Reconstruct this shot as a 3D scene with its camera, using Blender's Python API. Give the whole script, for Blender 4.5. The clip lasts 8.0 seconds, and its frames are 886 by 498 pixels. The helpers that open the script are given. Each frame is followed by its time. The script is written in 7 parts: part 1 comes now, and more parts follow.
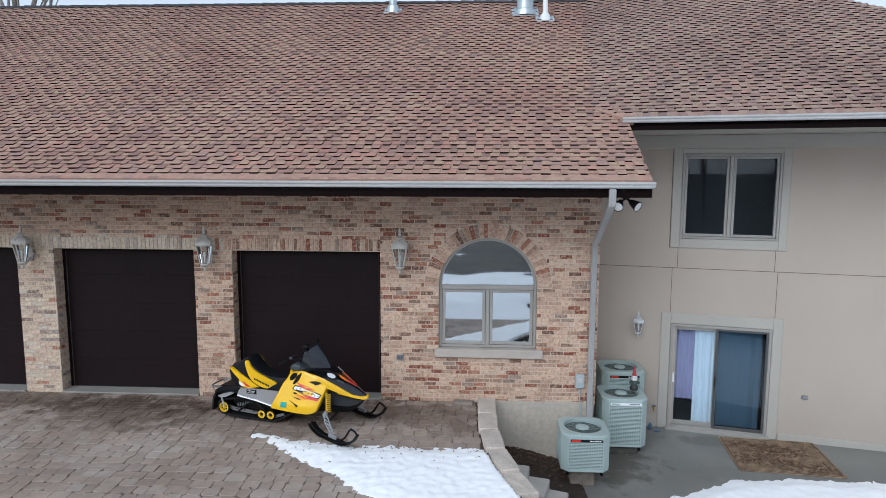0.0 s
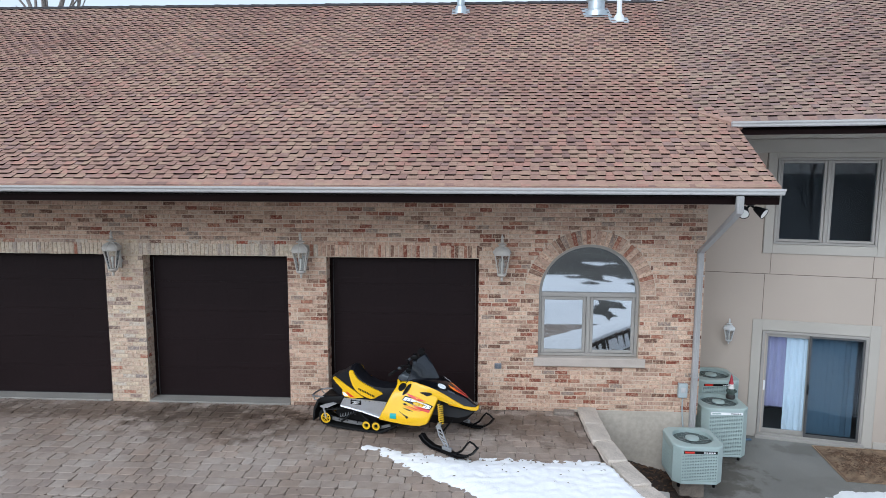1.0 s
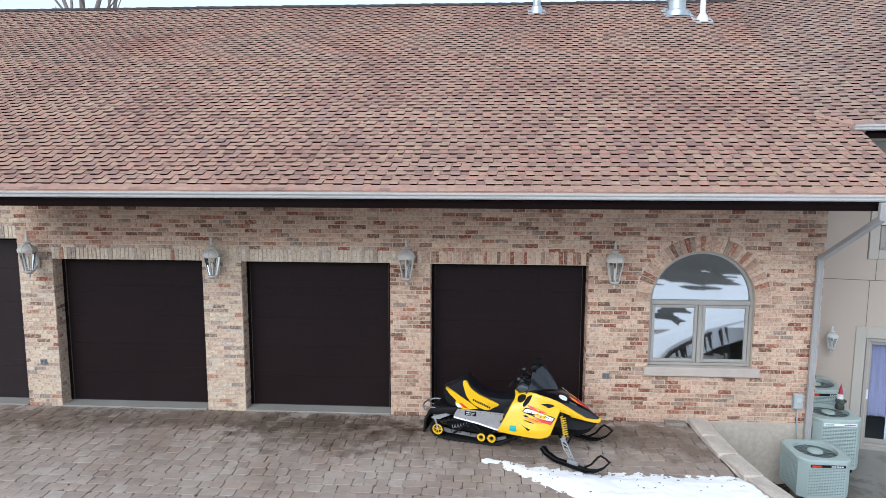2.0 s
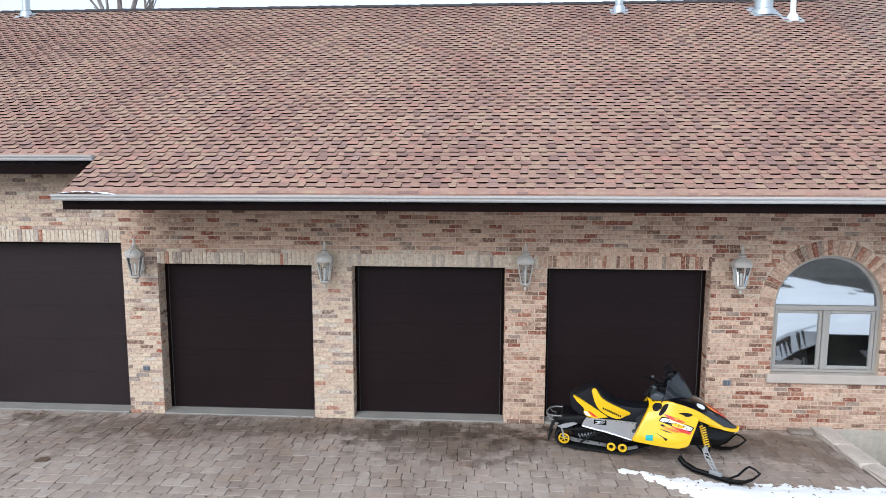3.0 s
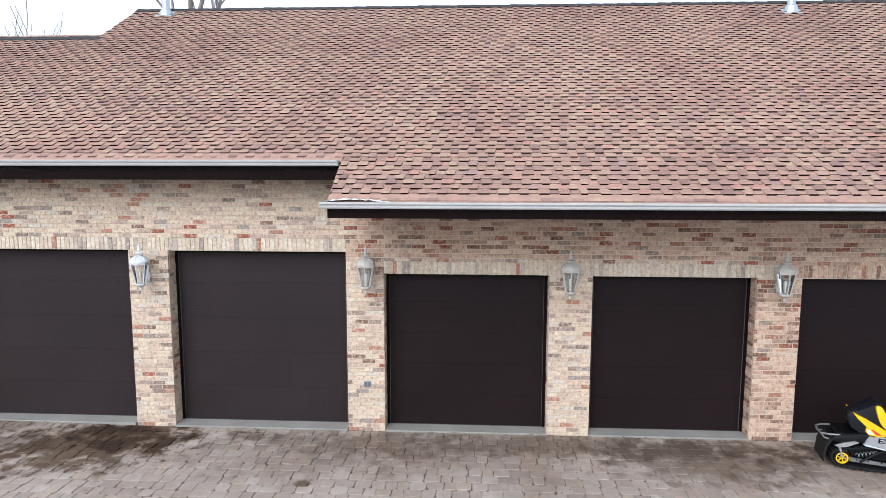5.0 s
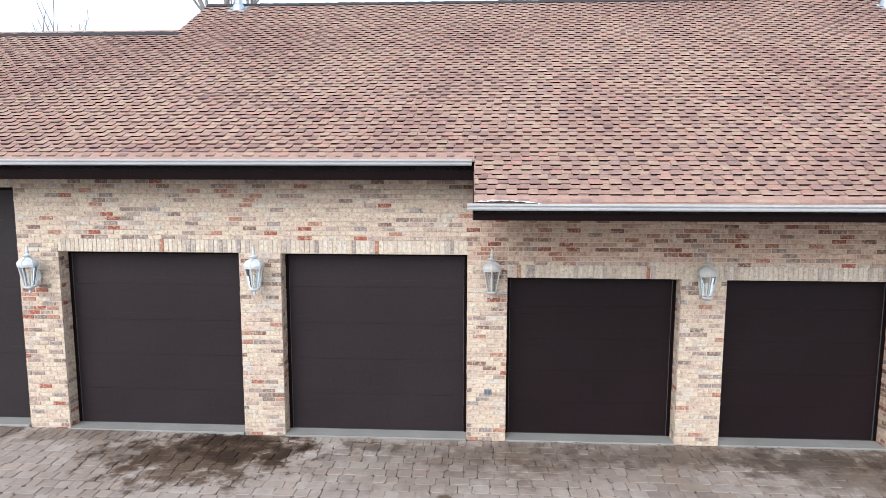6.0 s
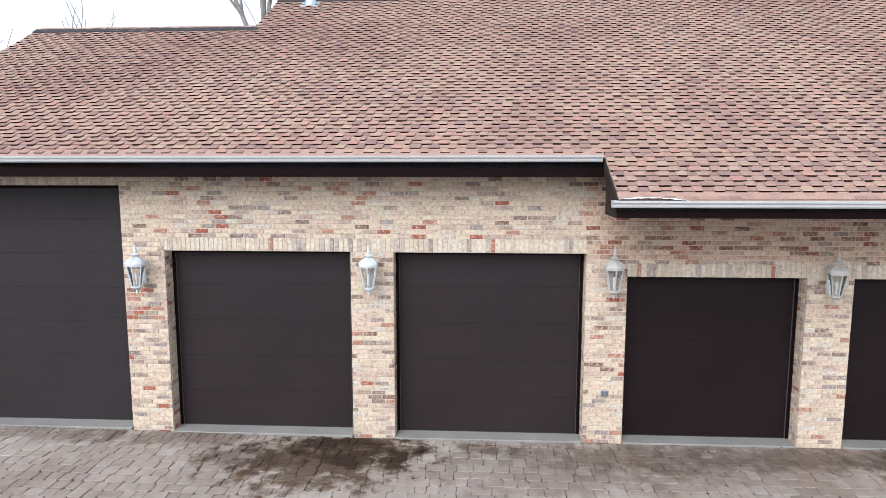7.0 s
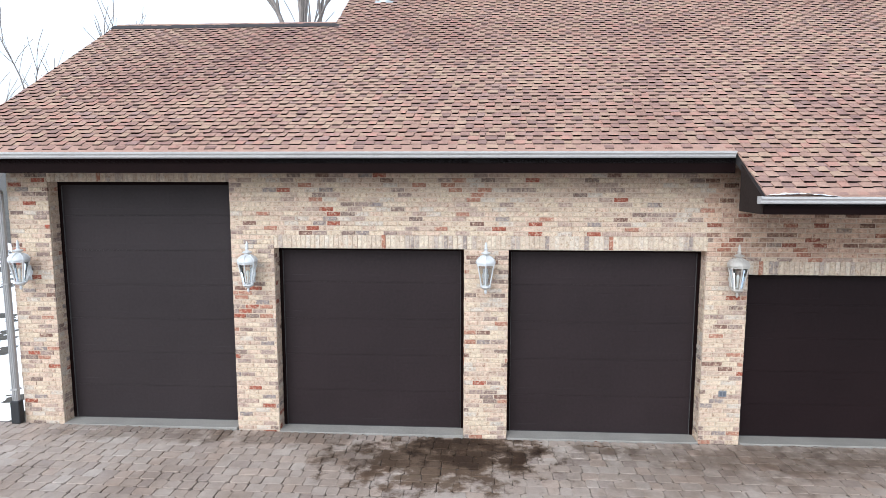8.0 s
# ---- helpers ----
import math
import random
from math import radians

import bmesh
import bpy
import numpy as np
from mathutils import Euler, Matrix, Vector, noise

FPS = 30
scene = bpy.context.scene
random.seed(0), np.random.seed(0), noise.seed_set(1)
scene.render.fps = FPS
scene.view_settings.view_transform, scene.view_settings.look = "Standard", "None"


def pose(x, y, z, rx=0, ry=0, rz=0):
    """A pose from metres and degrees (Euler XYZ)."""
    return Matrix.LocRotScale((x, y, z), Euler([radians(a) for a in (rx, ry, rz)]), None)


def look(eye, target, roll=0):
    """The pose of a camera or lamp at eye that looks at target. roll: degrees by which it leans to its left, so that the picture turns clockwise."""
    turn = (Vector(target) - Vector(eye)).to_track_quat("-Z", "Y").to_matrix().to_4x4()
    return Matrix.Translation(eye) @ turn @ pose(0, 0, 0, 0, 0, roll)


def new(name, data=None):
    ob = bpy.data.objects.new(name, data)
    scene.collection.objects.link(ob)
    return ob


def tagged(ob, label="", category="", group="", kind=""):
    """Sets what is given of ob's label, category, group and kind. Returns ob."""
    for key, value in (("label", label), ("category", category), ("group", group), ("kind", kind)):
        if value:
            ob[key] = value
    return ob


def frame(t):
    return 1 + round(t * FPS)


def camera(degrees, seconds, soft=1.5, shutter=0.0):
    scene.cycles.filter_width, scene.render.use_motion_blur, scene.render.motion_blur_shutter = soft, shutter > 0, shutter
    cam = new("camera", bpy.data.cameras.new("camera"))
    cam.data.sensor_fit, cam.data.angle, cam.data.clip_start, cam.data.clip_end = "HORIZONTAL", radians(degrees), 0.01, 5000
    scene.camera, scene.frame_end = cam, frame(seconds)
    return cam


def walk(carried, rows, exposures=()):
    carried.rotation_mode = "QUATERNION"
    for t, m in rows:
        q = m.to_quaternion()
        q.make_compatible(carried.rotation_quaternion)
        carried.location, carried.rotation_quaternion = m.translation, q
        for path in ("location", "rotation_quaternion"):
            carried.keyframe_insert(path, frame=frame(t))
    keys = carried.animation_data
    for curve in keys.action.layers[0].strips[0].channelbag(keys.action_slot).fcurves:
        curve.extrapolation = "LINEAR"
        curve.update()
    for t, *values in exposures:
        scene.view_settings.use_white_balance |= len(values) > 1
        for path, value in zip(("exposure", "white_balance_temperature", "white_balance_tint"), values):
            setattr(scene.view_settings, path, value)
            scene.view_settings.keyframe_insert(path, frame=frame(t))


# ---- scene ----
cam = camera(70.0, 8.0, soft=0.85)
PATH = [
    (0, (10.048, -9.94, 3.695), (9.937, -7.958, 3.454), 0.2),
    (0.5, (9.271, -9.872, 3.729), (9.161, -7.89, 3.488), 0.2),
    (1, (8.441, -9.811, 3.778), (8.335, -7.828, 3.535), 0.2),
    (1.5, (7.665, -9.727, 3.819), (7.551, -7.745, 3.575), 0.2),
    (3, (5.089, -9.539, 3.874), (4.963, -7.557, 3.632), 0.1),
    (3.5, (4.193, -9.511, 3.877), (4.068, -7.529, 3.637), 0.1),
    (4, (3.308, -9.468, 3.873), (3.187, -7.486, 3.636), 0.1),
    (4.5, (2.347, -9.397, 3.9), (2.233, -7.414, 3.664), 0.1),
    (6, (-0.473, -9.008, 3.935), (-0.577, -7.025, 3.695), 0.1),
    (6.5, (-1.318, -8.912, 3.939), (-1.426, -6.93, 3.692), 0.0),
    (7, (-2.136, -8.892, 3.913), (-2.242, -6.91, 3.668), 0.0),
    (7.5, (-2.918, -8.877, 3.878), (-3.029, -6.895, 3.635), 0.0),
    (8, (-3.737, -8.849, 3.853), (-3.85, -6.867, 3.61), 0.0),
]
EXPOSURES = [(0, 1.62, 5570, 7), (1.5, 1.95, 5600, 7), (3, 2.14, 5700, 8), (4.5, 2.28, 5730, 8), (6, 2.44, 5720, 8), (8, 2.37, 5740, 8)]
walk(cam, [(t, look(eye, target, roll)) for t, eye, target, roll in PATH], EXPOSURES)

# ---- light: a bright overcast winter day ----
SUN_EL, SUN_AZ = 36.0, 203.0          # degrees; azimuth clockwise from +y
world = bpy.data.worlds.new("overcast_sky")
scene.world = world
world.use_nodes = True
wn, wl = world.node_tree.nodes, world.node_tree.links
sky = wn.new("ShaderNodeTexSky")
sky.sky_type, sky.sun_disc = "NISHITA", False
sky.sun_elevation, sky.sun_rotation = radians(SUN_EL), radians(SUN_AZ)
sky.air_density, sky.dust_density, sky.ozone_density = 1.0, 2.5, 1.5
veil = wn.new("ShaderNodeHueSaturation")
veil.inputs["Saturation"].default_value = 0.55
wl.new(sky.outputs[0], veil.inputs["Color"])
flat = wn.new("ShaderNodeGamma")          # cloud evens the sky out
flat.inputs["Gamma"].default_value = 0.4
wl.new(veil.outputs[0], flat.inputs["Color"])
wl.new(flat.outputs[0], wn["Background"].inputs["Color"])
wn["Background"].inputs["Strength"].default_value = 0.15
sun = new("sun", bpy.data.lights.new("sun", "SUN"))
sun.data.energy, sun.data.angle, sun.data.color = 0.48, radians(45), (1.0, 0.98, 0.95)
sun_dir = Vector((math.sin(radians(SUN_AZ)) * math.cos(radians(SUN_EL)), math.cos(radians(SUN_AZ)) * math.cos(radians(SUN_EL)), math.sin(radians(SUN_EL))))
sun.matrix_world = look(sun_dir * 60, (0, 0, 0))


# ---- materials ----
def material(name, colour, rough=0.7, metal=0.0, vary=0.15, scale=3.0, fine=60.0, bump=0.15, bump_scale=None, spec=0.5, coat=0.0):
    """A plain surface with stains at one scale and grain at another."""
    m = bpy.data.materials.new(name)
    m.use_nodes = True
    n, l = m.node_tree.nodes, m.node_tree.links
    b = n["Principled BSDF"]
    b.inputs["Roughness"].default_value, b.inputs["Metallic"].default_value = rough, metal
    b.inputs["Specular IOR Level"].default_value = spec
    b.inputs["Coat Weight"].default_value = coat
    co = n.new("ShaderNodeTexCoord")
    big, small = n.new("ShaderNodeTexNoise"), n.new("ShaderNodeTexNoise")
    big.inputs["Scale"].default_value, big.inputs["Detail"].default_value = scale, 6
    small.inputs["Scale"].default_value, small.inputs["Detail"].default_value = fine, 3
    l.new(co.outputs["Object"], big.inputs["Vector"])
    l.new(co.outputs["Object"], small.inputs["Vector"])
    add = n.new("ShaderNodeMath"); add.operation = "ADD"
    l.new(big.outputs["Fac"], add.inputs[0]); l.new(small.outputs["Fac"], add.inputs[1])
    mr = n.new("ShaderNodeMapRange")
    mr.inputs["From Min"].default_value, mr.inputs["From Max"].default_value = 0.6, 1.4
    mr.inputs["To Min"].default_value, mr.inputs["To Max"].default_value = 1 - vary, 1 + vary
    l.new(add.outputs[0], mr.inputs["Value"])
    mul = n.new("ShaderNodeMix"); mul.data_type, mul.blend_type = "RGBA", "MULTIPLY"
    mul.inputs["Factor"].default_value = 1.0
    mul.inputs[6].default_value = (*colour, 1)
    l.new(mr.outputs[0], mul.inputs[7])
    l.new(mul.outputs[2], b.inputs["Base Color"])
    bp = n.new("ShaderNodeBump")
    bp.inputs["Strength"].default_value, bp.inputs["Distance"].default_value = bump, 0.01
    l.new(small.outputs["Fac"], bp.inputs["Height"])
    l.new(bp.outputs[0], b.inputs["Normal"])
    return m


def pieces(name, stops, single, rough=0.85, vary=0.18, scale=9.0, fine=90.0, bump=0.35, patch=None, patch_scale=0.5, interp="CONSTANT", wash=None, core=None):
    """Bricks, shingles, pavers: each piece takes its own colour of the ramp. single: pieces that are objects, else islands of one mesh."""
    m = material(name, (1, 1, 1), rough, 0, vary, scale, fine, bump, spec=0.3)
    n, l = m.node_tree.nodes, m.node_tree.links
    if single:
        rnd = n.new("ShaderNodeObjectInfo").outputs["Random"]
    else:
        rnd = n.new("ShaderNodeNewGeometry").outputs["Random Per Island"]
    ramp = n.new("ShaderNodeValToRGB")
    ramp.color_ramp.interpolation = interp
    for i, (p, c) in enumerate(stops):
        e = ramp.color_ramp.elements[i] if i < 2 else ramp.color_ramp.elements.new(p)
        e.position, e.color = p, (*c, 1)
    l.new(rnd, ramp.inputs[0])
    out = ramp.outputs[0]
    mul = [x for x in n if x.type == "MIX"][0]
    if patch:
        geo = n.new("ShaderNodeNewGeometry")
        pn = n.new("ShaderNodeTexNoise")
        pn.inputs["Scale"].default_value, pn.inputs["Detail"].default_value = patch_scale, 4
        l.new(geo.outputs["Position"], pn.inputs["Vector"])
        pr = n.new("ShaderNodeMapRange")
        pr.inputs["From Min"].default_value, pr.inputs["From Max"].default_value = 0.42, 0.62
        l.new(pn.outputs["Fac"], pr.inputs["Value"])
        mx = n.new("ShaderNodeMix"); mx.data_type, mx.blend_type = "RGBA", "MULTIPLY"
        l.new(pr.outputs[0], mx.inputs["Factor"])
        l.new(out, mx.inputs[6]); mx.inputs[7].default_value = (*patch, 1)
        out = mx.outputs[2]
    if wash:
        wn_, wr, wm = n.new("ShaderNodeTexNoise"), n.new("ShaderNodeMapRange"), n.new("ShaderNodeMix")
        wn_.inputs["Scale"].default_value, wn_.inputs["Detail"].default_value, wn_.inputs["Roughness"].default_value = 24, 6, 0.72
        l.new(n.new("ShaderNodeNewGeometry").outputs["Position"], wn_.inputs["Vector"])
        wr.inputs["From Min"].default_value, wr.inputs["From Max"].default_value = 0.49, 0.63
        wr.inputs["To Max"].default_value = 0.85
        l.new(wn_.outputs["Fac"], wr.inputs["Value"])
        wm.data_type = "RGBA"
        l.new(wr.outputs[0], wm.inputs["Factor"]); l.new(out, wm.inputs[6]); wm.inputs[7].default_value = (*wash, 1)
        out = wm.outputs[2]
    if core:
        cn, cr, cm = n.new("ShaderNodeTexNoise"), n.new("ShaderNodeMapRange"), n.new("ShaderNodeMix")
        cn.inputs["Scale"].default_value, cn.inputs["Detail"].default_value, cn.inputs["Roughness"].default_value = 21, 6, 0.7
        l.new(n.new("ShaderNodeNewGeometry").outputs["Position"], cn.inputs["Vector"])
        cr.inputs["From Min"].default_value, cr.inputs["From Max"].default_value = 0.50, 0.66
        cr.inputs["To Max"].default_value = 0.85
        l.new(cn.outputs["Fac"], cr.inputs["Value"])
        cm.data_type, cm.blend_type = "RGBA", "MULTIPLY"
        l.new(cr.outputs[0], cm.inputs["Factor"]); l.new(out, cm.inputs[6]); cm.inputs[7].default_value = (*core, 1)
        out = cm.outputs[2]
    l.new(out, mul.inputs[6])
    return m


BRICKS = [(0.0, (0.574, 0.450, 0.334)), (0.12, (0.636, 0.521, 0.391)), (0.24, (0.544, 0.412, 0.316)), (0.35, (0.606, 0.498, 0.366)), (0.46, (0.498, 0.381, 0.296)), (0.55, (0.552, 0.486, 0.410)), (0.63, (0.610, 0.462, 0.354)),
          (0.72, (0.417, 0.310, 0.253)), (0.80, (0.315, 0.236, 0.200)), (0.862, (0.225, 0.162, 0.136)), (0.895, (0.300, 0.082, 0.048)), (0.925, (0.385, 0.185, 0.125)), (0.952, (0.270, 0.228, 0.212)), (0.982, (0.195, 0.110, 0.084))]
PALE_BRICKS = [(0.0, (0.594, 0.500, 0.387)), (0.18, (0.634, 0.546, 0.428)), (0.36, (0.554, 0.454, 0.356)), (0.54, (0.605, 0.530, 0.438)), (0.70, (0.515, 0.418, 0.325)), (0.82, (0.426, 0.357, 0.307)), (0.90, (0.350, 0.150, 0.095)), (0.94, (0.300, 0.250, 0.225))]
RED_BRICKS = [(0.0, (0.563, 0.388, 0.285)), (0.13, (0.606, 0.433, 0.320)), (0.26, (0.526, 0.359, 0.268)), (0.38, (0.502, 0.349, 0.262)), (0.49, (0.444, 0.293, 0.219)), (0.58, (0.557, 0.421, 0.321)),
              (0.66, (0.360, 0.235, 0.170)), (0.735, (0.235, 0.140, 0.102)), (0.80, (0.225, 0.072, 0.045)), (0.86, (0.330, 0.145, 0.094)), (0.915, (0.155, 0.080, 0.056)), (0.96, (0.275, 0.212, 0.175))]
SHINGLES = [(0.0, (0.355, 0.223, 0.167)), (0.15, (0.389, 0.251, 0.187)), (0.30, (0.313, 0.194, 0.154)), (0.42, (0.399, 0.264, 0.190)), (0.55, (0.366, 0.227, 0.177)), (0.66, (0.414, 0.284, 0.200)),
            (0.75, (0.335, 0.220, 0.182)), (0.82, (0.419, 0.237, 0.180)), (0.89, (0.266, 0.169, 0.139)), (0.95, (0.399, 0.233, 0.174))]
WING_SHADES = [(p, (r * 0.90, g * 0.965, b * 1.02)) for p, (r, g, b) in SHINGLES]      # greyer on the wing
PAVERS = [(0.0, (0.366, 0.299, 0.251)), (0.2, (0.395, 0.329, 0.280)), (0.4, (0.380, 0.309, 0.257)), (0.6, (0.420, 0.356, 0.306)), (0.78, (0.337, 0.275, 0.235)), (0.9, (0.405, 0.322, 0.265))]
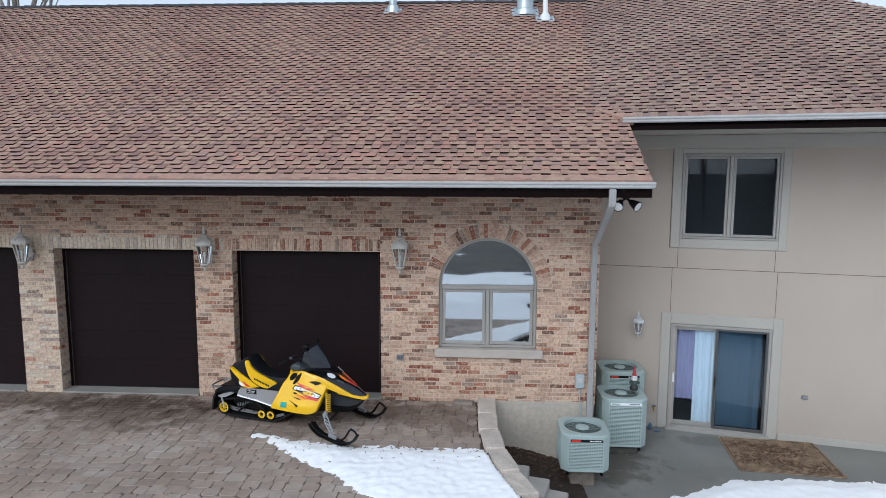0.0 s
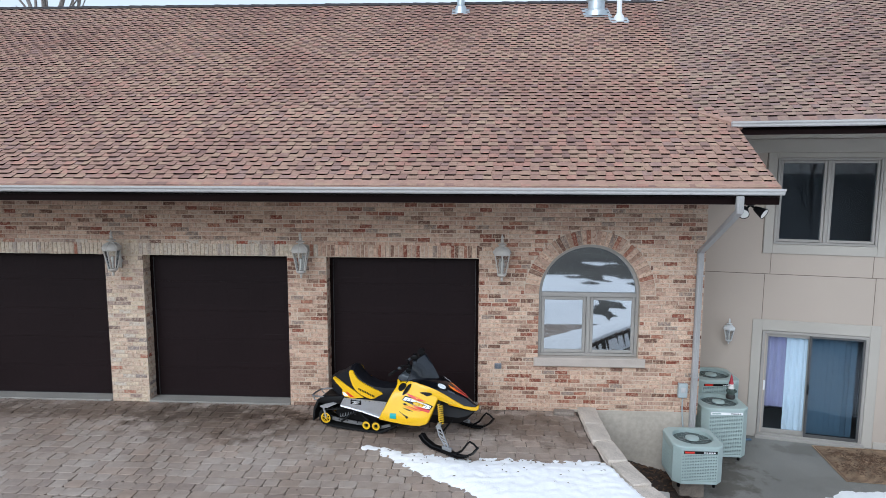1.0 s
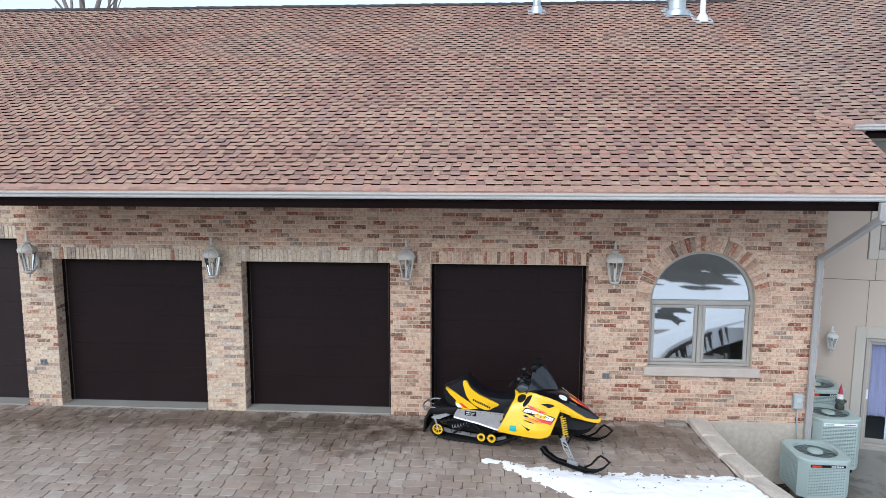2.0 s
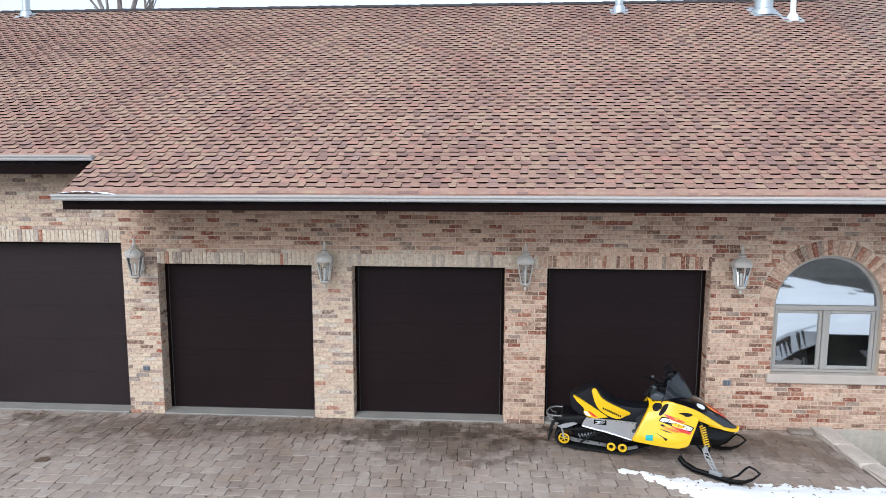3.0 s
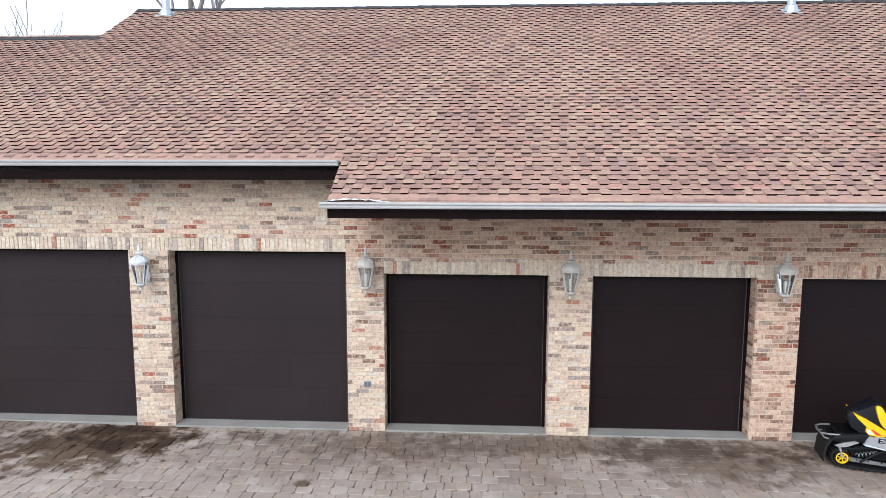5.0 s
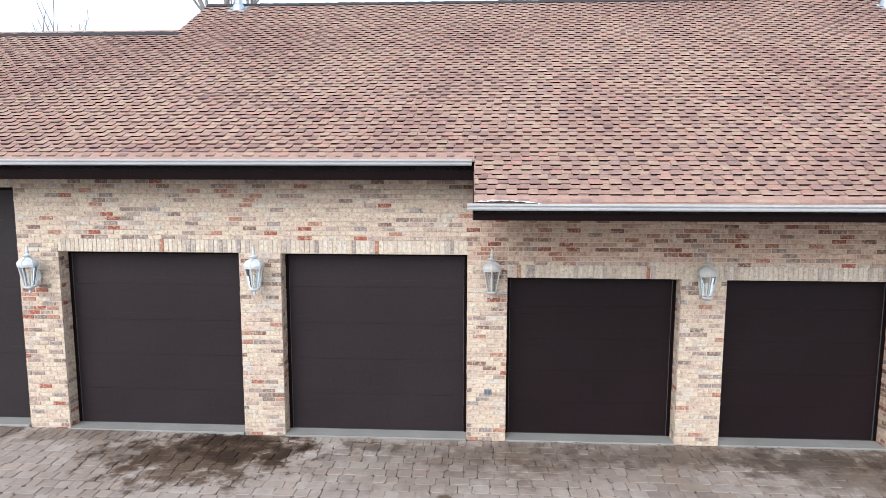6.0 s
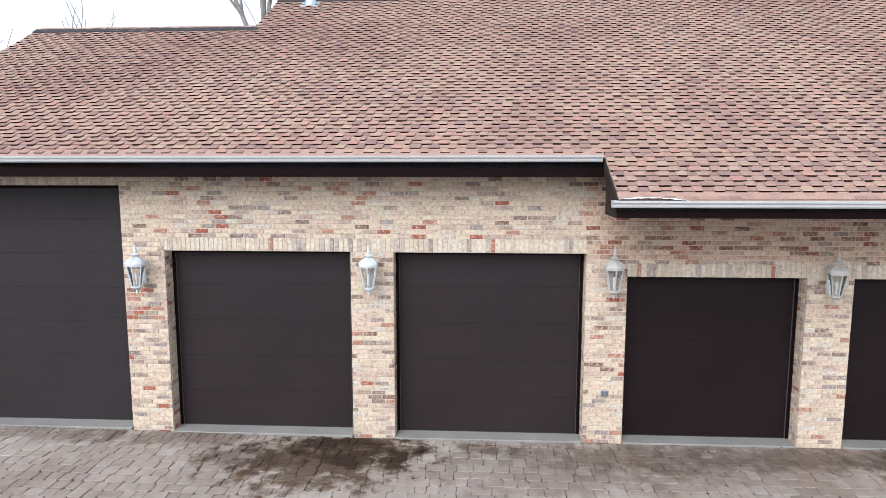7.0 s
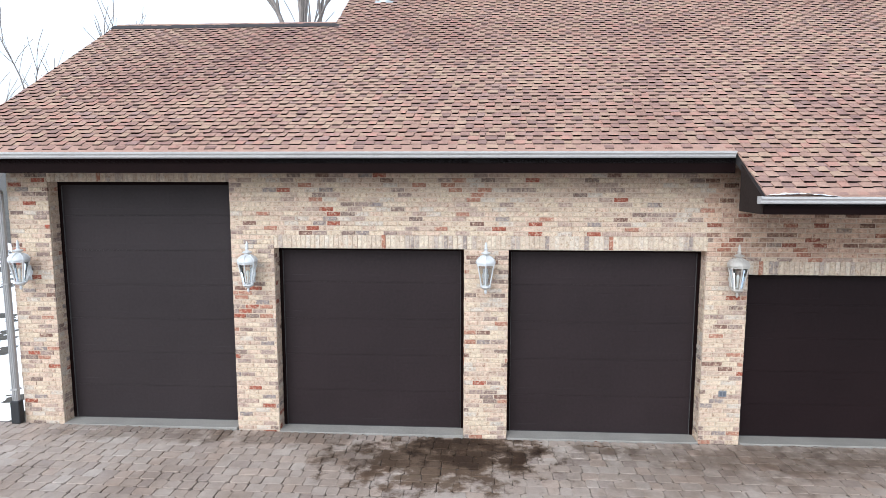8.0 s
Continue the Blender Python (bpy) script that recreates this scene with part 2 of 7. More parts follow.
M = {
    "brick": pieces("brick_face", BRICKS, False, 0.85, 0.34, 17.0, 95.0, wash=(0.590, 0.470, 0.352), core=(0.50, 0.36, 0.30)),
    "brick_one": pieces("brick_face_single", BRICKS, True, 0.85, 0.34, 17.0, 95.0, wash=(0.590, 0.470, 0.352), core=(0.50, 0.36, 0.30)),
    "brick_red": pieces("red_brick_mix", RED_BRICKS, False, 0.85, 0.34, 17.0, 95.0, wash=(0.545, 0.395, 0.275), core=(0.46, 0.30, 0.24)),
    "brick_pale": pieces("pale_brick_mix", PALE_BRICKS, False, 0.85, 0.34, 17.0, 95.0, wash=(0.60, 0.49, 0.375), core=(0.62, 0.50, 0.42)),
    "threshold": material("stained_threshold_concrete", (0.270, 0.252, 0.225), 0.7, vary=0.25, scale=1.8, fine=60, bump=0.25),
    "shingle": pieces("asphalt_shingle", SHINGLES, False, 0.95, 0.30, 12, 130, 0.7, (0.86, 0.82, 0.84), 0.45),
    "shingle_wing": pieces("greyer_asphalt_shingle", WING_SHADES, False, 0.95, 0.30, 12, 130, 0.7, (0.86, 0.84, 0.84), 0.45),
    "shingle_one": pieces("asphalt_shingle_single", SHINGLES, True, 0.95, 0.30, 12, 130, 0.7, (0.86, 0.82, 0.84), 0.45),
    "paver": pieces("concrete_paver", PAVERS, False, 0.75, 0.2, 7, 120, 0.5, (0.78, 0.74, 0.71), 0.6),
    "paver_one": pieces("concrete_paver_single", PAVERS, True, 0.75, 0.2, 7, 120, 0.5, (0.78, 0.74, 0.71), 0.6),
    "mortar": material("mortar", (0.55, 0.445, 0.345), 0.95, vary=0.12, scale=2, fine=120, bump=0.4),
    "joint": material("joint_sand", (0.085, 0.066, 0.052), 0.95, vary=0.4, scale=3, fine=90, bump=0.5),
    # printed band of the shingles, blackened to hold the tab's shade as well
    "butt": material("shingle_band_and_shade", (0.006, 0.0035, 0.003), 1.0, vary=0.2, spec=0.0),
    "starter": material("starter_shingle", (0.370, 0.228, 0.172), 0.95, vary=0.3, scale=9, fine=120, bump=0.6),
    "felt": material("roof_felt", (0.035, 0.03, 0.03), 0.95, vary=0.2),
    "gutter": material("gutter_aluminium", (0.50, 0.485, 0.47), 0.42, 0.0, vary=0.12, scale=1.2, fine=30, bump=0.05),
    "fascia": material("brown_fascia_paint", (0.0075, 0.0032, 0.0030), 0.6, spec=0.06, vary=0.25, scale=2, fine=40, bump=0.1),
    # the fascia's brown, lightened so the boards look lit
    "rake": material("lit_brown_rake", (0.030, 0.021, 0.018), 0.7, vary=0.3, scale=3, fine=40, bump=0.15, spec=0.15),
    "soffit": material("brown_soffit", (0.014, 0.009, 0.008), 0.7, vary=0.2),
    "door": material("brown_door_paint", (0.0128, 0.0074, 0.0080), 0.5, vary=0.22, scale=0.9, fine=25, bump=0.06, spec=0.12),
    # left doors: the door brown lightened for brighter exposure and reflected sky there
    "door_lit": material("lit_brown_door_paint", (0.0225, 0.0155, 0.0162), 0.5, vary=0.22, scale=0.9, fine=25, bump=0.06, spec=0.18),
    # the tall door's brown, lighter and bluer still
    "door_tall": material("lighter_brown_door_paint", (0.0262, 0.0200, 0.0208), 0.5, vary=0.22, scale=0.9, fine=25, bump=0.06, spec=0.2),
    "seal": material("rubber_seal", (0.015, 0.014, 0.014), 0.7, vary=0.2),
    "concrete": material("concrete", (0.36, 0.35, 0.32), 0.85, vary=0.22, scale=1.4, fine=70, bump=0.3),
    "patio": material("patio_concrete", (0.190, 0.184, 0.166), 0.75, vary=0.3, scale=0.9, fine=50, bump=0.25),
    "cap": material("wall_cap_stone", (0.52, 0.455, 0.39), 0.9, vary=0.32, scale=4, fine=60, bump=0.6),
    "stucco": material("tan_stucco", (0.425, 0.362, 0.305), 0.9, vary=0.07, scale=0.7, fine=150, bump=0.35),
    "trim": material("stucco_trim", (0.405, 0.375, 0.330), 0.85, vary=0.08, scale=1.2, fine=100, bump=0.2),
    "groove": material("joint_shadow_gap", (0.16, 0.13, 0.105), 0.9, vary=0.1),
    "frame": material("window_frame_paint", (0.315, 0.295, 0.268), 0.45, vary=0.1, scale=3, fine=40, bump=0.04),
    "sill": material("stone_sill", (0.44, 0.38, 0.33), 0.85, vary=0.12, scale=4, fine=90, bump=0.3),
    "lamp": material("lamp_grey_metal", (0.50, 0.465, 0.42), 0.45, 0.0, vary=0.15, scale=9, fine=60, bump=0.08),
    "lamp_white": material("lamp_white_enamel", (0.60, 0.61, 0.61), 0.35, 0.0, vary=0.08, scale=9, fine=60, bump=0.05),
    "ac": material("ac_painted_steel", (0.36, 0.435, 0.415), 0.4, 0.0, vary=0.08, scale=3, fine=40, bump=0.05),
    "ac_dark": material("ac_inner_coil", (0.10, 0.125, 0.12), 0.6, 0.3, vary=0.2),
    "ac_fan": material("fan_blade_grey", (0.16, 0.17, 0.17), 0.4, 0.5, vary=0.1),
    "black": material("black_plastic", (0.0045, 0.0045, 0.005), 0.45, vary=0.2, scale=8, spec=0.18),
    "rubber": material("black_rubber", (0.009, 0.009, 0.009), 0.75, vary=0.25, scale=8, spec=0.25),
    "seat": material("black_vinyl", (0.006, 0.0065, 0.0095), 0.5, vary=0.2, scale=8, spec=0.22, fine=90, bump=0.1),
    "yellow": material("yellow_bodywork", (0.80, 0.475, 0.002), 0.25, vary=0.06, scale=3, bump=0.0, coat=0.3),
    "spring": material("yellow_spring", (0.72, 0.45, 0.008), 0.4, vary=0.08),
    "alu": material("brushed_aluminium", (0.55, 0.56, 0.58), 0.38, 0.8, vary=0.1, scale=6, fine=80, bump=0.05),
    "tint": material("tinted_windshield", (0.010, 0.013, 0.018), 0.09, vary=0.1, spec=0.6, bump=0.0),
    "red": material("red_plastic", (0.62, 0.035, 0.02), 0.3, vary=0.05),
    "orange": material("orange_decal", (0.85, 0.22, 0.01), 0.3, vary=0.05),
    "white": material("white_decal", (0.82, 0.82, 0.82), 0.35, vary=0.05),
    "teal": material("teal_sticker", (0.02, 0.35, 0.33), 0.4, vary=0.05),
    "snow": material("snow", (0.96, 0.962, 0.968), 0.8, vary=0.03, scale=2, fine=35, bump=0.35),
    "galv": material("galvanised_steel", (0.50, 0.55, 0.57), 0.35, 0.7, vary=0.15, scale=9, fine=50, bump=0.05),
    "pvc": material("white_pvc", (0.74, 0.75, 0.75), 0.4, vary=0.06),
    "bark": material("tree_bark", (0.22, 0.19, 0.17), 0.95, vary=0.35, scale=4, fine=40, bump=0.6),
    "soil": material("bare_soil", (0.032, 0.021, 0.015), 0.95, vary=0.5, scale=7, fine=60, bump=0.8),
    "mat": material("brown_mat", (0.12, 0.07, 0.04), 0.95, vary=0.9, scale=5, fine=70, bump=0.6),
    "curtain": material("white_curtain", (0.86, 0.88, 0.88), 0.9, vary=0.06),
    "lilac": material("lilac_curtain", (0.42, 0.36, 0.50), 0.9, vary=0.1),
    "blind": material("blue_grey_blind", (0.075, 0.12, 0.155), 0.8, vary=0.08),
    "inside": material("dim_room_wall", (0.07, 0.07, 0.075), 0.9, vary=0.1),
    "brass": material("brass", (0.45, 0.30, 0.12), 0.35, 0.9, vary=0.2),
    "pole": material("grey_downspout_paint", (0.37, 0.36, 0.35), 0.5, vary=0.12, scale=2, fine=40, bump=0.06),
    "strip": material("grey_weather_strip", (0.075, 0.073, 0.072), 0.5, vary=0.2),
    "boot": material("black_drain_boot", (0.02, 0.021, 0.023), 0.6, vary=0.2),
    "block": material("grey_block", (0.40, 0.375, 0.34), 0.9, vary=0.2, scale=3, fine=70, bump=0.5),
    "dirty_stone": material("dirty_stone", (0.24, 0.20, 0.165), 0.95, vary=0.4, scale=9, fine=60, bump=0.7),
    "box": material("grey_utility_box", (0.36, 0.40, 0.41), 0.5, vary=0.1),
    "outlet": material("weathered_outlet_grey", (0.20, 0.21, 0.225), 0.5, vary=0.3, scale=14),
    "outlet_flap": material("dark_outlet_flap", (0.11, 0.12, 0.14), 0.5, vary=0.3, scale=14),
    "blue": material("blue_plastic", (0.09, 0.14, 0.21), 0.4, vary=0.1),
    "lawn": material("winter_lawn", (0.075, 0.068, 0.056), 0.95, vary=0.6, scale=0.35, fine=6, bump=0.6),
    "mat2": material("pale_mat_fibre", (0.235, 0.165, 0.105), 0.95, vary=0.75, scale=5.5, fine=80, bump=0.5),
    "lens2": material("pale_lamp_lens", (0.70, 0.70, 0.66), 0.15, vary=0.05, spec=0.8),
    "foundation": material("foundation_concrete", (0.44, 0.39, 0.325), 0.9, vary=0.2, scale=1.1, fine=14, bump=0.12),
    "leaf": material("dead_leaves", (0.10, 0.055, 0.03), 0.9, vary=0.5, scale=20),
}


def stained(m, spots):
    """Dark stains and darker bands with ragged edges on a paved surface: (x, y, half width, half depth, strength)."""
    n, l = m.node_tree.nodes, m.node_tree.links
    b = n["Principled BSDF"]
    base = b.inputs["Base Color"].links[0].from_socket
    geo, ns = n.new("ShaderNodeNewGeometry"), n.new("ShaderNodeTexNoise")
    ns.inputs["Scale"].default_value, ns.inputs["Detail"].default_value, ns.inputs["Roughness"].default_value = 3.0, 7, 0.66
    l.new(geo.outputs["Position"], ns.inputs["Vector"])
    for x, y, a, c, k in spots:
        mp, ln, ad, mr = n.new("ShaderNodeMapping"), n.new("ShaderNodeVectorMath"), n.new("ShaderNodeMath"), n.new("ShaderNodeMapRange")
        mp.vector_type = "TEXTURE"
        mp.inputs["Location"].default_value, mp.inputs["Scale"].default_value = (x, y, 0), (a, c, 3)
        l.new(geo.outputs["Position"], mp.inputs["Vector"])
        ln.operation = "LENGTH"
        l.new(mp.outputs[0], ln.inputs[0])
        ad.operation = "MULTIPLY_ADD"
        l.new(ns.outputs["Fac"], ad.inputs[0]); ad.inputs[1].default_value = -3.2
        l.new(ln.outputs["Value"], ad.inputs[2])
        mr.inputs["From Min"].default_value, mr.inputs["From Max"].default_value = -0.55, -0.95
        mr.inputs["To Min"].default_value, mr.inputs["To Max"].default_value = 0.0, k
        l.new(ad.outputs[0], mr.inputs["Value"])
        mx = n.new("ShaderNodeMix"); mx.data_type, mx.blend_type = "RGBA", "MULTIPLY"
        l.new(mr.outputs[0], mx.inputs["Factor"]); l.new(base, mx.inputs[6])
        mx.inputs[7].default_value = (0.31, 0.245, 0.185, 1)
        base = mx.outputs[2]
    l.new(base, b.inputs["Base Color"])


# stains, and long bands that only darken the pavers along the wall
STAINS_AND_BANDS = [(9.3, -0.65, 1.2, 0.7, 0.5), (3.5, -0.40, 3.2, 0.36, 0.35), (7.6, -0.5, 2.0, 0.5, 0.4), (0.2, -0.6, 1.6, 0.5, 0.25), (-4.25, -0.78, 1.35, 0.95, 0.95), (-3.75, -0.40, 1.05, 0.60, 0.9), (-6.4, -0.22, 1.6, 0.30, 0.5), (-8.6, -0.25, 1.5, 0.3, 0.4), (-5.3, -0.8, 0.7, 0.45, 0.55), (-0.83, -1.74, 0.11, 0.09, 0.9), (1.5, -0.40, 5.5, 0.45, 0.32), (4.6, -0.75, 1.5, 0.75, 0.45), (-2.0, -0.3, 0.5, 0.2, 0.5), (-1.2, -0.9, 1.9, 0.75, 0.3), (2.0, -1.0, 2.2, 0.7, 0.12), (6.5, -1.0, 1.8, 0.7, 0.4), (4.0, -0.6, 1.2, 0.5, 0.3)]
for key in ("paver", "paver_one"):
    stained(M[key], STAINS_AND_BANDS)
stained(M["patio"], [(12.2, 0.2, 0.8, 1.1, 0.6), (13.9, -0.2, 0.6, 0.3, 0.12), (14.2, 1.0, 0.8, 0.3, 0.35)])


def glass(name, colour=(1, 1, 1), rough=0.0, ior=1.9):
    m = bpy.data.materials.new(name)
    m.use_nodes = True
    n, l = m.node_tree.nodes, m.node_tree.links
    gl, tr, mx, fr = n.new("ShaderNodeBsdfGlossy"), n.new("ShaderNodeBsdfTransparent"), n.new("ShaderNodeMixShader"), n.new("ShaderNodeFresnel")
    gl.inputs["Roughness"].default_value = rough
    gl.inputs["Color"].default_value = (0.93, 0.97, 1.0, 1)
    tr.inputs["Color"].default_value = (*colour, 1)
    fr.inputs["IOR"].default_value = ior
    l.new(fr.outputs[0], mx.inputs[0]); l.new(tr.outputs[0], mx.inputs[1]); l.new(gl.outputs[0], mx.inputs[2])
    l.new(mx.outputs[0], n["Material Output"].inputs["Surface"])
    return m


M["glass"] = glass("window_glass", (0.82, 0.88, 0.93), 0.0, 1.42)
M["mirror_glass"] = glass("reflecting_glass", (0.45, 0.47, 0.50), 0.028, 6.5)
M["lamp_glass"] = glass("lamp_glass", (0.90, 0.91, 0.91), 0.05, 1.28)
_n, _l = M["lamp_glass"].node_tree.nodes, M["lamp_glass"].node_tree.links
_frost, _mix = _n.new("ShaderNodeBsdfTranslucent"), _n.new("ShaderNodeMixShader")      # hazed by weather
_frost.inputs["Color"].default_value = (0.75, 0.75, 0.74, 1)
_mix.inputs[0].default_value = 0.04
_l.new(_n["Material Output"].inputs["Surface"].links[0].from_socket, _mix.inputs[1]); _l.new(_frost.outputs[0], _mix.inputs[2])
_l.new(_mix.outputs[0], _n["Material Output"].inputs["Surface"])


def banded(name, stops, rough=0.5):
    """Painted bands over the height of a small object."""
    m = material(name, (1, 1, 1), rough, vary=0.15, scale=20)
    n, l = m.node_tree.nodes, m.node_tree.links
    tc, sx, ramp = n.new("ShaderNodeTexCoord"), n.new("ShaderNodeSeparateXYZ"), n.new("ShaderNodeValToRGB")
    ramp.color_ramp.interpolation = "CONSTANT"
    for i, (p, c) in enumerate(stops):
        e = ramp.color_ramp.elements[i] if i < 2 else ramp.color_ramp.elements.new(p)
        e.position, e.color = p, (*c, 1)
    l.new(tc.outputs["Generated"], sx.inputs[0]); l.new(sx.outputs["Z"], ramp.inputs[0])
    l.new(ramp.outputs[0], [x for x in n if x.type == "MIX"][0].inputs[6])
    return m


M["figure"] = banded("painted_figurine", [(0.0, (0.03, 0.028, 0.026)), (0.16, (0.05, 0.07, 0.06)), (0.40, (0.62, 0.60, 0.58)), (0.58, (0.33, 0.02, 0.035))])

# ---- building helpers ----
def box(bm, x0, x1, y0, y1, z0, z1, ch=0.0, m=None):
    """A box, with chamfered edges where ch > 0, moved by the matrix m."""
    ret = bmesh.ops.create_cube(bm, size=1)
    vs = ret["verts"]
    bmesh.ops.transform(bm, matrix=Matrix.Translation(((x0 + x1) / 2, (y0 + y1) / 2, (z0 + z1) / 2)) @ Matrix.Diagonal((x1 - x0, y1 - y0, z1 - z0, 1)), verts=vs)
    if ch > 0:
        es = list({e for v in vs for e in v.link_edges})
        r = bmesh.ops.bevel(bm, geom=es, offset=ch, segments=1, affect="EDGES")
        vs = list({v for f in r["faces"] for v in f.verts} | {v for v in vs if v.is_valid})
    if m is not None:
        bmesh.ops.transform(bm, matrix=m, verts=vs)
    return vs


def lathe(bm, profile, seg=20, m=None, cap=True):
    """A turned form about z from (radius, height) pairs."""
    rings = []
    for r, z in profile:
        rings.append([bm.verts.new((r * math.cos(2 * math.pi * i / seg), r * math.sin(2 * math.pi * i / seg), z)) for i in range(seg)])
    for a, b in zip(rings, rings[1:]):
        for i in range(seg):
            bm.faces.new((a[i], a[(i + 1) % seg], b[(i + 1) % seg], b[i]))
    if cap:
        bm.faces.new(rings[0][::-1]); bm.faces.new(rings[-1])
    vs = [v for r in rings for v in r]
    if m is not None:
        bmesh.ops.transform(bm, matrix=m, verts=vs)
    return vs


def tube(bm, pts, r, seg=8, r1=None):
    """A round rod along points; r to r1."""
    pts = [Vector(p) for p in pts]
    rings, n = [], len(pts)
    for i, p in enumerate(pts):
        d = (pts[min(i + 1, n - 1)] - pts[max(i - 1, 0)]).normalized()
        side = d.cross(Vector((0, 0, 1)))
        if side.length < 0.05:
            side = d.cross(Vector((1, 0, 0)))
        side.normalize()
        up = side.cross(d).normalized()
        rr = r if r1 is None else r + (r1 - r) * i / max(1, n - 1)
        rings.append([bm.verts.new(p + rr * (math.cos(2 * math.pi * k / seg) * side + math.sin(2 * math.pi * k / seg) * up)) for k in range(seg)])
    for a, b in zip(rings, rings[1:]):
        for k in range(seg):
            bm.faces.new((a[k], a[(k + 1) % seg], b[(k + 1) % seg], b[k]))
    bm.faces.new(rings[0][::-1]); bm.faces.new(rings[-1])
    return [v for r in rings for v in r]


def prism(bm, outline, y0, y1, m=None):
    """A flat outline in x and z, given thickness from y0 to y1."""
    a = [bm.verts.new((x, y0, z)) for x, z in outline]
    b = [bm.verts.new((x, y1, z)) for x, z in outline]
    bm.faces.new(a); bm.faces.new(b[::-1])
    for i in range(len(a)):
        j = (i + 1) % len(a)
        bm.faces.new((a[j], a[i], b[i], b[j]))
    if m is not None:
        bmesh.ops.transform(bm, matrix=m, verts=a + b)
    return a + b


def mesh_of(name, bm, mat, smooth=False):
    bmesh.ops.recalc_face_normals(bm, faces=bm.faces)
    me = bpy.data.meshes.new(name)
    bm.to_mesh(me)
    bm.free()
    me.materials.append(mat)
    if smooth:
        me.polygons.foreach_set("use_smooth", [True] * len(me.polygons))
        me.set_sharp_from_angle(angle=radians(35))
    return me


def part(name, bm, mat, parent=None, label="", smooth=False, at=None):
    ob = new(name, mesh_of(name, bm, mat, smooth))
    if parent is not None:
        ob.parent = parent
    if at is not None:
        ob.matrix_basis = at
    return tagged(ob, label)


def thing(name, label, category, m=None, group="", kind=""):
    ob = new(name)
    ob.empty_display_size = 0.1
    if m is not None:
        ob.matrix_basis = m
    return tagged(ob, label, category, group, kind)


def bmnew():
    return bmesh.new()


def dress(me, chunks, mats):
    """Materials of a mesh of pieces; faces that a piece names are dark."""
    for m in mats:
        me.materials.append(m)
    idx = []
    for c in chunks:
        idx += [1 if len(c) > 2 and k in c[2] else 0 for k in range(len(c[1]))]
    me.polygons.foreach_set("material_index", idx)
    me.update()
    return me


def soup(name, chunks, *mats):
    """One mesh out of many pieces (verts, faces)."""
    vs, fs = [], []
    for c in chunks:
        o = len(vs)
        vs += c[0]
        fs += [[i + o for i in q] for q in c[1]]
    me = bpy.data.meshes.new(name)
    me.from_pydata(vs, [], fs)
    return dress(me, chunks, mats)


def loft(bm, sections, cap=True):
    """Skin through rings of equal count."""
    rings = [[bm.verts.new(p) for p in s] for s in sections]
    n = len(rings[0])
    for a, b in zip(rings, rings[1:]):
        for i in range(n):
            bm.faces.new((a[i], a[(i + 1) % n], b[(i + 1) % n], b[i]))
    if cap:
        bm.faces.new(rings[0][::-1]); bm.faces.new(rings[-1])
    return [v for r in rings for v in r]


def plate(bm, outline, v0, v1, inset=0.012):
    """A moulded panel: outline in u and w, from v0 to v1, its face at v1 drawn in."""
    cx = sum(p[0] for p in outline) / len(outline)
    cz = sum(p[1] for p in outline) / len(outline)
    s = 1 if v1 > v0 else -1
    def ring(v, k):
        return [(cx + (x - cx) * (1 - k), v, cz + (z - cz) * (1 - k)) for x, z in outline]
    size = max(max(p[0] for p in outline) - min(p[0] for p in outline), 0.1)
    k = inset / size * 2
    return loft(bm, [ring(v0, 0), ring(v1 - s * min(0.02, abs(v1 - v0) * 0.4), 0), ring(v1 - s * 0.004, k * 0.5), ring(v1, k)])


def curve_outline(pts, per=5):
    """A closed outline rounded through its points."""
    out, n = [], len(pts)
    for i in range(n):
        p0, p1, p2, p3 = (Vector(pts[(i + k) % n]) for k in (-1, 0, 1, 2))
        for j in range(per):
            t = j / per
            out.append(tuple(0.5 * ((2 * p1) + (p2 - p0) * t + (2 * p0 - 5 * p1 + 4 * p2 - p3) * t * t + (3 * p1 - p0 - 3 * p2 + p3) * t ** 3)))
    return out


def bmnew_wheel(r, ri):
    b = bmnew()
    lathe(b, [(ri, -0.014), (r * 0.96, -0.016), (r, -0.010), (r, 0.010), (r * 0.96, 0.016), (ri, 0.014), (ri, -0.014)], 24, None, False)
    return b

# ---- plan, in metres: the garage front lies in y = 0, x runs along it ----
COURSE, BRICK = 0.0677, 0.2032
WALL_L, WALL_R = -10.59, 11.95
DOORS = [(-9.977, -7.294, 3.707), (-6.67, -3.94, 2.765), (-3.32, -0.59, 2.76), (-0.02, 2.443, 2.44), (3.072, 5.435, 2.432), (6.065, 8.487, 2.428)]
WIN_L, WIN_R, WIN_B, WIN_S = 9.425, 10.99, 0.875, 1.885
WIN_C, WIN_RAD = (WIN_L + WIN_R) / 2, (WIN_R - WIN_L) / 2
RECESS = 0.25
SLOPE = 0.575
EAVE_Y, EAVE_Z = -1.45, 3.60
HIGH_Y = -0.58
STEP_X = -0.50
RIDGE_Y, LOW_RIDGE_Y = 5.72, 4.04
GABLE_X, LOW_GABLE_X = -6.62, -11.15
RAKE_X = 12.32
WING = radians(-13)
WING_AT = Matrix.Translation((13.5, 1.57, 0)) @ Matrix.Rotation(WING, 4, "Z")     # x along the wing's wall, y into it
PATIO_Z = -1.0


def roof_z(y):
    return EAVE_Z + SLOPE * (y - EAVE_Y)


def ground_z(x):
    return max(0.0, (-3.5 - x) * 0.0125)


rng = random.Random(7)

# ---- the brick wall's body ----
wall_front = thing("wall_north", "tan and red mixed brick garage wall with pale mortar", "brick wall", kind="structure")
bm = bmnew()
WALL_TOP = 3.95
edges = [WALL_L] + [v for d in DOORS for v in d[:2]] + [WIN_L - 0.35]
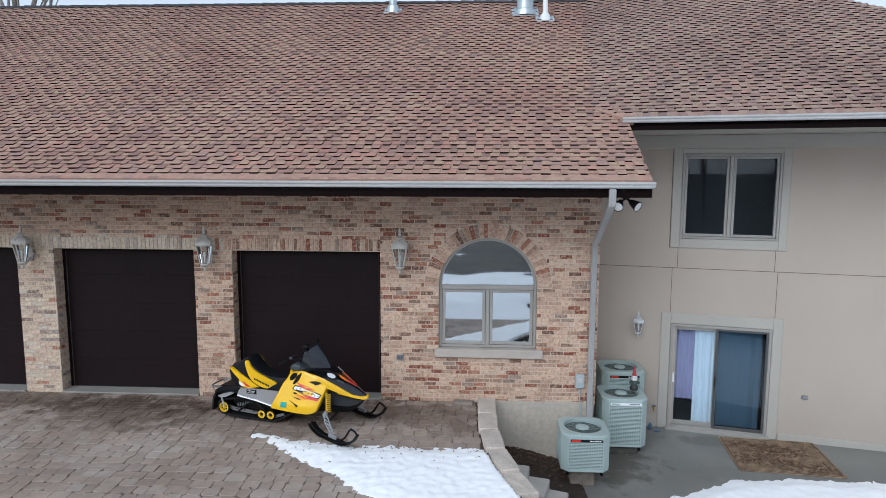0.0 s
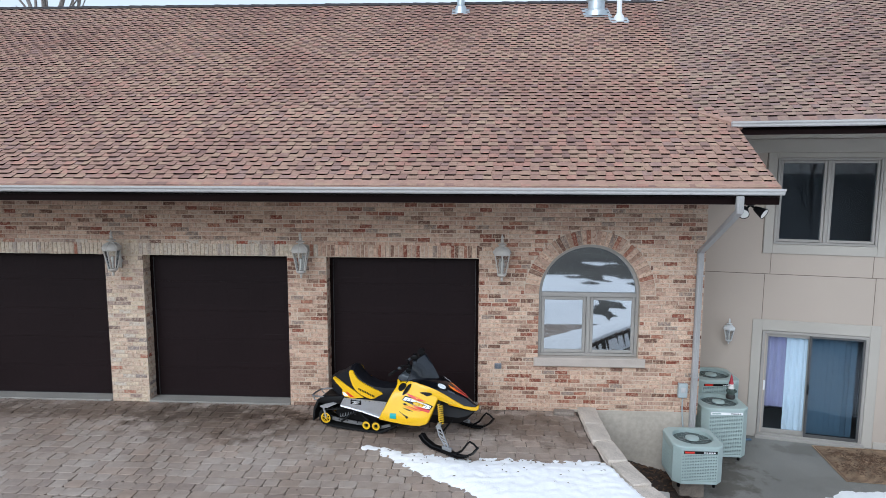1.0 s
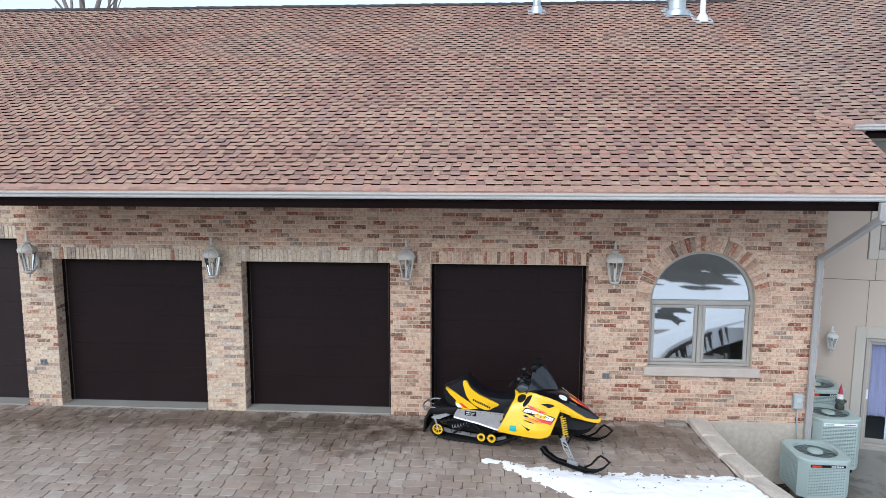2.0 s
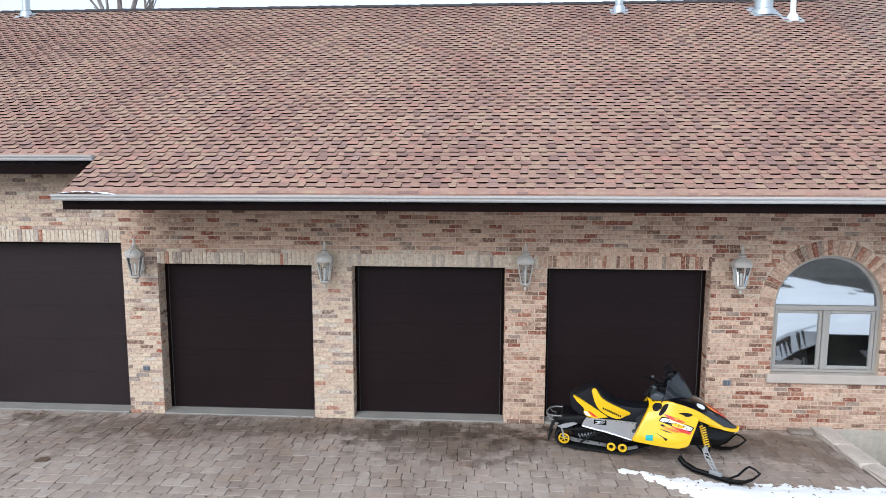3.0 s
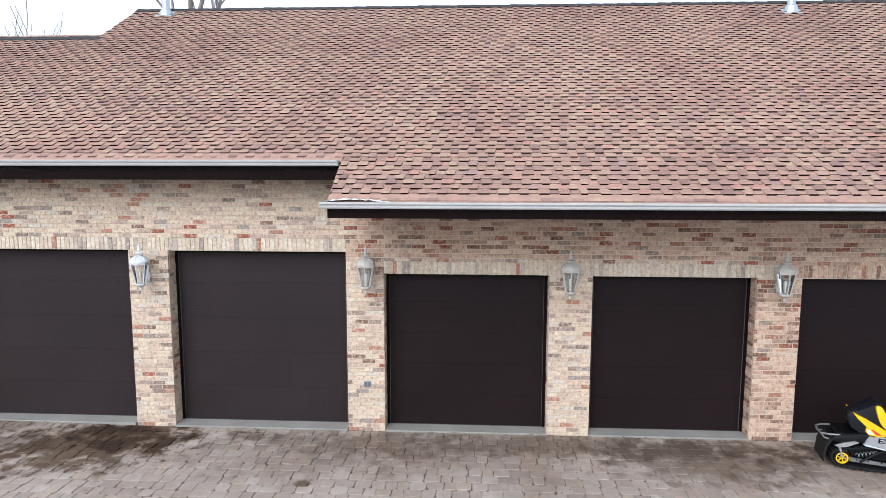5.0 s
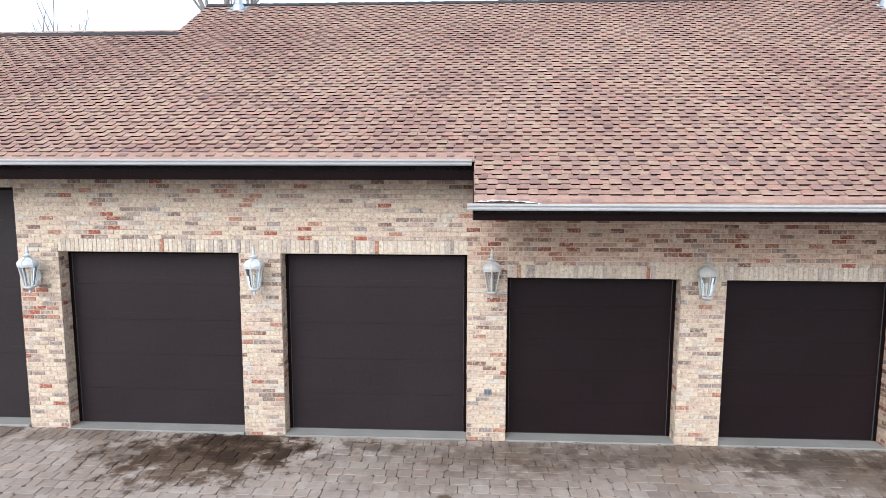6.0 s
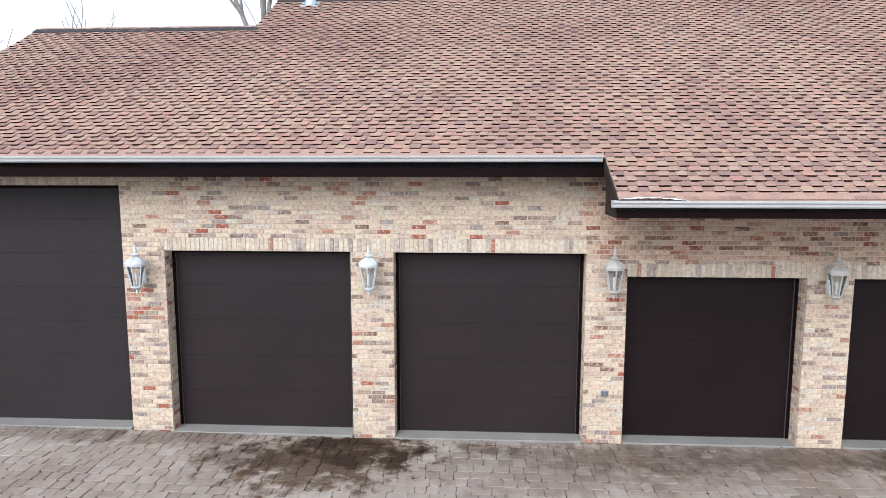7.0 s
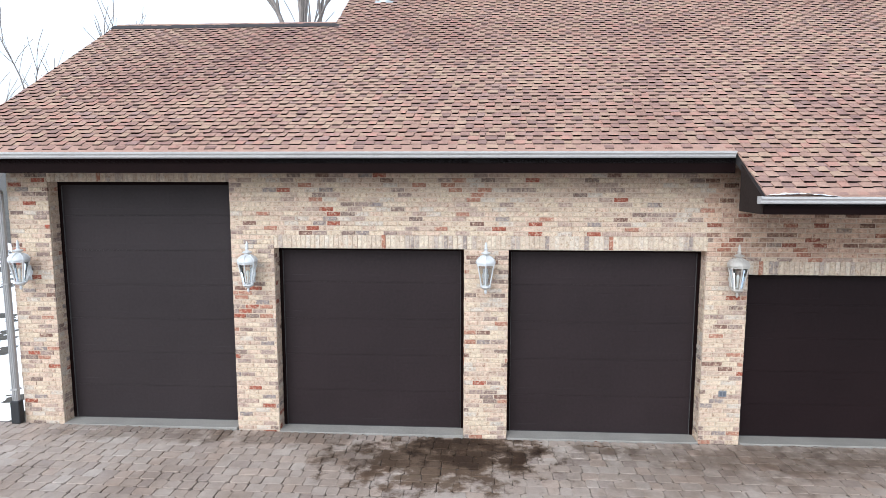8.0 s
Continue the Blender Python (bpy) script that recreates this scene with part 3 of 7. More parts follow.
for x0, x1 in zip(edges[0::2], edges[1::2]):
    box(bm, x0, x1, 0.0065, RECESS, -0.15, WALL_TOP)
for x0, x1, top in DOORS:
    box(bm, x0, x1, 0.0065, RECESS, top, WALL_TOP)
box(bm, WIN_L - 0.35, WIN_R + 0.35, 0.0065, RECESS, -1.2, WIN_B - 0.02)
arc = [(WIN_C + WIN_RAD * math.cos(a), WIN_S + WIN_RAD * math.sin(a)) for a in [math.pi * i / 28 for i in range(29)]]
prism(bm, [(WIN_R + 0.35, WIN_B - 0.02), (WIN_R + 0.35, WALL_TOP), (WIN_C, WALL_TOP)] + arc[14::-1] + [(WIN_R, WIN_B - 0.02)], 0.0065, RECESS)
prism(bm, [(WIN_L, WIN_B - 0.02)] + arc[:13:-1] + [(WIN_C, WALL_TOP), (WIN_L - 0.35, WALL_TOP), (WIN_L - 0.35, WIN_B - 0.02)], 0.0065, RECESS)
box(bm, WIN_R + 0.35, WALL_R, 0.0065, RECESS, 0.02, WALL_TOP)
part("mortar_bed", bm, M["mortar"], wall_front, "pale mortar")

# other walls of the garage
for nm, dims in (("wall_west", (WALL_L, WALL_L + 0.25, RECESS, 8.0, -0.3, 4.4)), ("wall_east", (WALL_R - 0.25, WALL_R, RECESS, 3.2, -1.2, 4.4)),
                 ("wall_south", (WALL_L, 18.0, 9.9, 10.15, -1.2, 4.4))):
    bm = bmnew(); box(bm, *dims)
    tagged(part(nm, bm, M["mortar"]), "plain tan brick garage side wall", "wall", kind="structure")
bm = bmnew()
box(bm, WALL_L + 0.25, 12.0, 3.0, 3.2, -0.2, 3.3)
tagged(part("wall_inner", bm, M["inside"]), "dim inner garage wall", "wall", kind="structure")
bm = bmnew()
box(bm, WALL_L + 0.25, 11.7, RECESS + 0.12, 3.0, -0.12, -0.02)
tagged(part("floor", bm, M["concrete"]), "concrete garage floor", "floor", kind="structure")

# foundation below the bricks, beside the steps
bm = bmnew()
box(bm, 9.9, WALL_R - 0.02, -0.004, RECESS, -1.2, 0.018, 0.004)
for x0, x1, z0, z1 in ((10.86, 10.866, -0.9, -0.1), (10.5, 10.86, -0.42, -0.415), (10.2, 11.9, -0.075, -0.07), (11.35, 11.354, -0.6, -0.07)):
    box(bm, x0, x1, -0.006, -0.002, z0, z1)
tagged(part("foundation", bm, M["foundation"]), "grey concrete foundation wall under the bricks", "foundation", kind="structure")


def brick_chunk(x0, x1, z0, z1, y=0.0, deep=0.03, turn=None):
    """A brick that looks to -y, with worn edges."""
    e = 0.0035
    x0, x1, z0, z1 = x0 + rng.uniform(-0.002, 0.004), x1 + rng.uniform(-0.004, 0.002), z0 + rng.uniform(-0.0015, 0.003), z1 + rng.uniform(-0.003, 0.0015)
    y += rng.uniform(-0.003, 0.002)
    j = [rng.uniform(-0.003, 0.003) for _ in range(4)]
    v = [(x0 + e + j[0], y, z0 + e), (x1 - e + j[1], y, z0 + e), (x1 - e + j[2], y, z1 - e), (x0 + e + j[3], y, z1 - e),
         (x0, y + e, z0), (x1, y + e, z0), (x1, y + e, z1), (x0, y + e, z1), (x0, y + deep, z0), (x1, y + deep, z0), (x1, y + deep, z1), (x0, y + deep, z1)]
    f = [(0, 1, 2, 3), (4, 5, 1, 0), (5, 6, 2, 1), (6, 7, 3, 2), (7, 4, 0, 3), (8, 9, 5, 4), (9, 10, 6, 5), (10, 11, 7, 6), (11, 8, 4, 7)]
    if turn is not None:
        v = [tuple(turn @ Vector(p)) for p in v]
    return v, f


def free_spans(z0, z1):
    """Stretches of the wall that bricks of this course cover."""
    top = 3.88 if z1 > 3.40 else None
    lo, hi = WALL_L, (WALL_R if top is None else STEP_X + 0.42)
    cuts = []
    zm = (z0 + z1) / 2
    for x0, x1, t in DOORS:
        if z0 < t + 0.2 - 0.02:
            cuts.append((x0, x1))
    if zm < 2.64 and zm > 2.43:
        cuts.append((DOORS[3][0], DOORS[5][1]))
    if zm < 2.965 and zm > 2.76:
        cuts.append((DOORS[1][0], DOORS[2][1]))
    ring = WIN_RAD + 0.235
    if WIN_B - 0.145 < zm < WIN_B:
        cuts.append((WIN_L - 0.065, WIN_R + 0.065 + 0.04))
    elif WIN_B <= zm < WIN_S:
        cuts.append((WIN_L, WIN_R))
    elif WIN_S <= zm < WIN_S + ring:
        w = math.sqrt(ring * ring - (zm - WIN_S) ** 2)
        cuts.append((WIN_C - w, WIN_C + w))
    spans, x = [], lo
    for a, b in sorted(cuts):
        if a > x + 0.03:
            spans.append((x, min(a, hi)))
        x = max(x, b)
    if x < hi - 0.03:
        spans.append((x, hi))
    return spans


JOINT = 0.010
chunks = []
n = 0
while True:
    z0 = -0.02 + n * COURSE
    z1 = z0 + COURSE - JOINT
    if z0 > 3.87:
        break
    off = (n % 2) * BRICK / 2 + rng.choice((0, 0, 0.05))
    for a, b in free_spans(z0, z1):
        k = math.floor((a - off) / BRICK)
        while off + k * BRICK < b:
            x0, x1 = max(a, off + k * BRICK), min(b, off + (k + 1) * BRICK - JOINT)
            if x1 - x0 > 0.025 and z1 > (ground_z(x0) - 0.04):
                chunks.append(brick_chunk(x0, x1, z0, z1))
            k += 1
    # the sides of the openings
    for x0, x1, t in DOORS:
        if z1 < t + 0.01:
            for xx, s in ((x0, 1), (x1, -1)):
                turn = Matrix.Translation((xx, 0, 0)) @ Matrix.Rotation(radians(90 * s), 4, "Z")
                for c0, c1 in (((0.035, 0.135), (0.145, 0.245)) if n % 2 else ((0.035, 0.245),)):
                    if s > 0:
                        chunks.append(brick_chunk(c0, c1, z0, z1, -0.005, 0.02, turn))
                    else:
                        chunks.append(brick_chunk(-c1, -c0, z0, z1, -0.005, 0.02, turn))
    n += 1
# soldier courses over the doors
first = len(chunks)
for x0, x1, t in ((DOORS[3][0], DOORS[5][1], 2.436), (DOORS[1][0], DOORS[2][1], 2.765), (DOORS[0][0], DOORS[0][1], 3.707)):
    x = x0
    while x < x1 - 0.03:
        chunks.append(brick_chunk(x, min(x1, x + COURSE - JOINT), t + 0.002, min(t + BRICK - JOINT, 3.885), -0.002))
        x += COURSE
soldiers = {i for i in range(first, len(chunks)) if chunks[i][0][0][0] < 5.9}
# the arch over the window
for i in range(38):
    a = math.pi * (i + 0.5) / 38
    turn = Matrix.Translation((WIN_C, 0, WIN_S)) @ Matrix.Rotation(-(a - math.pi / 2), 4, "Y")
    v, f = brick_chunk(-0.030, 0.030, WIN_RAD + 0.005, WIN_RAD + 0.225, -0.004)
    v = [(x * (1 + 0.25 * (z - WIN_RAD) / 0.22), y, z) for x, y, z in v]
    chunks.append(([tuple(turn @ Vector(p)) for p in v], f))
BRICK_CHUNKS, SOLDIER_CHUNKS = [c for i, c in enumerate(chunks) if i not in soldiers], [chunks[i] for i in sorted(soldiers)]

# ---- garage doors ----
def garage_door(x0, x1, top, zb):
    w, h = x1 - x0, top - zb
    d = thing("garage_door", "closed dark brown sectional garage door with faint panels", "garage door", pose(x0, RECESS, zb), "garage doors")
    rows = 5 if h < 3 else 7
    sh = (h + 0.02) / rows
    cols = 4 if w < 2.6 else 5
    pw = (w - 0.1) / cols
    for r in range(rows):
        bm = bmnew()
        z0, z1 = r * sh + 0.0012, (r + 1) * sh - 0.0012
        box(bm, 0.05, w - 0.05, 0.012, 0.045, z0, z1)
        xs_ = [0.05] + [v for c in range(cols) for v in (0.05 + c * pw + 0.085, 0.05 + (c + 1) * pw - 0.085)] + [w - 0.05]
        zs_ = [z0, z0 + sh * 0.17, z1 - sh * 0.19, z1]
        g = [[bm.verts.new((x, 0.0, z)) for x in xs_] for z in zs_]
        for b in range(3):
            for a in range(len(xs_) - 1):
                q = (g[b][a], g[b][a + 1], g[b + 1][a + 1], g[b + 1][a])
                if b == 1 and a % 2:
                    # pressed panel: a ridge all round, then a sunk field
                    mid = [bm.verts.new((v.co.x + dx, -0.0005, v.co.z + dz)) for v, dx, dz in zip(q, (0.012, -0.012, -0.012, 0.012), (0.006, 0.006, -0.006, -0.006))]
                    low = [bm.verts.new((v.co.x + dx, 0.0010, v.co.z + dz)) for v, dx, dz in zip(q, (0.05, -0.05, -0.05, 0.05), (0.02, 0.02, -0.02, -0.02))]
                    for i in range(4):
                        k = (i + 1) % 4
                        bm.faces.new((q[i], q[k], mid[k], mid[i])); bm.faces.new((mid[i], mid[k], low[k], low[i]))
                    bm.faces.new(low)
                else:
                    bm.faces.new(q)
        rim = [g[0][0], g[0][-1], g[3][-1], g[3][0]]
        for row in (g[0], g[3]):
            e = [bm.verts.new((v.co.x, 0.0125, v.co.z)) for v in row]
            for i in range(len(row) - 1):
                bm.faces.new((row[i], row[i + 1], e[i + 1], e[i]))
        part("door_panel", bm, M["door_tall"] if h > 3 else M["door_lit"] if x0 < -3.0 else M["door"], d)
    for a, b in ((0.0, 0.048), (w - 0.048, w)):
        bm = bmnew(); box(bm, a, b, -0.03, 0.05, 0.0, h, 0.004)
        part("side_stop", bm, M["fascia"], d, "dark brown door stop")
    bm = bmnew(); box(bm, 0.048, w - 0.048, -0.03, 0.0, h - 0.05, h - 0.001, 0.004)
    part("head_stop", bm, M["fascia"], d, "dark brown door stop")
    bm = bmnew(); box(bm, 0.05, w - 0.05, -0.012, 0.04, -0.012, 0.004, 0.003)
    part("bottom_seal", bm, M["seal"], d, "black rubber seal")
    bm = bmnew()
    for xx in (0.052, w - 0.06):
        box(bm, xx, xx + 0.006, -0.024, -0.002, 0.01, h - 0.06, 0.002)
    part("weather_strip", bm, M["strip"], d, "thin grey weather strip")


for x0, x1, top in DOORS:
    xm = (x0 + x1) / 2
    g = ground_z(xm)
    garage_door(x0, x1, top, g + 0.02)
    bm = bmnew()
    box(bm, x0 + 0.006, x1 - 0.006, -0.038, RECESS + 0.1, g - 0.15, g + 0.018, 0.006)
    tagged(part("threshold", bm, M["threshold"]), "worn grey concrete garage threshold", "threshold", kind="structure")

# ---- roof bodies ----
PLANE = Matrix(((1, 0, 0, 0), (0, 1, 0, 0), (0, SLOPE, 1, EAVE_Z - SLOPE * EAVE_Y), (0, 0, 0, 1)))   # (x, y, h) to the main roof
roof = thing("roof_main", "long brown asphalt shingle roof over the garage", "roof", kind="structure")
bm = bmnew()
for x0, x1, y0, y1 in ((LOW_GABLE_X, GABLE_X, HIGH_Y, LOW_RIDGE_Y), (GABLE_X, STEP_X, HIGH_Y, RIDGE_Y), (STEP_X, RAKE_X, EAVE_Y, RIDGE_Y)):
    box(bm, x0, x1, y0, y1, -0.14, -0.012, 0, PLANE)
part("deck", bm, M["felt"], roof)
bm = bmnew()
for x0, x1, yr in ((LOW_GABLE_X, GABLE_X, LOW_RIDGE_Y), (GABLE_X, 16.5, RIDGE_Y)):
    zr = roof_z(yr)
    v = [bm.verts.new(p) for p in ((x0, yr, zr - 0.01), (x1, yr, zr - 0.01), (x1, yr + 6.5, zr - 0.01 - 6.5 * SLOPE), (x0, yr + 6.5, zr - 0.01 - 6.5 * SLOPE))]
    bm.faces.new(v)
    bm.faces.new([bm.verts.new(p.co - Vector((0, 0, 0.14))) for p in reversed(v)])
part("back_slope", bm, M["felt"], roof)
# gable end of the main roof above the lower ridge
bm = bmnew()
zr, zl = roof_z(RIDGE_Y), roof_z(LOW_RIDGE_Y)
v0 = [(LOW_RIDGE_Y - 0.3, zl - 0.25), (RIDGE_Y, zr - 0.04), (RIDGE_Y + 4, zr - 0.04 - 4 * SLOPE), (RIDGE_Y + 4, zl - 3)]
a = [bm.verts.new((GABLE_X + 0.08, y, z)) for y, z in v0]
b = [bm.verts.new((GABLE_X + 0.2, y, z)) for y, z in v0]
bm.faces.new(a); bm.faces.new(b[::-1])
for i in range(4):
    bm.faces.new((a[i], a[(i + 1) % 4], b[(i + 1) % 4], b[i]))
part("gable_wall", bm, M["fascia"], roof)
# ridge caps
for x0, x1, yr in ((LOW_GABLE_X, GABLE_X + 0.1, LOW_RIDGE_Y), (GABLE_X, 12.5, RIDGE_Y)):
    zr = roof_z(yr) + 0.02
    bm = bmnew()
    x = x0
    while x < x1:
        xe = min(x1, x + 0.34)
        dz = rng.uniform(-0.004, 0.006)
        for s in (-1, 1):
            v = [bm.verts.new(p) for p in ((x, yr, zr + 0.012 + dz), (xe, yr, zr + dz), (xe, yr + s * 0.15, zr - 0.15 * SLOPE + dz), (x, yr + s * 0.15, zr - 0.15 * SLOPE + 0.012 + dz))]
            bm.faces.new(v)
            w = [bm.verts.new(p.co - Vector((0, 0, 0.014))) for p in v]
            bm.faces.new(w[::-1])
            for i in range(4):
                bm.faces.new((v[i], w[i], w[(i + 1) % 4], v[(i + 1) % 4]))
        x += 0.30
    part("ridge_cap", bm, M["felt"], roof, "dark ridge shingles")


# wing roof: own frame with x along its eave and y uphill
WR = Matrix.Translation((11.8, 0.2, 0)) @ Matrix.Rotation(WING, 4, "Z")
WZ = roof_z(0.2)
WPLANE = WR @ Matrix(((1, 0, 0, 0), (0, 1, 0, 0), (0, SLOPE, 1, WZ), (0, 0, 0, 1)))
W_RIDGE = 5.52
def wing_left(u):
    return -0.114 * u                       # the crease, by symmetry about the bisector
def wing_right(u):
    return 8.5 - 0.9 * u
wing_roof = thing("roof_wing", "brown asphalt shingle roof of the stucco wing, turned a little from the garage roof", "roof", kind="structure")
bm = bmnew()
out = [(0.52, 0), (wing_right(0), 0), (wing_right(W_RIDGE), W_RIDGE), (wing_left(W_RIDGE), W_RIDGE), (wing_left(0.3), 0.3), (0.5, 0.3)]
t0 = [bm.verts.new(WPLANE @ Vector((x, y, -0.012))) for x, y in out]
t1 = [bm.verts.new(WPLANE @ Vector((x, y, -0.14))) for x, y in out]
bm.faces.new(t0); bm.faces.new(t1[::-1])
for i in range(len(out)):
    j = (i + 1) % len(out)
    bm.faces.new((t0[j], t0[i], t1[i], t1[j]))
part("deck", bm, M["felt"], wing_roof)
bm = bmnew()
v = [bm.verts.new(WPLANE @ Vector(p)) for p in ((wing_right(0), 0, -0.02), (wing_right(0), 11, -0.02 - 11 * SLOPE), (wing_right(W_RIDGE), W_RIDGE, -0.02))]
bm.faces.new(v)
v = [bm.verts.new(WPLANE @ Vector(p)) for p in ((wing_left(W_RIDGE), W_RIDGE, -0.02), (wing_right(W_RIDGE), W_RIDGE, -0.02), (wing_right(0), 11, -0.02 - 11 * SLOPE), (-2, 11, -0.02 - 11 * SLOPE))]
bm.faces.new(v)
part("back_slope", bm, M["felt"], wing_roof)
bm = bmnew()
out = [(0.44, -0.03), (0.62, -0.03), (0.62, 0.36), (-0.13, 0.36)]
t0 = [bm.verts.new(WPLANE @ Vector((x, y, 0.006))) for x, y in out]
t1 = [bm.verts.new(WPLANE @ Vector((x, y, -0.11))) for x, y in out]
bm.faces.new(t0); bm.faces.new(t1[::-1])
for i in range(4):
    j = (i + 1) % 4
    bm.faces.new((t0[j], t0[i], t1[i], t1[j]))
part("valley_strip", bm, M["starter"], wing_roof, "brown shingle strip where the two roofs meet")


def shingles(to, s_top, left, right, seed):
    """Rows of tabs with staggered butts on a roof plane given as (along, plan distance uphill, height)."""
    r = random.Random(seed)
    got = []
    step = 0.119 * math.cos(math.atan(SLOPE))
    row, u = 0, 0.0
    while u < s_top - 0.02:
        a0, a1 = left(u), right(u)
        phase = a0 - 0.25 - (row * 0.112 + r.uniform(-0.025, 0.025)) % 0.25
        x, low, k = phase, row > 0, 0
        while x < a1:
            k += 1
            w = phase + 0.125 * k + 0.016 * (1 if k % 2 else 0) + r.uniform(-0.022, 0.022) - x
            xa, xb = max(a0, x), min(a1, x + w)
            drop = 0.0 if row else 0.03
            if xb - xa > 0.02:
                tooth = low or not row
                y0 = u - drop if tooth else u + 0.024 + r.uniform(-0.006, 0.006)
                y1 = min(u + step + 0.075, s_top)
                th = r.uniform(0.0220, 0.0265) if low else r.uniform(0.0095, 0.0115)
                sl = r.uniform(0.002, 0.020) if low else -0.004
                v = [(xa + sl, y0, th), (xb - sl, y0, th), (xb + 0.004, y1, 0.0), (xa - 0.004, y1, 0.0), (xa + sl, y0, -0.01), (xb - sl, y0, -0.01)]
                f = [(0, 1, 2, 3), (4, 5, 1, 0), (3, 4, 0), (5, 2, 1)]      # the second is the butt, printed band and painted shade in one dark colour; then the sides
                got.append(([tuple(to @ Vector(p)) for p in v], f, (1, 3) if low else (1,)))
            x += w
            low = not low and row > 0
        u += step
        row += 1
    return got


def main_left(u):
    y = EAVE_Y + u
    return STEP_X if y < HIGH_Y + 0.02 else (LOW_GABLE_X if y < LOW_RIDGE_Y - 0.02 else GABLE_X)
def main_right(u):
    y = EAVE_Y + u
    return RAKE_X if y < 0.34 else 11.86 + 0.114 * (y - 0.2)


bm = bmnew()
box(bm, LOW_GABLE_X, STEP_X - 0.002, HIGH_Y - 0.035, HIGH_Y + 0.16, -0.006, 0.012, 0, PLANE)
part("starter_strip", bm, M["starter"], roof, "brown starter shingles along the eave")
bm = bmnew()
box(bm, STEP_X, RAKE_X, EAVE_Y - 0.035, EAVE_Y + 0.10, -0.008, 0.0075, 0, PLANE)
part("starter_strip", bm, M["starter"], roof, "brown starter shingles along the eave")

SHINGLE_CHUNKS = shingles(Matrix(((1, 0, 0, 0), (0, 1, 0, EAVE_Y), (0, SLOPE, 1, EAVE_Z), (0, 0, 0, 1))), RIDGE_Y - EAVE_Y, main_left, main_right, 3)
WING_SHINGLES = shingles(WPLANE, W_RIDGE, lambda u: max(0.47 - 1.6 * u, wing_left(u) - 0.06), wing_right, 4)


# ---- gutters, fascias, soffits ----
def gutter(name, length, m, drop=0.0):
    """A gutter along x from 0, hung on a fascia in y = 0, top in z = 0."""
    g = thing(name, "pale grey aluminium eave gutter", "gutter", m)
    prof = [(0.0, 0.0), (0.0, -0.125), (-0.075, -0.125), (-0.092, -0.10), (-0.096, -0.065), (-0.118, -0.035), (-0.122, 0.0), (-0.106, 0.002), (-0.106, -0.012), (-0.112, -0.014),
            (-0.108, -0.034), (-0.088, -0.062), (-0.084, -0.098), (-0.07, -0.118), (-0.006, -0.118), (-0.006, 0.0)]
    prof = [(y, z * 0.66) for y, z in prof]
    bm = bmnew()
    a = [bm.verts.new((0, y, z)) for y, z in prof]
    b = [bm.verts.new((length, y, z)) for y, z in prof]
    for i in range(len(prof)):
        j = (i + 1) % len(prof)
        bm.faces.new((a[i], a[j], b[j], b[i]))
    bm.faces.new(a[::-1]); bm.faces.new(b)
    part("trough", bm, M["gutter"], g)
    for xx in (-0.002, length - 0.001):
        bm = bmnew()
        outline = prof[:7]
        p = [bm.verts.new((xx, y, z)) for y, z in outline]
        q = [bm.verts.new((xx + 0.003, y, z)) for y, z in outline]
        bm.faces.new(p); bm.faces.new(q[::-1])
        for i in range(len(p)):
            bm.faces.new((p[i], p[(i + 1) % len(p)], q[(i + 1) % len(p)], q[i]))
        part("end_cap", bm, M["gutter"], g)
    return g


gutter("gutter", RAKE_X + 0.02 - (STEP_X - 0.08), pose(STEP_X - 0.08, EAVE_Y - 0.005, EAVE_Z - 0.026))
gutter("gutter", STEP_X - LOW_GABLE_X + 0.02, pose(LOW_GABLE_X - 0.06, HIGH_Y - 0.005, roof_z(HIGH_Y) + 0.008))
gutter("gutter", wing_right(0) - 0.42, WR @ pose(0.46, -0.005, WZ - 0.015))

LOW_SOFFIT, HIGH_SOFFIT, WING_SOFFIT = 3.388, 3.855, 4.36
eaves = (("low", STEP_X, RAKE_X, EAVE_Y, LOW_SOFFIT, EAVE_Z, Matrix()), ("high", LOW_GABLE_X, STEP_X, HIGH_Y, HIGH_SOFFIT, roof_z(HIGH_Y), Matrix()),
         ("wing", 0.5, wing_right(0), 0.0, WING_SOFFIT, WZ, WR))
for nm, x0, x1, y, zs, zt, m in eaves:
    bm = bmnew()
    box(bm, x0, x1, y, y + 0.03, zs - 0.02, zt - 0.03, 0.003, m)
    tagged(part("fascia_" + nm, bm, M["fascia"]), "dark brown painted eave fascia board", "fascia", kind="structure")
    bm = bmnew()
    back = -0.012 if nm != "wing" else 1.75
    if nm == "low":
        plan = [(x0 + 0.012, y + 0.032), (x1 - 0.003, y + 0.032), (x1 - 0.003, back), (-0.15, back), (x0 + 0.012, -0.80)]
        lo_, hi_ = ([bm.verts.new((px_, py_, z_)) for px_, py_ in plan] for z_ in (zs, zs + 0.02))
        bm.faces.new(lo_[::-1]); bm.faces.new(hi_)
        for i in range(5):
            bm.faces.new((lo_[i], lo_[(i + 1) % 5], hi_[(i + 1) % 5], hi_[i]))
    else:
        box(bm, x0 + 0.003, x1 - 0.003, y + 0.032, back, zs, zs + 0.02, 0, m)
    for k in range(int((x1 - x0) / 0.3) - 1):
        box(bm, x0 + 0.45 + k * 0.3, x0 + 0.458 + k * 0.3, y + 0.04, back - 0.004, zs - 0.004, zs + 0.001, 0, m)
    tagged(part("soffit_" + nm, bm, M["trim"] if nm == "wing" else M["soffit"]), "greyish tan boxed eave soffit" if nm == "wing" else "dark brown boxed eave soffit", "soffit", kind="structure")
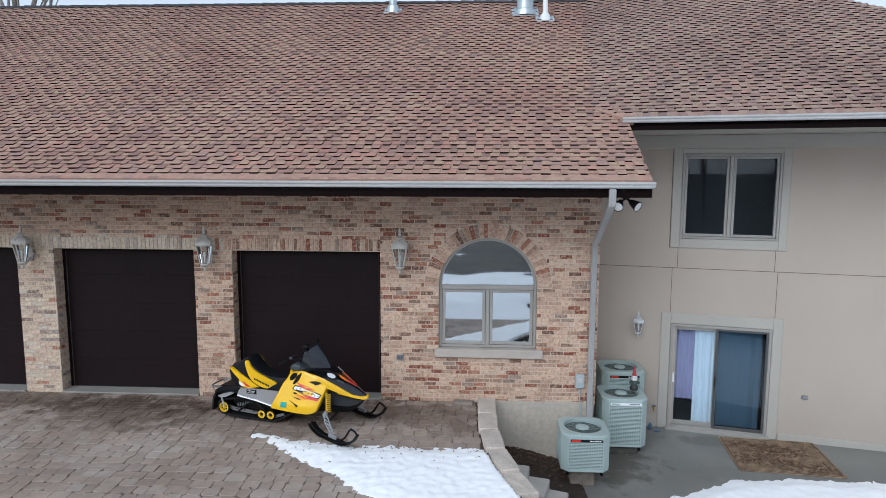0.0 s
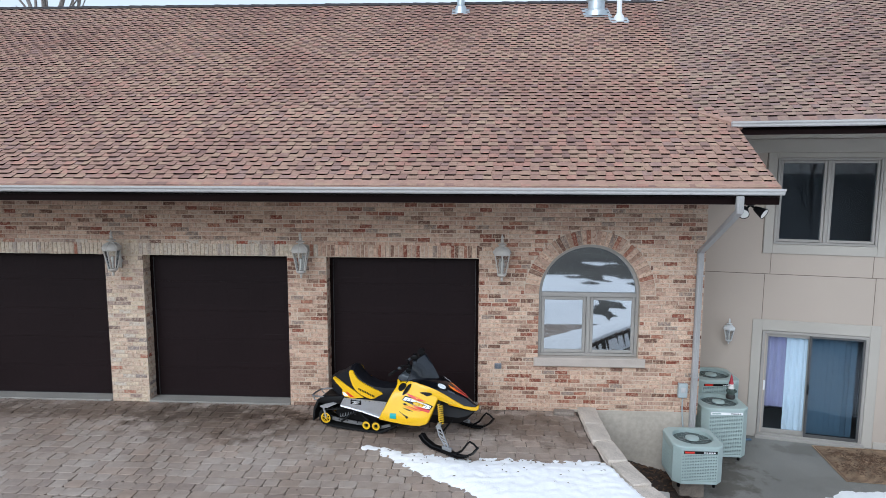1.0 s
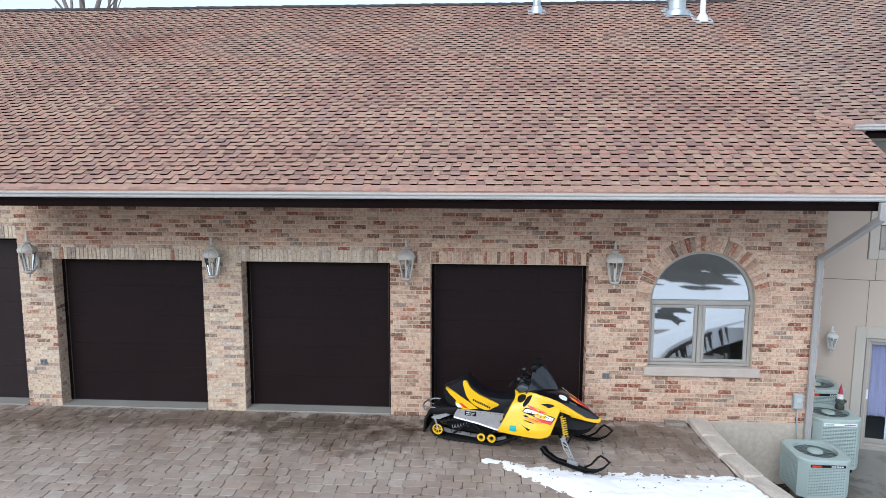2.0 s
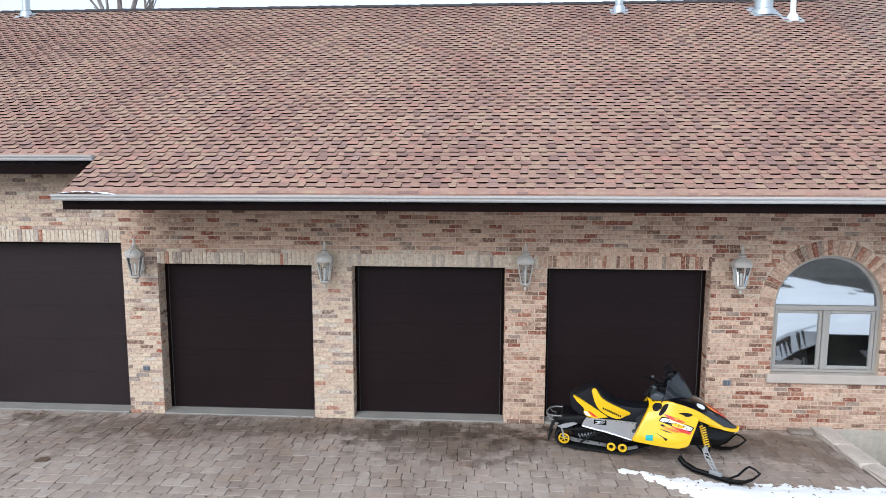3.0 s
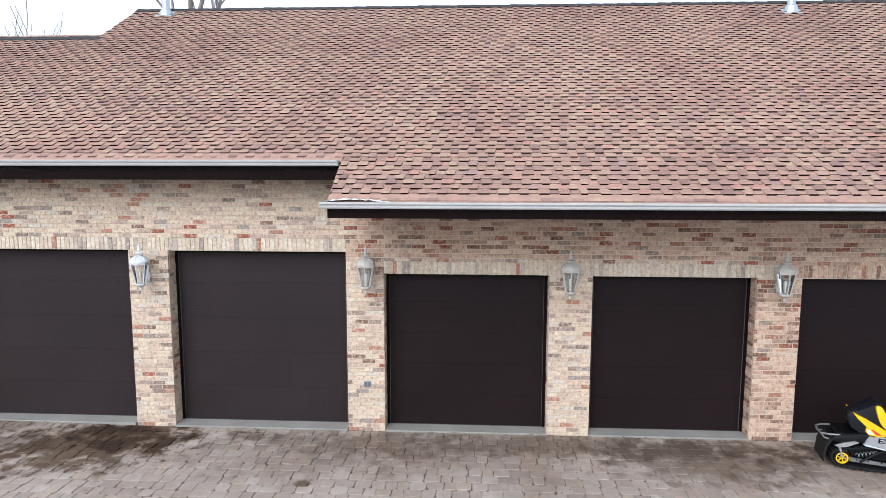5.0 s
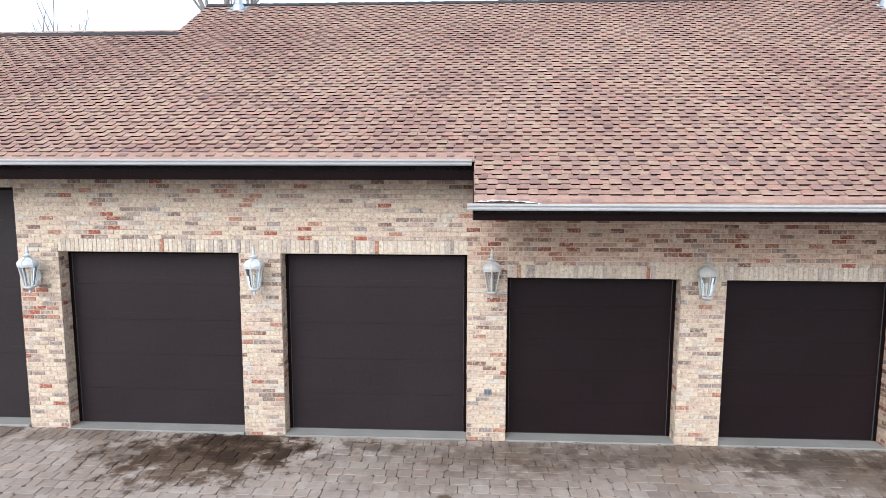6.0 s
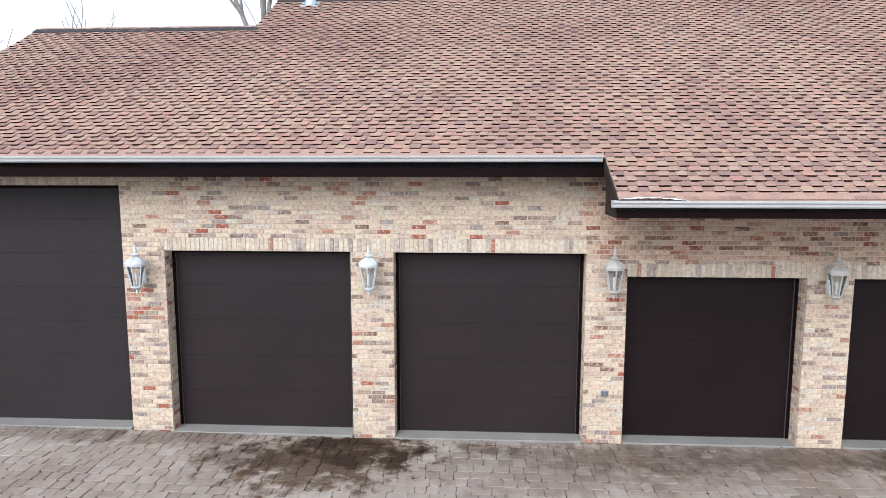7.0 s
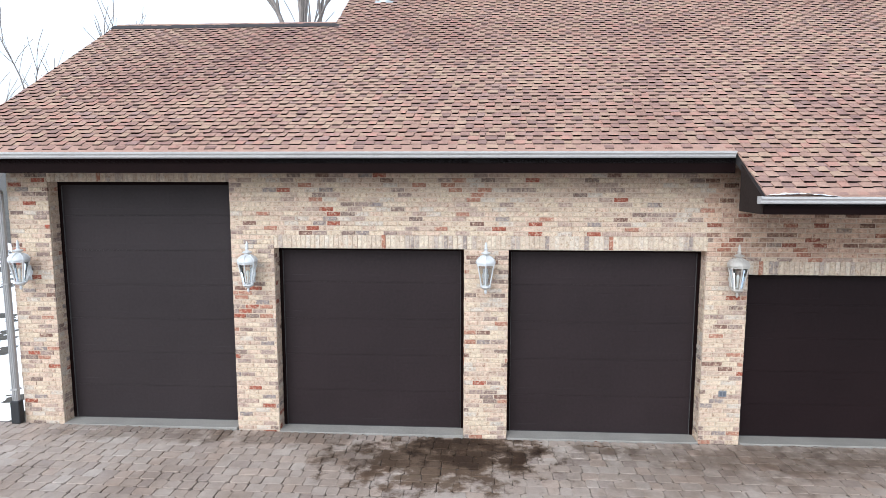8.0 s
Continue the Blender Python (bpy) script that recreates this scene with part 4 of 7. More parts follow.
# rake boards where the lower eave runs past
for nm, x, y1 in (("rake_west", STEP_X - 0.004, -0.80), ("rake_east", RAKE_X + 0.003, 0.9)):
    bm = bmnew()
    v0 = [(EAVE_Y + 0.03, LOW_SOFFIT - 0.02), (y1, LOW_SOFFIT - 0.02), (y1, roof_z(y1) - 0.03), (EAVE_Y + 0.03, EAVE_Z - 0.03)]
    a = [bm.verts.new((x - 0.012, p, q)) for p, q in v0]
    b = [bm.verts.new((x + 0.012, p, q)) for p, q in v0]
    bm.faces.new(a); bm.faces.new(b[::-1])
    for i in range(4):
        bm.faces.new((a[i], a[(i + 1) % 4], b[(i + 1) % 4], b[i]))
    tagged(part(nm, bm, M["rake"]), "brown rake board at the roof step", "rake board", kind="structure")
bm = bmnew()
ends = [(STEP_X - 0.004, -0.80, roof_z(-0.80) - 0.03), (-0.15, -0.004, roof_z(-0.80) - 0.03)]
a = [bm.verts.new(p) for x, y, zt in ends for p in ((x, y, LOW_SOFFIT - 0.02), (x, y, zt))]
b = [bm.verts.new(v.co + Vector((0.022, -0.009, 0))) for v in a]
for q in ((0, 2, 3, 1), (4, 5, 7, 6), (0, 1, 5, 4), (2, 6, 7, 3), (1, 3, 7, 5), (0, 4, 6, 2)):
    bm.faces.new([(a + b)[i] for i in q])
tagged(part("rake_return", bm, M["fascia"]), "dark brown board closing the eave against the wall", "rake board", kind="structure")
bm = bmnew()
v0 = [(HIGH_Y, roof_z(HIGH_Y) - 0.2), (LOW_RIDGE_Y, roof_z(LOW_RIDGE_Y) - 0.2), (LOW_RIDGE_Y, roof_z(LOW_RIDGE_Y) - 0.015), (HIGH_Y, roof_z(HIGH_Y) - 0.015)]
a = [bm.verts.new((LOW_GABLE_X - 0.025, p, q)) for p, q in v0]
b = [bm.verts.new((LOW_GABLE_X - 0.002, p, q)) for p, q in v0]
bm.faces.new(a); bm.faces.new(b[::-1])
for i in range(4):
    bm.faces.new((a[i], a[(i + 1) % 4], b[(i + 1) % 4], b[i]))
tagged(part("rake_gable", bm, M["fascia"]), "dark brown rake board of the gable", "rake board", kind="structure")

# ---- stucco wing ----
def wing_box(bm, l0, l1, y0, y1, z0, z1, ch=0.0):
    box(bm, l0, l1, y0, y1, z0, z1, ch, WING_AT)


WIN2 = (0.145, 1.735, 2.54, 4.03)
SLIDER = (0.07, 1.745, -0.97, 0.98)
wing_wall = thing("wall_wing", "tan stucco wall with scored panel joints", "stucco wall", kind="structure")
bm = bmnew()
L0, L1 = -1.75, 9.0
wing_box(bm, L0, WIN2[0], 0, 0.22, -1.3, 4.5)
wing_box(bm, SLIDER[1], L1, 0, 0.22, -1.3, WIN2[2])
wing_box(bm, WIN2[1], L1, 0, 0.22, WIN2[2], 4.5)
wing_box(bm, WIN2[0], WIN2[1], 0, 0.22, WIN2[3], 4.5)
wing_box(bm, WIN2[0], SLIDER[1], 0, 0.22, SLIDER[3], WIN2[2])
wing_box(bm, WIN2[0], SLIDER[1], 0, 0.22, -1.3, SLIDER[2])
part("stucco", bm, M["stucco"], wing_wall)
for l0, l1, z0, z1 in ((L0, L1, 1.995, 2.007), (0.042, 0.052, 1.165, 1.995), (0.125, 0.135, 2.007, 2.38), (1.764, 1.774, 1.185, 1.995), (1.708, 1.718, 2.007, 2.38), (-0.024, -0.012, 2.36, 4.13)):
    bm = bmnew()
    wing_box(bm, l0, l1, -0.003, 0.001, z0, z1)
    part("panel_joint", bm, M["groove"], wing_wall, "thin dark joint in the stucco")
for l0, l1 in ((1.93, L1), (L0, -0.12)):
    bm = bmnew()
    wing_box(bm, l0, l1, -0.03, 0.001, -1.05, -0.88, 0.006)
    part("base_trim", bm, M["trim"], wing_wall)
for nm, l0, l1, z0, z1 in (("window_surround", -0.01, 0.140, 2.37, 4.12), ("window_surround", 1.740, 1.87, 2.37, 4.12), ("window_surround", 0.140, 1.740, 2.37, 2.535), ("window_surround", 0.140, 1.740, 4.035, 4.12), ("frieze_board", L0, L1, 4.122, 4.356),
                           ("door_surround", -0.10, 0.065, -1.0, 1.18), ("door_surround", 1.75, 1.91, -1.0, 1.18), ("door_surround", 0.065, 1.75, 0.985, 1.18)):
    bm = bmnew()
    wing_box(bm, l0, l1, -0.022, 0.002, z0, z1, 0.006)
    part(nm, bm, M["trim"], wing_wall, "greyish stucco band")
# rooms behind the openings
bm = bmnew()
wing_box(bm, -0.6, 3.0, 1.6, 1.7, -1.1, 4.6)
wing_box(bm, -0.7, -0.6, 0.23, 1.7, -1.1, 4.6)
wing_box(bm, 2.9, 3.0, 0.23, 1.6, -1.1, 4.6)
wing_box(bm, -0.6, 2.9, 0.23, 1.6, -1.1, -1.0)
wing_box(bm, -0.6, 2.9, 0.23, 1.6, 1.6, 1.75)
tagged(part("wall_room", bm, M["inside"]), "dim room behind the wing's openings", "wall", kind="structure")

# ---- ground ----
WALL_LINE = [(10.21, 0.02), (10.21, -0.6), (10.22, -1.1), (10.30, -1.75), (10.45, -2.35), (10.68, -3.0), (11.1, -3.8), (11.7, -4.6), (12.6, -5.6)]   # the retaining wall's middle


def wall_x(y):
    if y >= 0:
        return WALL_LINE[0][0]
    for (xa, ya), (xb, yb) in zip(WALL_LINE, WALL_LINE[1:]):
        if yb <= y <= ya:
            return xa + (xb - xa) * (ya - y) / (ya - yb)
    return WALL_LINE[-1][0] + (-5.6 - y) * 1.2


def lower_z(x, y):
    """The lower yard: dirt against the foundation, then the patio's level."""
    return PATIO_Z - 0.06 + 0.22 * max(0.0, min(1.0, (11.5 - x) / 0.8)) * max(0.0, min(1.0, (y + 1.3) / 0.9))


xs = [-3000, -600, -150, -60, -30, -20, -14] + [-12 + i * 1.0 for i in range(22)] + [9.9 + 0.1 * i for i in range(45)] + [15, 16, 18, 22, 30, 60, 150, 600, 3000]
ys = [-3000, -600, -150, -70, -40, -25, -16, -12, -9, -7.5] + [-6.0 + 0.2 * i for i in range(42)] + [2.6, 4, 8, 14, 20, 30, 60, 150, 600, 3000]
bm = bmnew()
grid = []
for y in ys:
    row = []
    for x in xs:
        low = x > wall_x(y) and y < 6
        if low and y > -30:
            z = lower_z(x, y)
        else:
            z = ground_z(max(x, -14)) - 0.07
        d = math.hypot(x, y)
        if d > 14 and not (low and d < 30):
            z += 0.25 * noise.noise((x * 0.05, y * 0.05, 0)) - 0.3 * min(1, (d - 14) / 20)
        row.append(bm.verts.new((x, y, z)))
    grid.append(row)
for a, b in zip(grid, grid[1:]):
    for i in range(len(xs) - 1):
        bm.faces.new((a[i], a[i + 1], b[i + 1], b[i]))
ground = tagged(part("ground", bm, M["lawn"]), "winter lawn with patchy snow reaching the horizon", "ground", kind="structure")

# paved driveway
driveway = thing("driveway", "tumbled brownish concrete paver driveway with dark joints", "paved driveway", kind="structure")
bm = bmnew()
v = []
px = [-14 + i for i in range(25)]
front = [(x, -5.6) for x in px if x < 10] + [(wall_x(-5.6 + 0.2 * i) - 0.1, -5.6 + 0.2 * i) for i in range(29)]
back = [(x, 0.02) for x in reversed(px) if x < 10]
top = [bm.verts.new((x, y, ground_z(x) - 0.022)) for x, y in front + back]
bot = [bm.verts.new((x, y, ground_z(x) - 0.10)) for x, y in front + back]
bm.faces.new(top); bm.faces.new(bot[::-1])
for i in range(len(top)):
    j = (i + 1) % len(top)
    bm.faces.new((top[j], top[i], bot[i], bot[j]))
bmesh.ops.triangulate(bm, faces=[f for f in bm.faces if len(f.verts) > 4])
part("sand_bed", bm, M["joint"], driveway, "dark joint sand")


def paver_chunk(x0, x1, y0, y1, r):
    """A tumbled paver: eight-sided, with worn corners and a rounded rim."""
    g = ground_z(x0)
    e, h = 0.006, 0.0045
    dz, tx, ty = r.uniform(-0.003, 0.003), r.uniform(-0.010, 0.010), r.uniform(-0.010, 0.010)
    xm, ym = (x0 + x1) / 2, (y0 + y1) / 2
    c = []
    for (x, y), (ax, ay), (bx, by) in (((x0, y0), (0, 1), (1, 0)), ((x1, y0), (-1, 0), (0, 1)), ((x1, y1), (0, -1), (-1, 0)), ((x0, y1), (1, 0), (0, -1))):
        k, m = r.uniform(0.010, 0.040), r.uniform(0.010, 0.040)
        jx, jy = r.uniform(-0.006, 0.006), r.uniform(-0.006, 0.006)
        c += [(x + ax * k + jx, y + ay * k + jy), (x + bx * m + jx, y + by * m + jy)]
    top = [(x + (xm - x) * e / 0.09, y + (ym - y) * e / 0.075, g + dz + tx * (x - xm) + ty * (y - ym)) for x, y in c]
    rim = [(x, y, g + dz - h) for x, y in c]
    low = [(x, y, g - 0.03) for x, y in c]
    f = [tuple(range(8))] + [(8 + i, 8 + (i + 1) % 8, (i + 1) % 8, i) for i in range(8)] + [(16 + i, 16 + (i + 1) % 8, 8 + (i + 1) % 8, 8 + i) for i in range(8)]
    return top + rim + low, f


PAVER_CHUNKS = []
pr = random.Random(21)
gap = 0.004
y1, k = -0.04, 0
while y1 > -5.5:
    d = 0.19 if k == 0 else pr.choice((0.18, 0.195, 0.205))
    y0 = y1 - d
    x = -13.0 + pr.uniform(0, 0.2)
    while x < 13.5:
        w = 0.125 if k == 0 else pr.choice((0.15, 0.18, 0.20, 0.22, 0.26))
        end = wall_x((y0 + y1) / 2) - 0.155
        if x < end - 0.06:
            wv = 0.022 * noise.noise((x * 1.3, 0.4 * k, 3.0)) if k else 0.0
            PAVER_CHUNKS.append(paver_chunk(x, min(x + w, end) - gap, y0 + wv, y1 - gap + wv, pr))
        x += w
    y1, k = y0, k + 1

# lower patio slab
bm = bmnew()
out = [(11.6, -0.75), (11.5, -1.6), (11.9, -2.6), (12.6, -3.6), (14.0, -4.4), (20.5, -5.2), (20.5, 0.1), (12.0, 2.1), (11.93, 2.0), (11.93, 0.3), (11.6, 0.2)]
t0 = [bm.verts.new((x, y, PATIO_Z)) for x, y in out]
t1 = [bm.verts.new((x, y, PATIO_Z - 0.12)) for x, y in out]
bm.faces.new(t0); bm.faces.new(t1[::-1])
for i in range(len(out)):
    j = (i + 1) % len(out)
    bm.faces.new((t0[j], t0[i], t1[i], t1[j]))
tagged(part("patio", bm, M["patio"]), "stained grey concrete patio slab below the driveway", "patio", kind="structure")

# ---- retaining wall of cut stone, and the steps beside it ----
retaining = thing("retaining_wall", "curved low retaining wall with rough tan cap stones", "retaining wall", kind="structure")
CAP_DROP = [0.065, 0.065, 0.06, 0.055, 0.03, -0.03, -0.20, -0.40, -0.60]
def along(d):
    """A point, its heading and its top, d metres down the wall."""
    for i, ((xa, ya), (xb, yb)) in enumerate(zip(WALL_LINE, WALL_LINE[1:])):
        l = math.hypot(xb - xa, yb - ya)
        if d <= l or i == len(WALL_LINE) - 2:
            t = d / l
            return xa + (xb - xa) * t, ya + (yb - ya) * t, math.atan2(yb - ya, xb - xa), CAP_DROP[i] + (CAP_DROP[i + 1] - CAP_DROP[i]) * t
        d -= l
cr = random.Random(5)
d = 0.03
while d < 6.6:
    ln = cr.uniform(0.52, 0.72)
    x, y, a, zt = along(d + ln / 2)
    bm = bmnew()
    w = 0.132 + cr.uniform(-0.012, 0.012)
    box(bm, -ln / 2 + 0.003, ln / 2 - 0.003, -w, w, zt - 0.09, zt, 0.014)
    bmesh.ops.subdivide_edges(bm, edges=bm.edges[:], cuts=2, use_grid_fill=True)
    for v in bm.verts:
        v.co += Vector((cr.uniform(-1, 1) * 0.006, cr.uniform(-1, 1) * 0.013, cr.uniform(-1, 1) * 0.006))
    part("cap_stone", bm, M["cap"], retaining, at=pose(x, y, 0, 0, 0, math.degrees(a) + cr.uniform(-0.6, 0.6)))
    zz = zt - 0.095
    while zz > PATIO_Z - 0.05:
        bm = bmnew()
        box(bm, -ln / 2 + 0.004, ln / 2 - 0.004, -0.125 + cr.uniform(-0.01, 0.01), 0.125 + cr.uniform(-0.01, 0.01), zz - 0.15, zz - 0.004, 0.01)
        part("wall_stone", bm, M["block"], retaining, at=pose(x, y, 0, 0, 0, math.degrees(a)))
        zz -= 0.152
    d += ln
bm = bmnew()
box(bm, -0.16, 0.16, -0.08, 0.08, 0.0, 0.06, 0.016)
bmesh.ops.subdivide_edges(bm, edges=bm.edges[:], cuts=1, use_grid_fill=True)
for v in bm.verts:
    v.co += Vector((cr.uniform(-1, 1) * 0.008, cr.uniform(-1, 1) * 0.008, cr.uniform(-1, 1) * 0.005 if v.co.z > 0.02 else 0.0))
tagged(part("loose_stone", bm, M["dirty_stone"], None, "", False, pose(9.84, -0.17, 0.002, 0, 0, -6)), "rough brownish stone block lying against the bricks", "stone")
steps = thing("garden_steps", "grey stone block steps down to the patio", "steps")
for i, (x, y, z) in enumerate(((10.60, -1.72, -0.34), (10.86, -1.80, -0.48), (11.10, -1.88, -0.62), (11.33, -1.96, -0.75), (11.55, -2.04, -0.88))):
    bm = bmnew()
    box(bm, -0.17, 0.15, -0.26, 0.22, PATIO_Z - 0.05 - z, 0.0, 0.014)
    part("step_block", bm, M["block"], steps, at=pose(x, y, z, 0, 0, -12 - 3 * i))

# dirt strip against the foundation with dead leaves
bm = bmnew()
r = random.Random(31)
nx, ny = 20, 14
gv = [[bm.verts.new((10.42 + 1.25 * i / nx, -1.35 + 1.34 * j / ny, lower_z(10.42 + 1.25 * i / nx, -1.35 + 1.34 * j / ny) + 0.075 + r.uniform(-0.02, 0.025))) for i in range(nx + 1)] for j in range(ny + 1)]
for j in range(ny):
    for i in range(nx):
        bm.faces.new((gv[j][i], gv[j][i + 1], gv[j + 1][i + 1], gv[j + 1][i]))
tagged(part("soil", bm, M["soil"]), "dark bare soil strip under the foundation wall", "soil", kind="structure")


def leaf_scatter(name, spots, size, mat, label):
    out = []
    lr = random.Random(77)
    for x, y, z in spots:
        a, s = lr.uniform(0, 6.28), size * lr.uniform(0.6, 1.3)
        c, q = math.cos(a) * s, math.sin(a) * s
        h = lr.uniform(0.004, 0.016)
        v = [(x - c, y - q, z + 0.003), (x + q * 0.45, y - c * 0.45, z + h), (x + c, y + q, z + 0.005), (x - q * 0.45, y + c * 0.45, z + h * 0.5), (x, y, z + 0.002)]
        out.append((v, [(0, 1, 4), (1, 2, 4), (2, 3, 4), (3, 0, 4)]))
    ob = new(name, soup(name, out, mat))
    tagged(ob, label, "leaves", kind="stuff")


lr = random.Random(9)
leaf_scatter("dead_leaves", [(x, y, lower_z(x, y) + 0.085) for x, y in ((lr.uniform(10.45, 11.6), -0.02 - abs(lr.gauss(0, 0.45))) for _ in range(260))], 0.035, M["leaf"], "brown dead leaves on the soil strip")
leaf_scatter("driveway_debris", [(x, y, ground_z(x) + 0.004) for x, y in [(lr.gauss(-2.05, 0.10), -0.2 - abs(lr.gauss(0, 0.04))) for _ in range(22)] + [(lr.gauss(0.95, 0.12), -0.02 - abs(lr.gauss(0, 0.05))) for _ in range(12)]
             + [(lr.uniform(-10, 9.5), -0.05 - abs(lr.gauss(0, 0.10))) for _ in range(90)] + [(lr.uniform(-11, 9), lr.uniform(-3.6, -0.3)) for _ in range(70)]], 0.022, M["leaf"], "scattered dead leaves and grit on the pavers")


# ---- snow ----
def snow_patch(name, x0, x1, y0, y1, height, base, step, label, skirt=None):
    """A sheet of snow whose edge sinks into what it lies on."""
    nx, ny = int((x1 - x0) / step), int((y1 - y0) / step)
    hs = [[height(x0 + i * step, y0 + j * step) for i in range(nx + 1)] for j in range(ny + 1)]
    vs, fs, idx = [], [], {}
    def vert(i, j):
        if (i, j) not in idx:
            x, y = x0 + i * step, y0 + j * step
            idx[i, j] = len(vs)
            vs.append((x, y, base(x, y) + max((-0.02 if step < 0.1 else -0.12) if skirt is None else -0.4, hs[j][i])))
        return idx[i, j]
    for j in range(ny):
        for i in range(nx):
            if max(hs[j][i], hs[j][i + 1], hs[j + 1][i], hs[j + 1][i + 1]) > 0 or (skirt and skirt(x0 + i * step, y0 + j * step)):
                fs.append((vert(i, j), vert(i + 1, j), vert(i + 1, j + 1), vert(i, j + 1)))
    me = bpy.data.meshes.new(name)
    me.from_pydata(vs, [], fs)
    me.materials.append(M["snow"])
    me.polygons.foreach_set("use_smooth", [True] * len(me.polygons))
    return tagged(new(name, me), label, "snow", kind="stuff")


def fbm(x, y, k):
    return noise.noise((x * k, y * k, 1.7)) + 0.5 * noise.noise((x * k * 2.3, y * k * 2.3, 4.1)) + 0.3 * noise.noise((x * k * 6.1, y * k * 6.1, 9.0))


def drive_snow(x, y):
    edge = -1.45 - 0.82 * (x - 6.75) if x < 8.0 else (-2.475 - 0.9 * (x - 8.0))      # its front edge, towards the camera side
    back = max(-1.48 - 0.22 * (x - 6.8), -1.78)
    inside = min(back - y, (y - edge) * 0.75)
    right = (wall_x(y) - 0.12 - x)
    h = 0.042 * min(1.0, min(inside, right + 0.5) / 0.28) + 0.010 * fbm(x, y, 2.6) + 0.013 * fbm(x, y, 11) - 0.006
    return h - 2.2 * max(0.0, 0.05 - right)


def bank(x, y):
    """The snow's side towards the retaining wall, where it falls away."""
    return -0.3 < x - wall_x(y) + 0.12 < 0.16 and y < -1.95


snow_patch("driveway_snow", 6.4, 14.0, -7.5, -1.0, drive_snow, lambda x, y: 0.002, 0.03, "thin melting snow patch on the pavers", bank)


sr = random.Random(43)
specks = []
while len(specks) < 55:
    x = sr.uniform(7.0, 10.6)
    y = max(-1.48 - 0.22 * (x - 6.8), -1.78) - abs(sr.gauss(0, 0.28))
    if drive_snow(x, y) > 0.002 and x < wall_x(y) - 0.2:
        specks.append((x, y, drive_snow(x, y) + 0.003))
leaf_scatter("snow_debris", specks, 0.020, M["leaf"], "dark leaf scraps and grit on the melting snow")


def patio_snow(x, y):
    line = ((12.0, -1.75), (12.9, -1.09), (13.5, -0.75), (14.0, -0.47), (14.9, -0.36), (15.6, -0.41), (24.0, -0.46))      # its back edge
    for (xa, ya), (xb, yb) in zip(line, line[1:]):
        if x <= xb:
            edge = ya + (yb - ya) * (x - xa) / (xb - xa)
            break
    else:
        edge = -0.46
    return 0.07 * min(1.0, (edge - y) / 0.35) + 0.014 * fbm(x, y, 3.0) + 0.016 * fbm(x, y, 10) - 0.004


snow_patch("patio_snow", 12.0, 24.0, -11.0, -0.1, patio_snow, lambda x, y: PATIO_Z + 0.002, 0.05, "ragged melting snow bank on the patio")
snow_patch("gutter_snow", -0.50, 0.35, EAVE_Y - 0.115, EAVE_Y - 0.02, lambda x, y: 0.042 * max(0, 1 - abs(x + 0.18) / 0.45) ** 0.5 + 0.014 * fbm(x, y, 14) - 0.004, lambda x, y: EAVE_Z - 0.026, 0.015, "small snow ridge in the gutter end")


def yard_z(x, y):
    """The yard's ground level, as the ground sheet has it."""
    far = math.hypot(x, y)
    z = ground_z(max(x, -14)) - 0.07
    return z if far <= 14 else z + 0.25 * noise.noise((x * 0.05, y * 0.05, 0)) - 0.3 * min(1, (far - 14) / 20)


def yard_snow(x, y):
    near = min(1.0, max(0.0, (-5.6 - y) / 1.5)) * min(1.0, max(0.25, (x - 4.0) / 6.0))
    cover = 0.62 + 0.4 * min(1.0, max(0.0, (x - 12.0) / 4.0)) - 1.6 * min(1.0, max(0.0, (-13.0 - y) / 3.0))
    return 0.14 * near * (cover + 1.5 * fbm(x, y, 0.26)) - 0.02


snow_patch("yard_snow", -20, 40, -26, -5.6, yard_snow, yard_z, 0.2, "uneven snow cover on the yard across the drive")
snow_patch("side_snow", -34, -10.9, -1.2, 26.0, lambda x, y: 0.02 + 0.11 * fbm(x, y, 1.7), yard_z, 0.12, "patchy snow on the side lawn")


# ---- windows ----
def bar(bm, x0, x1, z0, z1, y0, y1, ch=0.006, m=None):
    box(bm, x0, x1, y0, y1, z0, z1, ch, m)


arched = thing("window_1", "arched grey-framed window with fanlight over two casements", "window", kind="structure")
bm = bmnew()
seg = 30
for r0, r1, ya, yb in ((WIN_RAD - 0.05, WIN_RAD - 0.001, 0.075, 0.16),):
    pts = [math.pi * i / seg for i in range(seg + 1)]
    for a, b in zip(pts, pts[1:]):
        q = []
        for y in (ya, yb):
            for rr, an in ((r0, a), (r1, a), (r1, b), (r0, b)):
                q.append(bm.verts.new((WIN_C + rr * math.cos(an), y, WIN_S + rr * math.sin(an))))
        for f in ((0, 1, 2, 3), (7, 6, 5, 4), (0, 3, 7, 4), (1, 5, 6, 2)):
            bm.faces.new([q[i] for i in f])
bar(bm, WIN_L + 0.001, WIN_L + 0.05, WIN_B, WIN_S, 0.075, 0.16)
bar(bm, WIN_R - 0.05, WIN_R - 0.001, WIN_B, WIN_S, 0.075, 0.16)
bar(bm, WIN_L + 0.05, WIN_R - 0.05, WIN_B + 0.001, WIN_B + 0.045, 0.075, 0.16)
bar(bm, WIN_L + 0.05, WIN_R - 0.05, WIN_S - 0.055, WIN_S + 0.015, 0.065, 0.16)
bar(bm, WIN_C - 0.03, WIN_C + 0.03, WIN_B + 0.045, WIN_S - 0.055, 0.07, 0.16)
part("window_frame", bm, M["frame"], arched)
